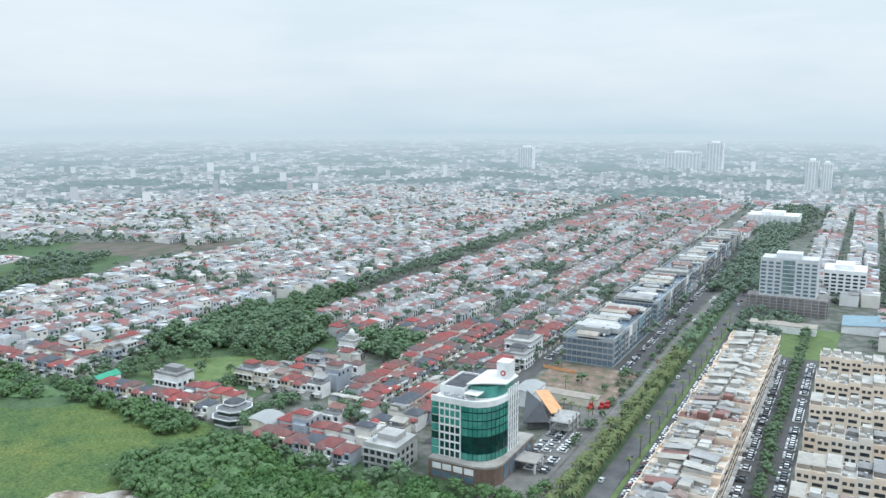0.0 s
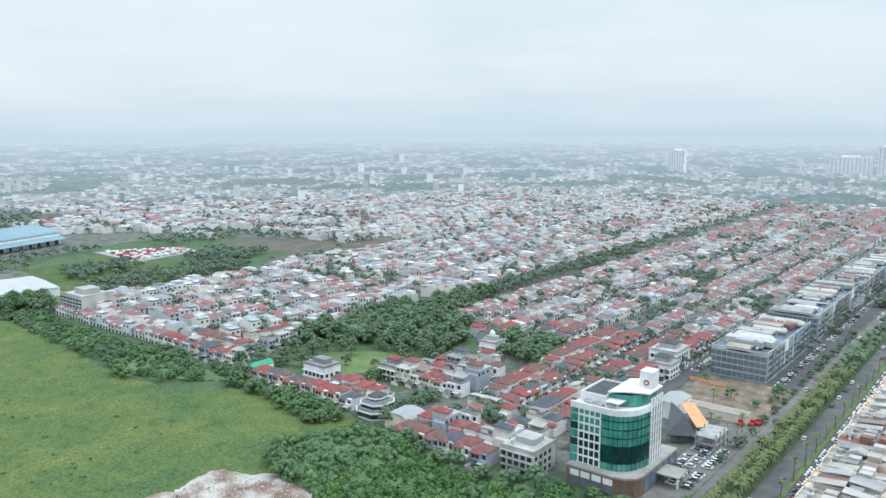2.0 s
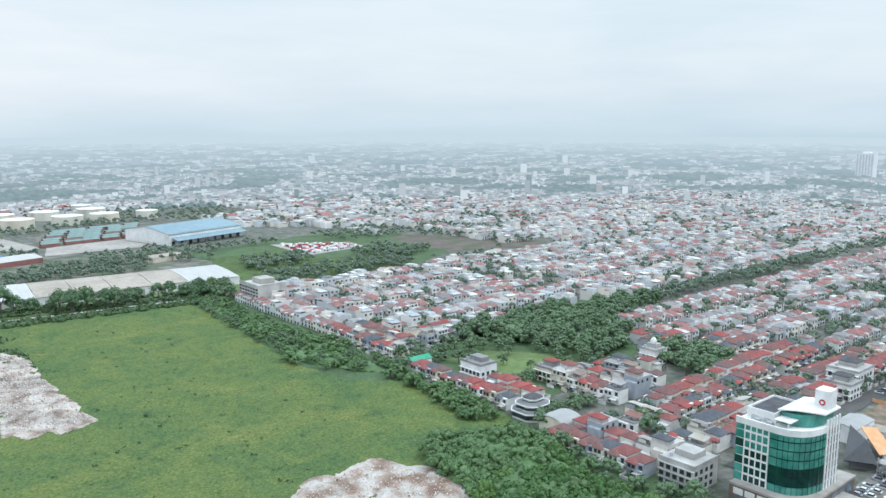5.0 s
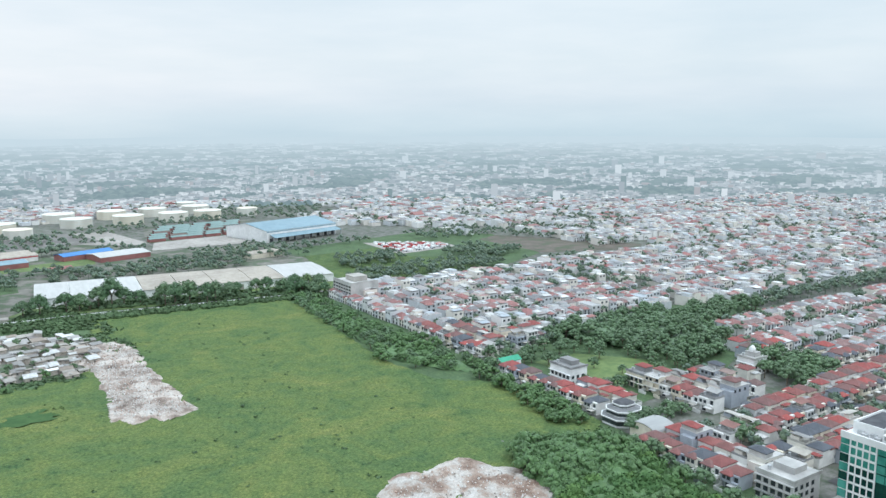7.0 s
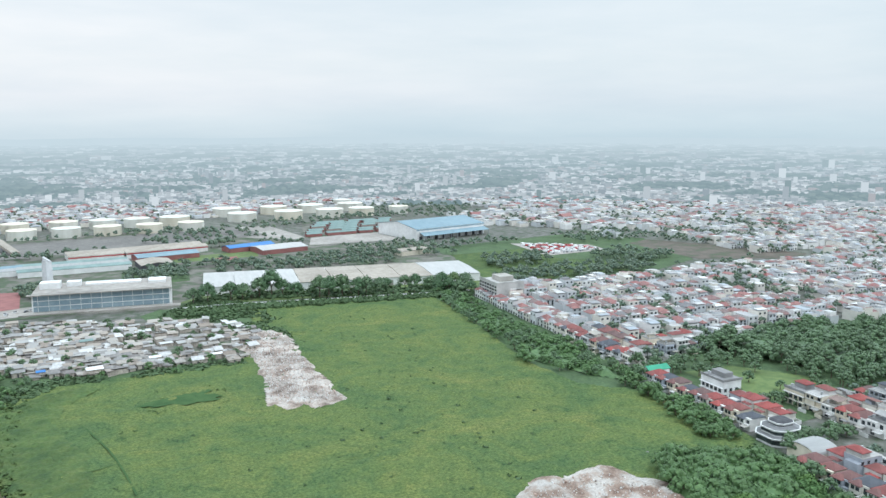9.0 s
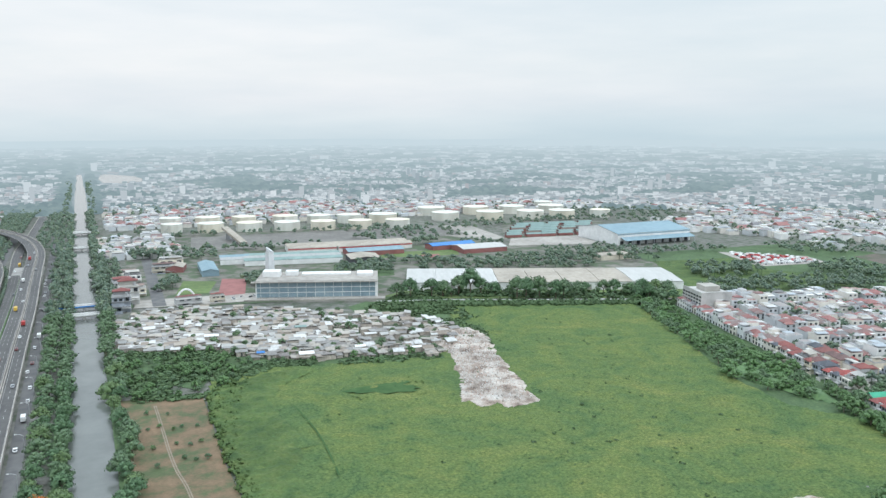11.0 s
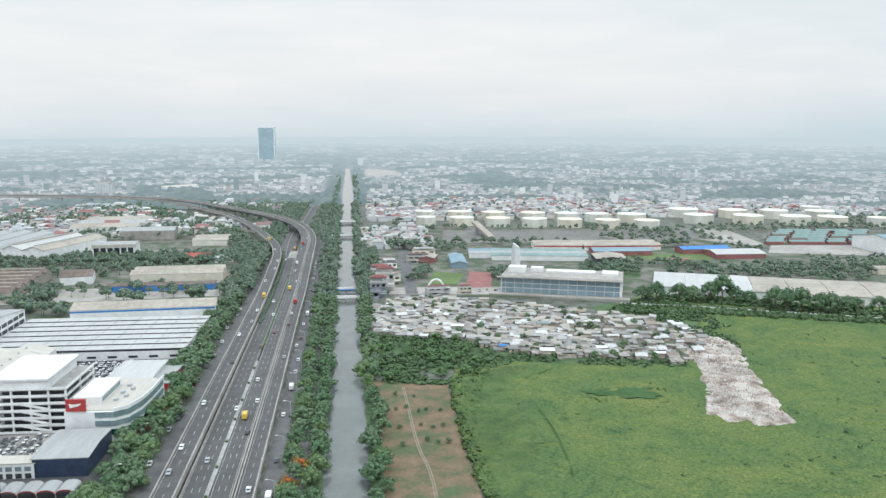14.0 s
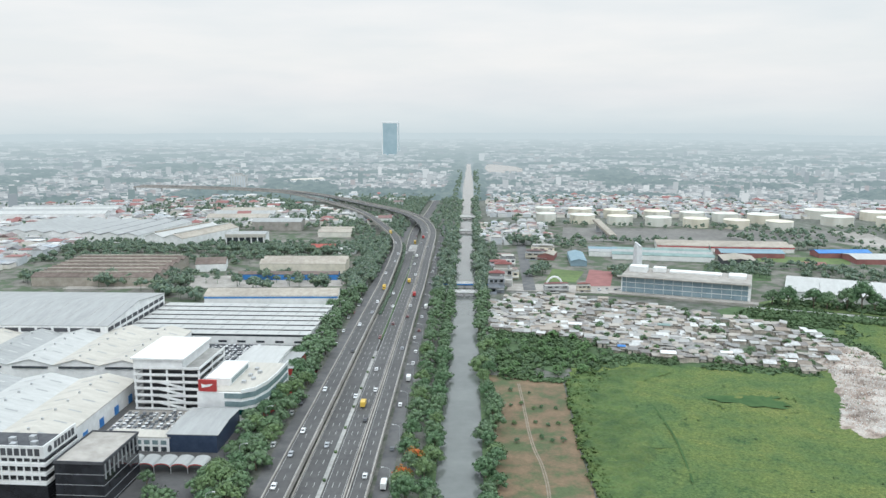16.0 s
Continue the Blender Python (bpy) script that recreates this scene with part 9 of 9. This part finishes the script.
r = random.Random(42)
for pts, lanes, turn, gap in ((RAMP, (-2, 2), 180, 55), (MAIN_L, (-3.5, 0.1, 3.8), 180, 75), (RIGHT, (-4.6, -1.2, 3.2, 6.0), 0, 38)):
    y = 235.0
    while y < 940:
        q = on_road(pts, y, r.choice(lanes))
        if q:
            k = r.random()
            copy_thing((CAR if y < 430 else FAR_CAR) if k < 0.82 else TRUCKS[0] if k < 0.9 else TRUCKS[1] if k < 0.97 else TRUCKS[2], pose(q[0], q[1], q[2], 0, 0, q[3] + turn))
        y += gap * r.uniform(0.4, 1.5)
y = 240
while y < 900:
    for x, turn in ((-33, 90), (-83, -90)):
        if r.random() < 0.55:
            copy_thing((CAR if y < 400 else FAR_CAR) if r.random() < 0.9 else TRUCKS[1], pose(x + r.uniform(-1.5, 1.5), y + r.uniform(-4, 4), 0.17, 0, 0, turn))
    y += 17
for u in range(236, 640, 13):
    for v, turn in ((78.5, 0), (82.5, 0), (95, 180), (98.8, 180)):
        if r.random() < 0.28:
            copy_thing(CAR, at_uv(u + r.uniform(-4, 4), v, turn, 0.14))
parked = 0
rest = Acc()


def park(x, y, turn, z=0.17):
    """A parked car: a thing near the camera, else joined into the far rows."""
    global parked
    if parked < 70 and math.hypot(x, y) < 420:
        parked += 1
        copy_thing(CAR, pose(x, y, z, 0, 0, turn))
        return
    M = pose(x, y, z, 0, 0, turn)
    rest.box(-2.1, -0.85, 0.3, 2.1, 0.85, 0.9, 0, M)
    rest.add([(-1.7, -0.8, 0.9), (1.1, -0.8, 0.9), (1.1, 0.8, 0.9), (-1.7, 0.8, 0.9), (-1.2, -0.7, 1.5), (0.5, -0.7, 1.5), (0.5, 0.7, 1.5), (-1.2, 0.7, 1.5)], [(0, 1, 5, 4), (1, 2, 6, 5), (2, 3, 7, 6), (3, 0, 4, 7)], 1, M)
    rest.box(-1.2, -0.7, 1.5, 0.5, 0.7, 1.53, 0, M)


for u in [240 + 2.75 * k for k in range(92)]:
    for v, turn, chance in ((70.5, 90, 0.85), (34.8, 90, 0.75), (20.5, 90, 0.7), (115.5, 90, 0.6 if 302 < u < 340 else 0)):
        if r.random() < chance:
            park(*P(u, v), TURN + turn + r.uniform(-4, 4))
for u in [286 + 2.8 * k for k in range(16)]:
    for v in (105.5, 111.5):
        if r.random() < 0.75:
            park(*P(u, v), TURN + 90 + r.uniform(-4, 4))
for u in [430 + 2.8 * k for k in range(120)]:
    for v in (112, 157):
        if r.random() < 0.5:
            park(*P(u, v), TURN + 90)
for x, y in scatter([(-160, 330), (-128, 328), (-128, 362), (-160, 362)], 3.4, r, 0.15):
    park(x, y, 104)
for x, y in scatter([(-164, 440), (-126, 440), (-126, 476), (-164, 476)], 3.6, r, 0.15):
    park(x, y, 14)
for x, y in scatter([(-100, 330), (-91, 330), (-90, 280), (-102, 280)], 6.5, r, 0.3):
    park(x, y, 60)
for x, y in scatter([(100, 640), (128, 640), (128, 652), (100, 652)], 6, r, 0.3):
    park(x, y, 60)
for x, y in scatter(uvs((436, 722), (440, 800), (500, 760), (505, 730)), 4.0, r, 0.3):
    if r.random() < 0.6:
        park(x, y, 40)
tagged(part("parked_cars", rest, [M_CARS, M_GLASS_DARK]), "rows of parked cars", "cars", kind="stuff")
sheet("yard", uvs((430, 716), (434, 806), (512, 764), (510, 724)), M_PAVING, 0.18, "yard packed with red and white vehicles", "yard")
trk = Acc()
for x, y in scatter(uvs((436, 722), (438, 800), (500, 760), (505, 730)), 6.5, r, 0.35):
    M = pose(x, y, 0.2, 0, 0, r.choice((20, 110)) + r.uniform(-5, 5))
    trk.box(-2.6, -1.0, 0.4, 2.6, 1.0, 2.2, 0 if r.random() < 0.45 else 1, M)
tagged(part("parked_trucks", trk, [M_RED, M_WHITE]), "packed red and white trucks in the yard", "trucks", kind="stuff")

# ---- the city's relief in the haze, behind all else ----
fr = np.random.RandomState(8)
corner = np.array([(-1, -1), (1, -1), (1, 1), (-1, 1)])
bv, bf, count = [], [], 0
leafy = Acc()
for near, far, gap, lo, hi in ((FAR + 4, 1720, 13.5, 5, 11), (1720, 2200, 18, 6, 13), (2200, 3000, 30, 9, 22), (3000, 4780, 64, 14, 40)):
    for d in np.arange(near, far, gap):
        az = np.arange(radians(-113), radians(37), gap / d) + fr.uniform(0, gap / d)
        az = az + fr.uniform(-0.35, 0.35, len(az)) * gap / d
        dd = d + fr.uniform(-0.45, 0.45, len(az)) * gap
        for x, y in zip(-np.sin(az) * dd, np.cos(az) * dd):
            if -22 < x < 14 or (25 < x < 145 and 1960 < y < 2370):
                continue
            if -46 < x < 30 or (-520 < x < -40 and y < 1500 + 60 * noise.noise((x * 0.02, y * 0.02, 2))) or noise.noise((x * 0.0045, y * 0.0075, 4)) + 0.45 * noise.noise((x * 0.02, y * 0.02, 7)) > 0.17:
                s = gap * fr.uniform(0.45, 0.8)
                rim = [(x + s * fr.uniform(0.7, 1.1) * math.cos(i * 1.047), y + s * fr.uniform(0.7, 1.1) * math.sin(i * 1.047)) for i in range(6)]
                top = fr.uniform(5, 10)
                leafy.add([(px, py, 0.3) for px, py in rim] + [(x + (px - x) * 0.85, y + (py - y) * 0.85, top * fr.uniform(0.55, 0.85)) for px, py in rim] + [(x, y, top)], [(i, (i + 1) % 6, 6 + (i + 1) % 6, 6 + i) for i in range(6)] + [(6 + i, 6 + (i + 1) % 6, 12) for i in range(6)])
                continue
            w, e, h = fr.uniform(lo, hi), fr.uniform(lo, hi) * 0.8, fr.uniform(3.0, 7.5) + (fr.rand() < 0.012) * fr.uniform(6, 22)
            t = radians(TURN) + fr.uniform(-0.1, 0.1)
            c, q = math.cos(t), math.sin(t)
            ring = [(x + a * w / 2 * c - b * e / 2 * q, y + a * w / 2 * q + b * e / 2 * c) for a, b in corner.tolist()]
            bv += [(px, py, 0.3) for px, py in ring] + [(px, py, h) for px, py in ring] + [(px, py, h) for px, py in ring]
            k = count * 12
            bf += [(k, k + 1, k + 5, k + 4), (k + 1, k + 2, k + 6, k + 5), (k + 2, k + 3, k + 7, k + 6), (k + 3, k, k + 4, k + 7), (k + 8, k + 9, k + 10, k + 11)]
            count += 1
a = Acc()
a.v, a.f, a.m = bv, bf, [0] * len(bf)
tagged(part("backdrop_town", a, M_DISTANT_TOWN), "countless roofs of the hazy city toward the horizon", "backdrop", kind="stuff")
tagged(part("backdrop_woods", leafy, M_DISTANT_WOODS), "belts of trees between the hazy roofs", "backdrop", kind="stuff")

# ---- street lamps along the freeway ----


def lamp():
    t = thing("street_lamp", "tall grey street lamp with a curved arm", "street lamp", "freeway lamps")
    a = Acc()
    a.cyl(0, 0, -0.2, 10, 0.13, 6, 0, None, 0.09)
    part("pole", a, M_STEEL, t)
    a = Acc()
    for i in range(5):
        p, q = (0.55 * i, 0, 10 + 0.9 * math.sin(i * 0.35)), (0.55 * (i + 1), 0, 10 + 0.9 * math.sin((i + 1) * 0.35))
        d = Vector(q) - Vector(p)
        a.cyl(0, 0, 0, d.length, 0.08, 5, 0, Matrix.Translation(p) @ d.to_track_quat("Z", "Y").to_matrix().to_4x4())
    part("arm", a, M_STEEL, t)
    a = Acc()
    a.box(2.4, -0.18, 10.75, 3.3, 0.18, 10.95)
    part("lamp_head", a, M_WHITE, t)
    return t


LAMP = lamp()
for y in range(240, 900, 42):
    copy_thing(LAMP, pose(-29, y, 0.1, 0, 0, 180))
    copy_thing(LAMP, pose(-91, y + 20, 0.1, 0, 0, 0))
tagged(part("thicket", joined_trees, JT_MATS), "dense trees and shrubs standing close together", "trees", kind="stuff")
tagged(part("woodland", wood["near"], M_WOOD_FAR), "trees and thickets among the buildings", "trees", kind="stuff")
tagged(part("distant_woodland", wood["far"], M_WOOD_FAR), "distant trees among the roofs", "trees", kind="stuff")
for t in [*TREES, *GROVE, *SMALL, FLOWERING, *PALMS, *TALL_PALMS, *HOUSES, *UNITS, CAR, FAR_CAR, *TRUCKS, LAMP]:
    hide_template(t)
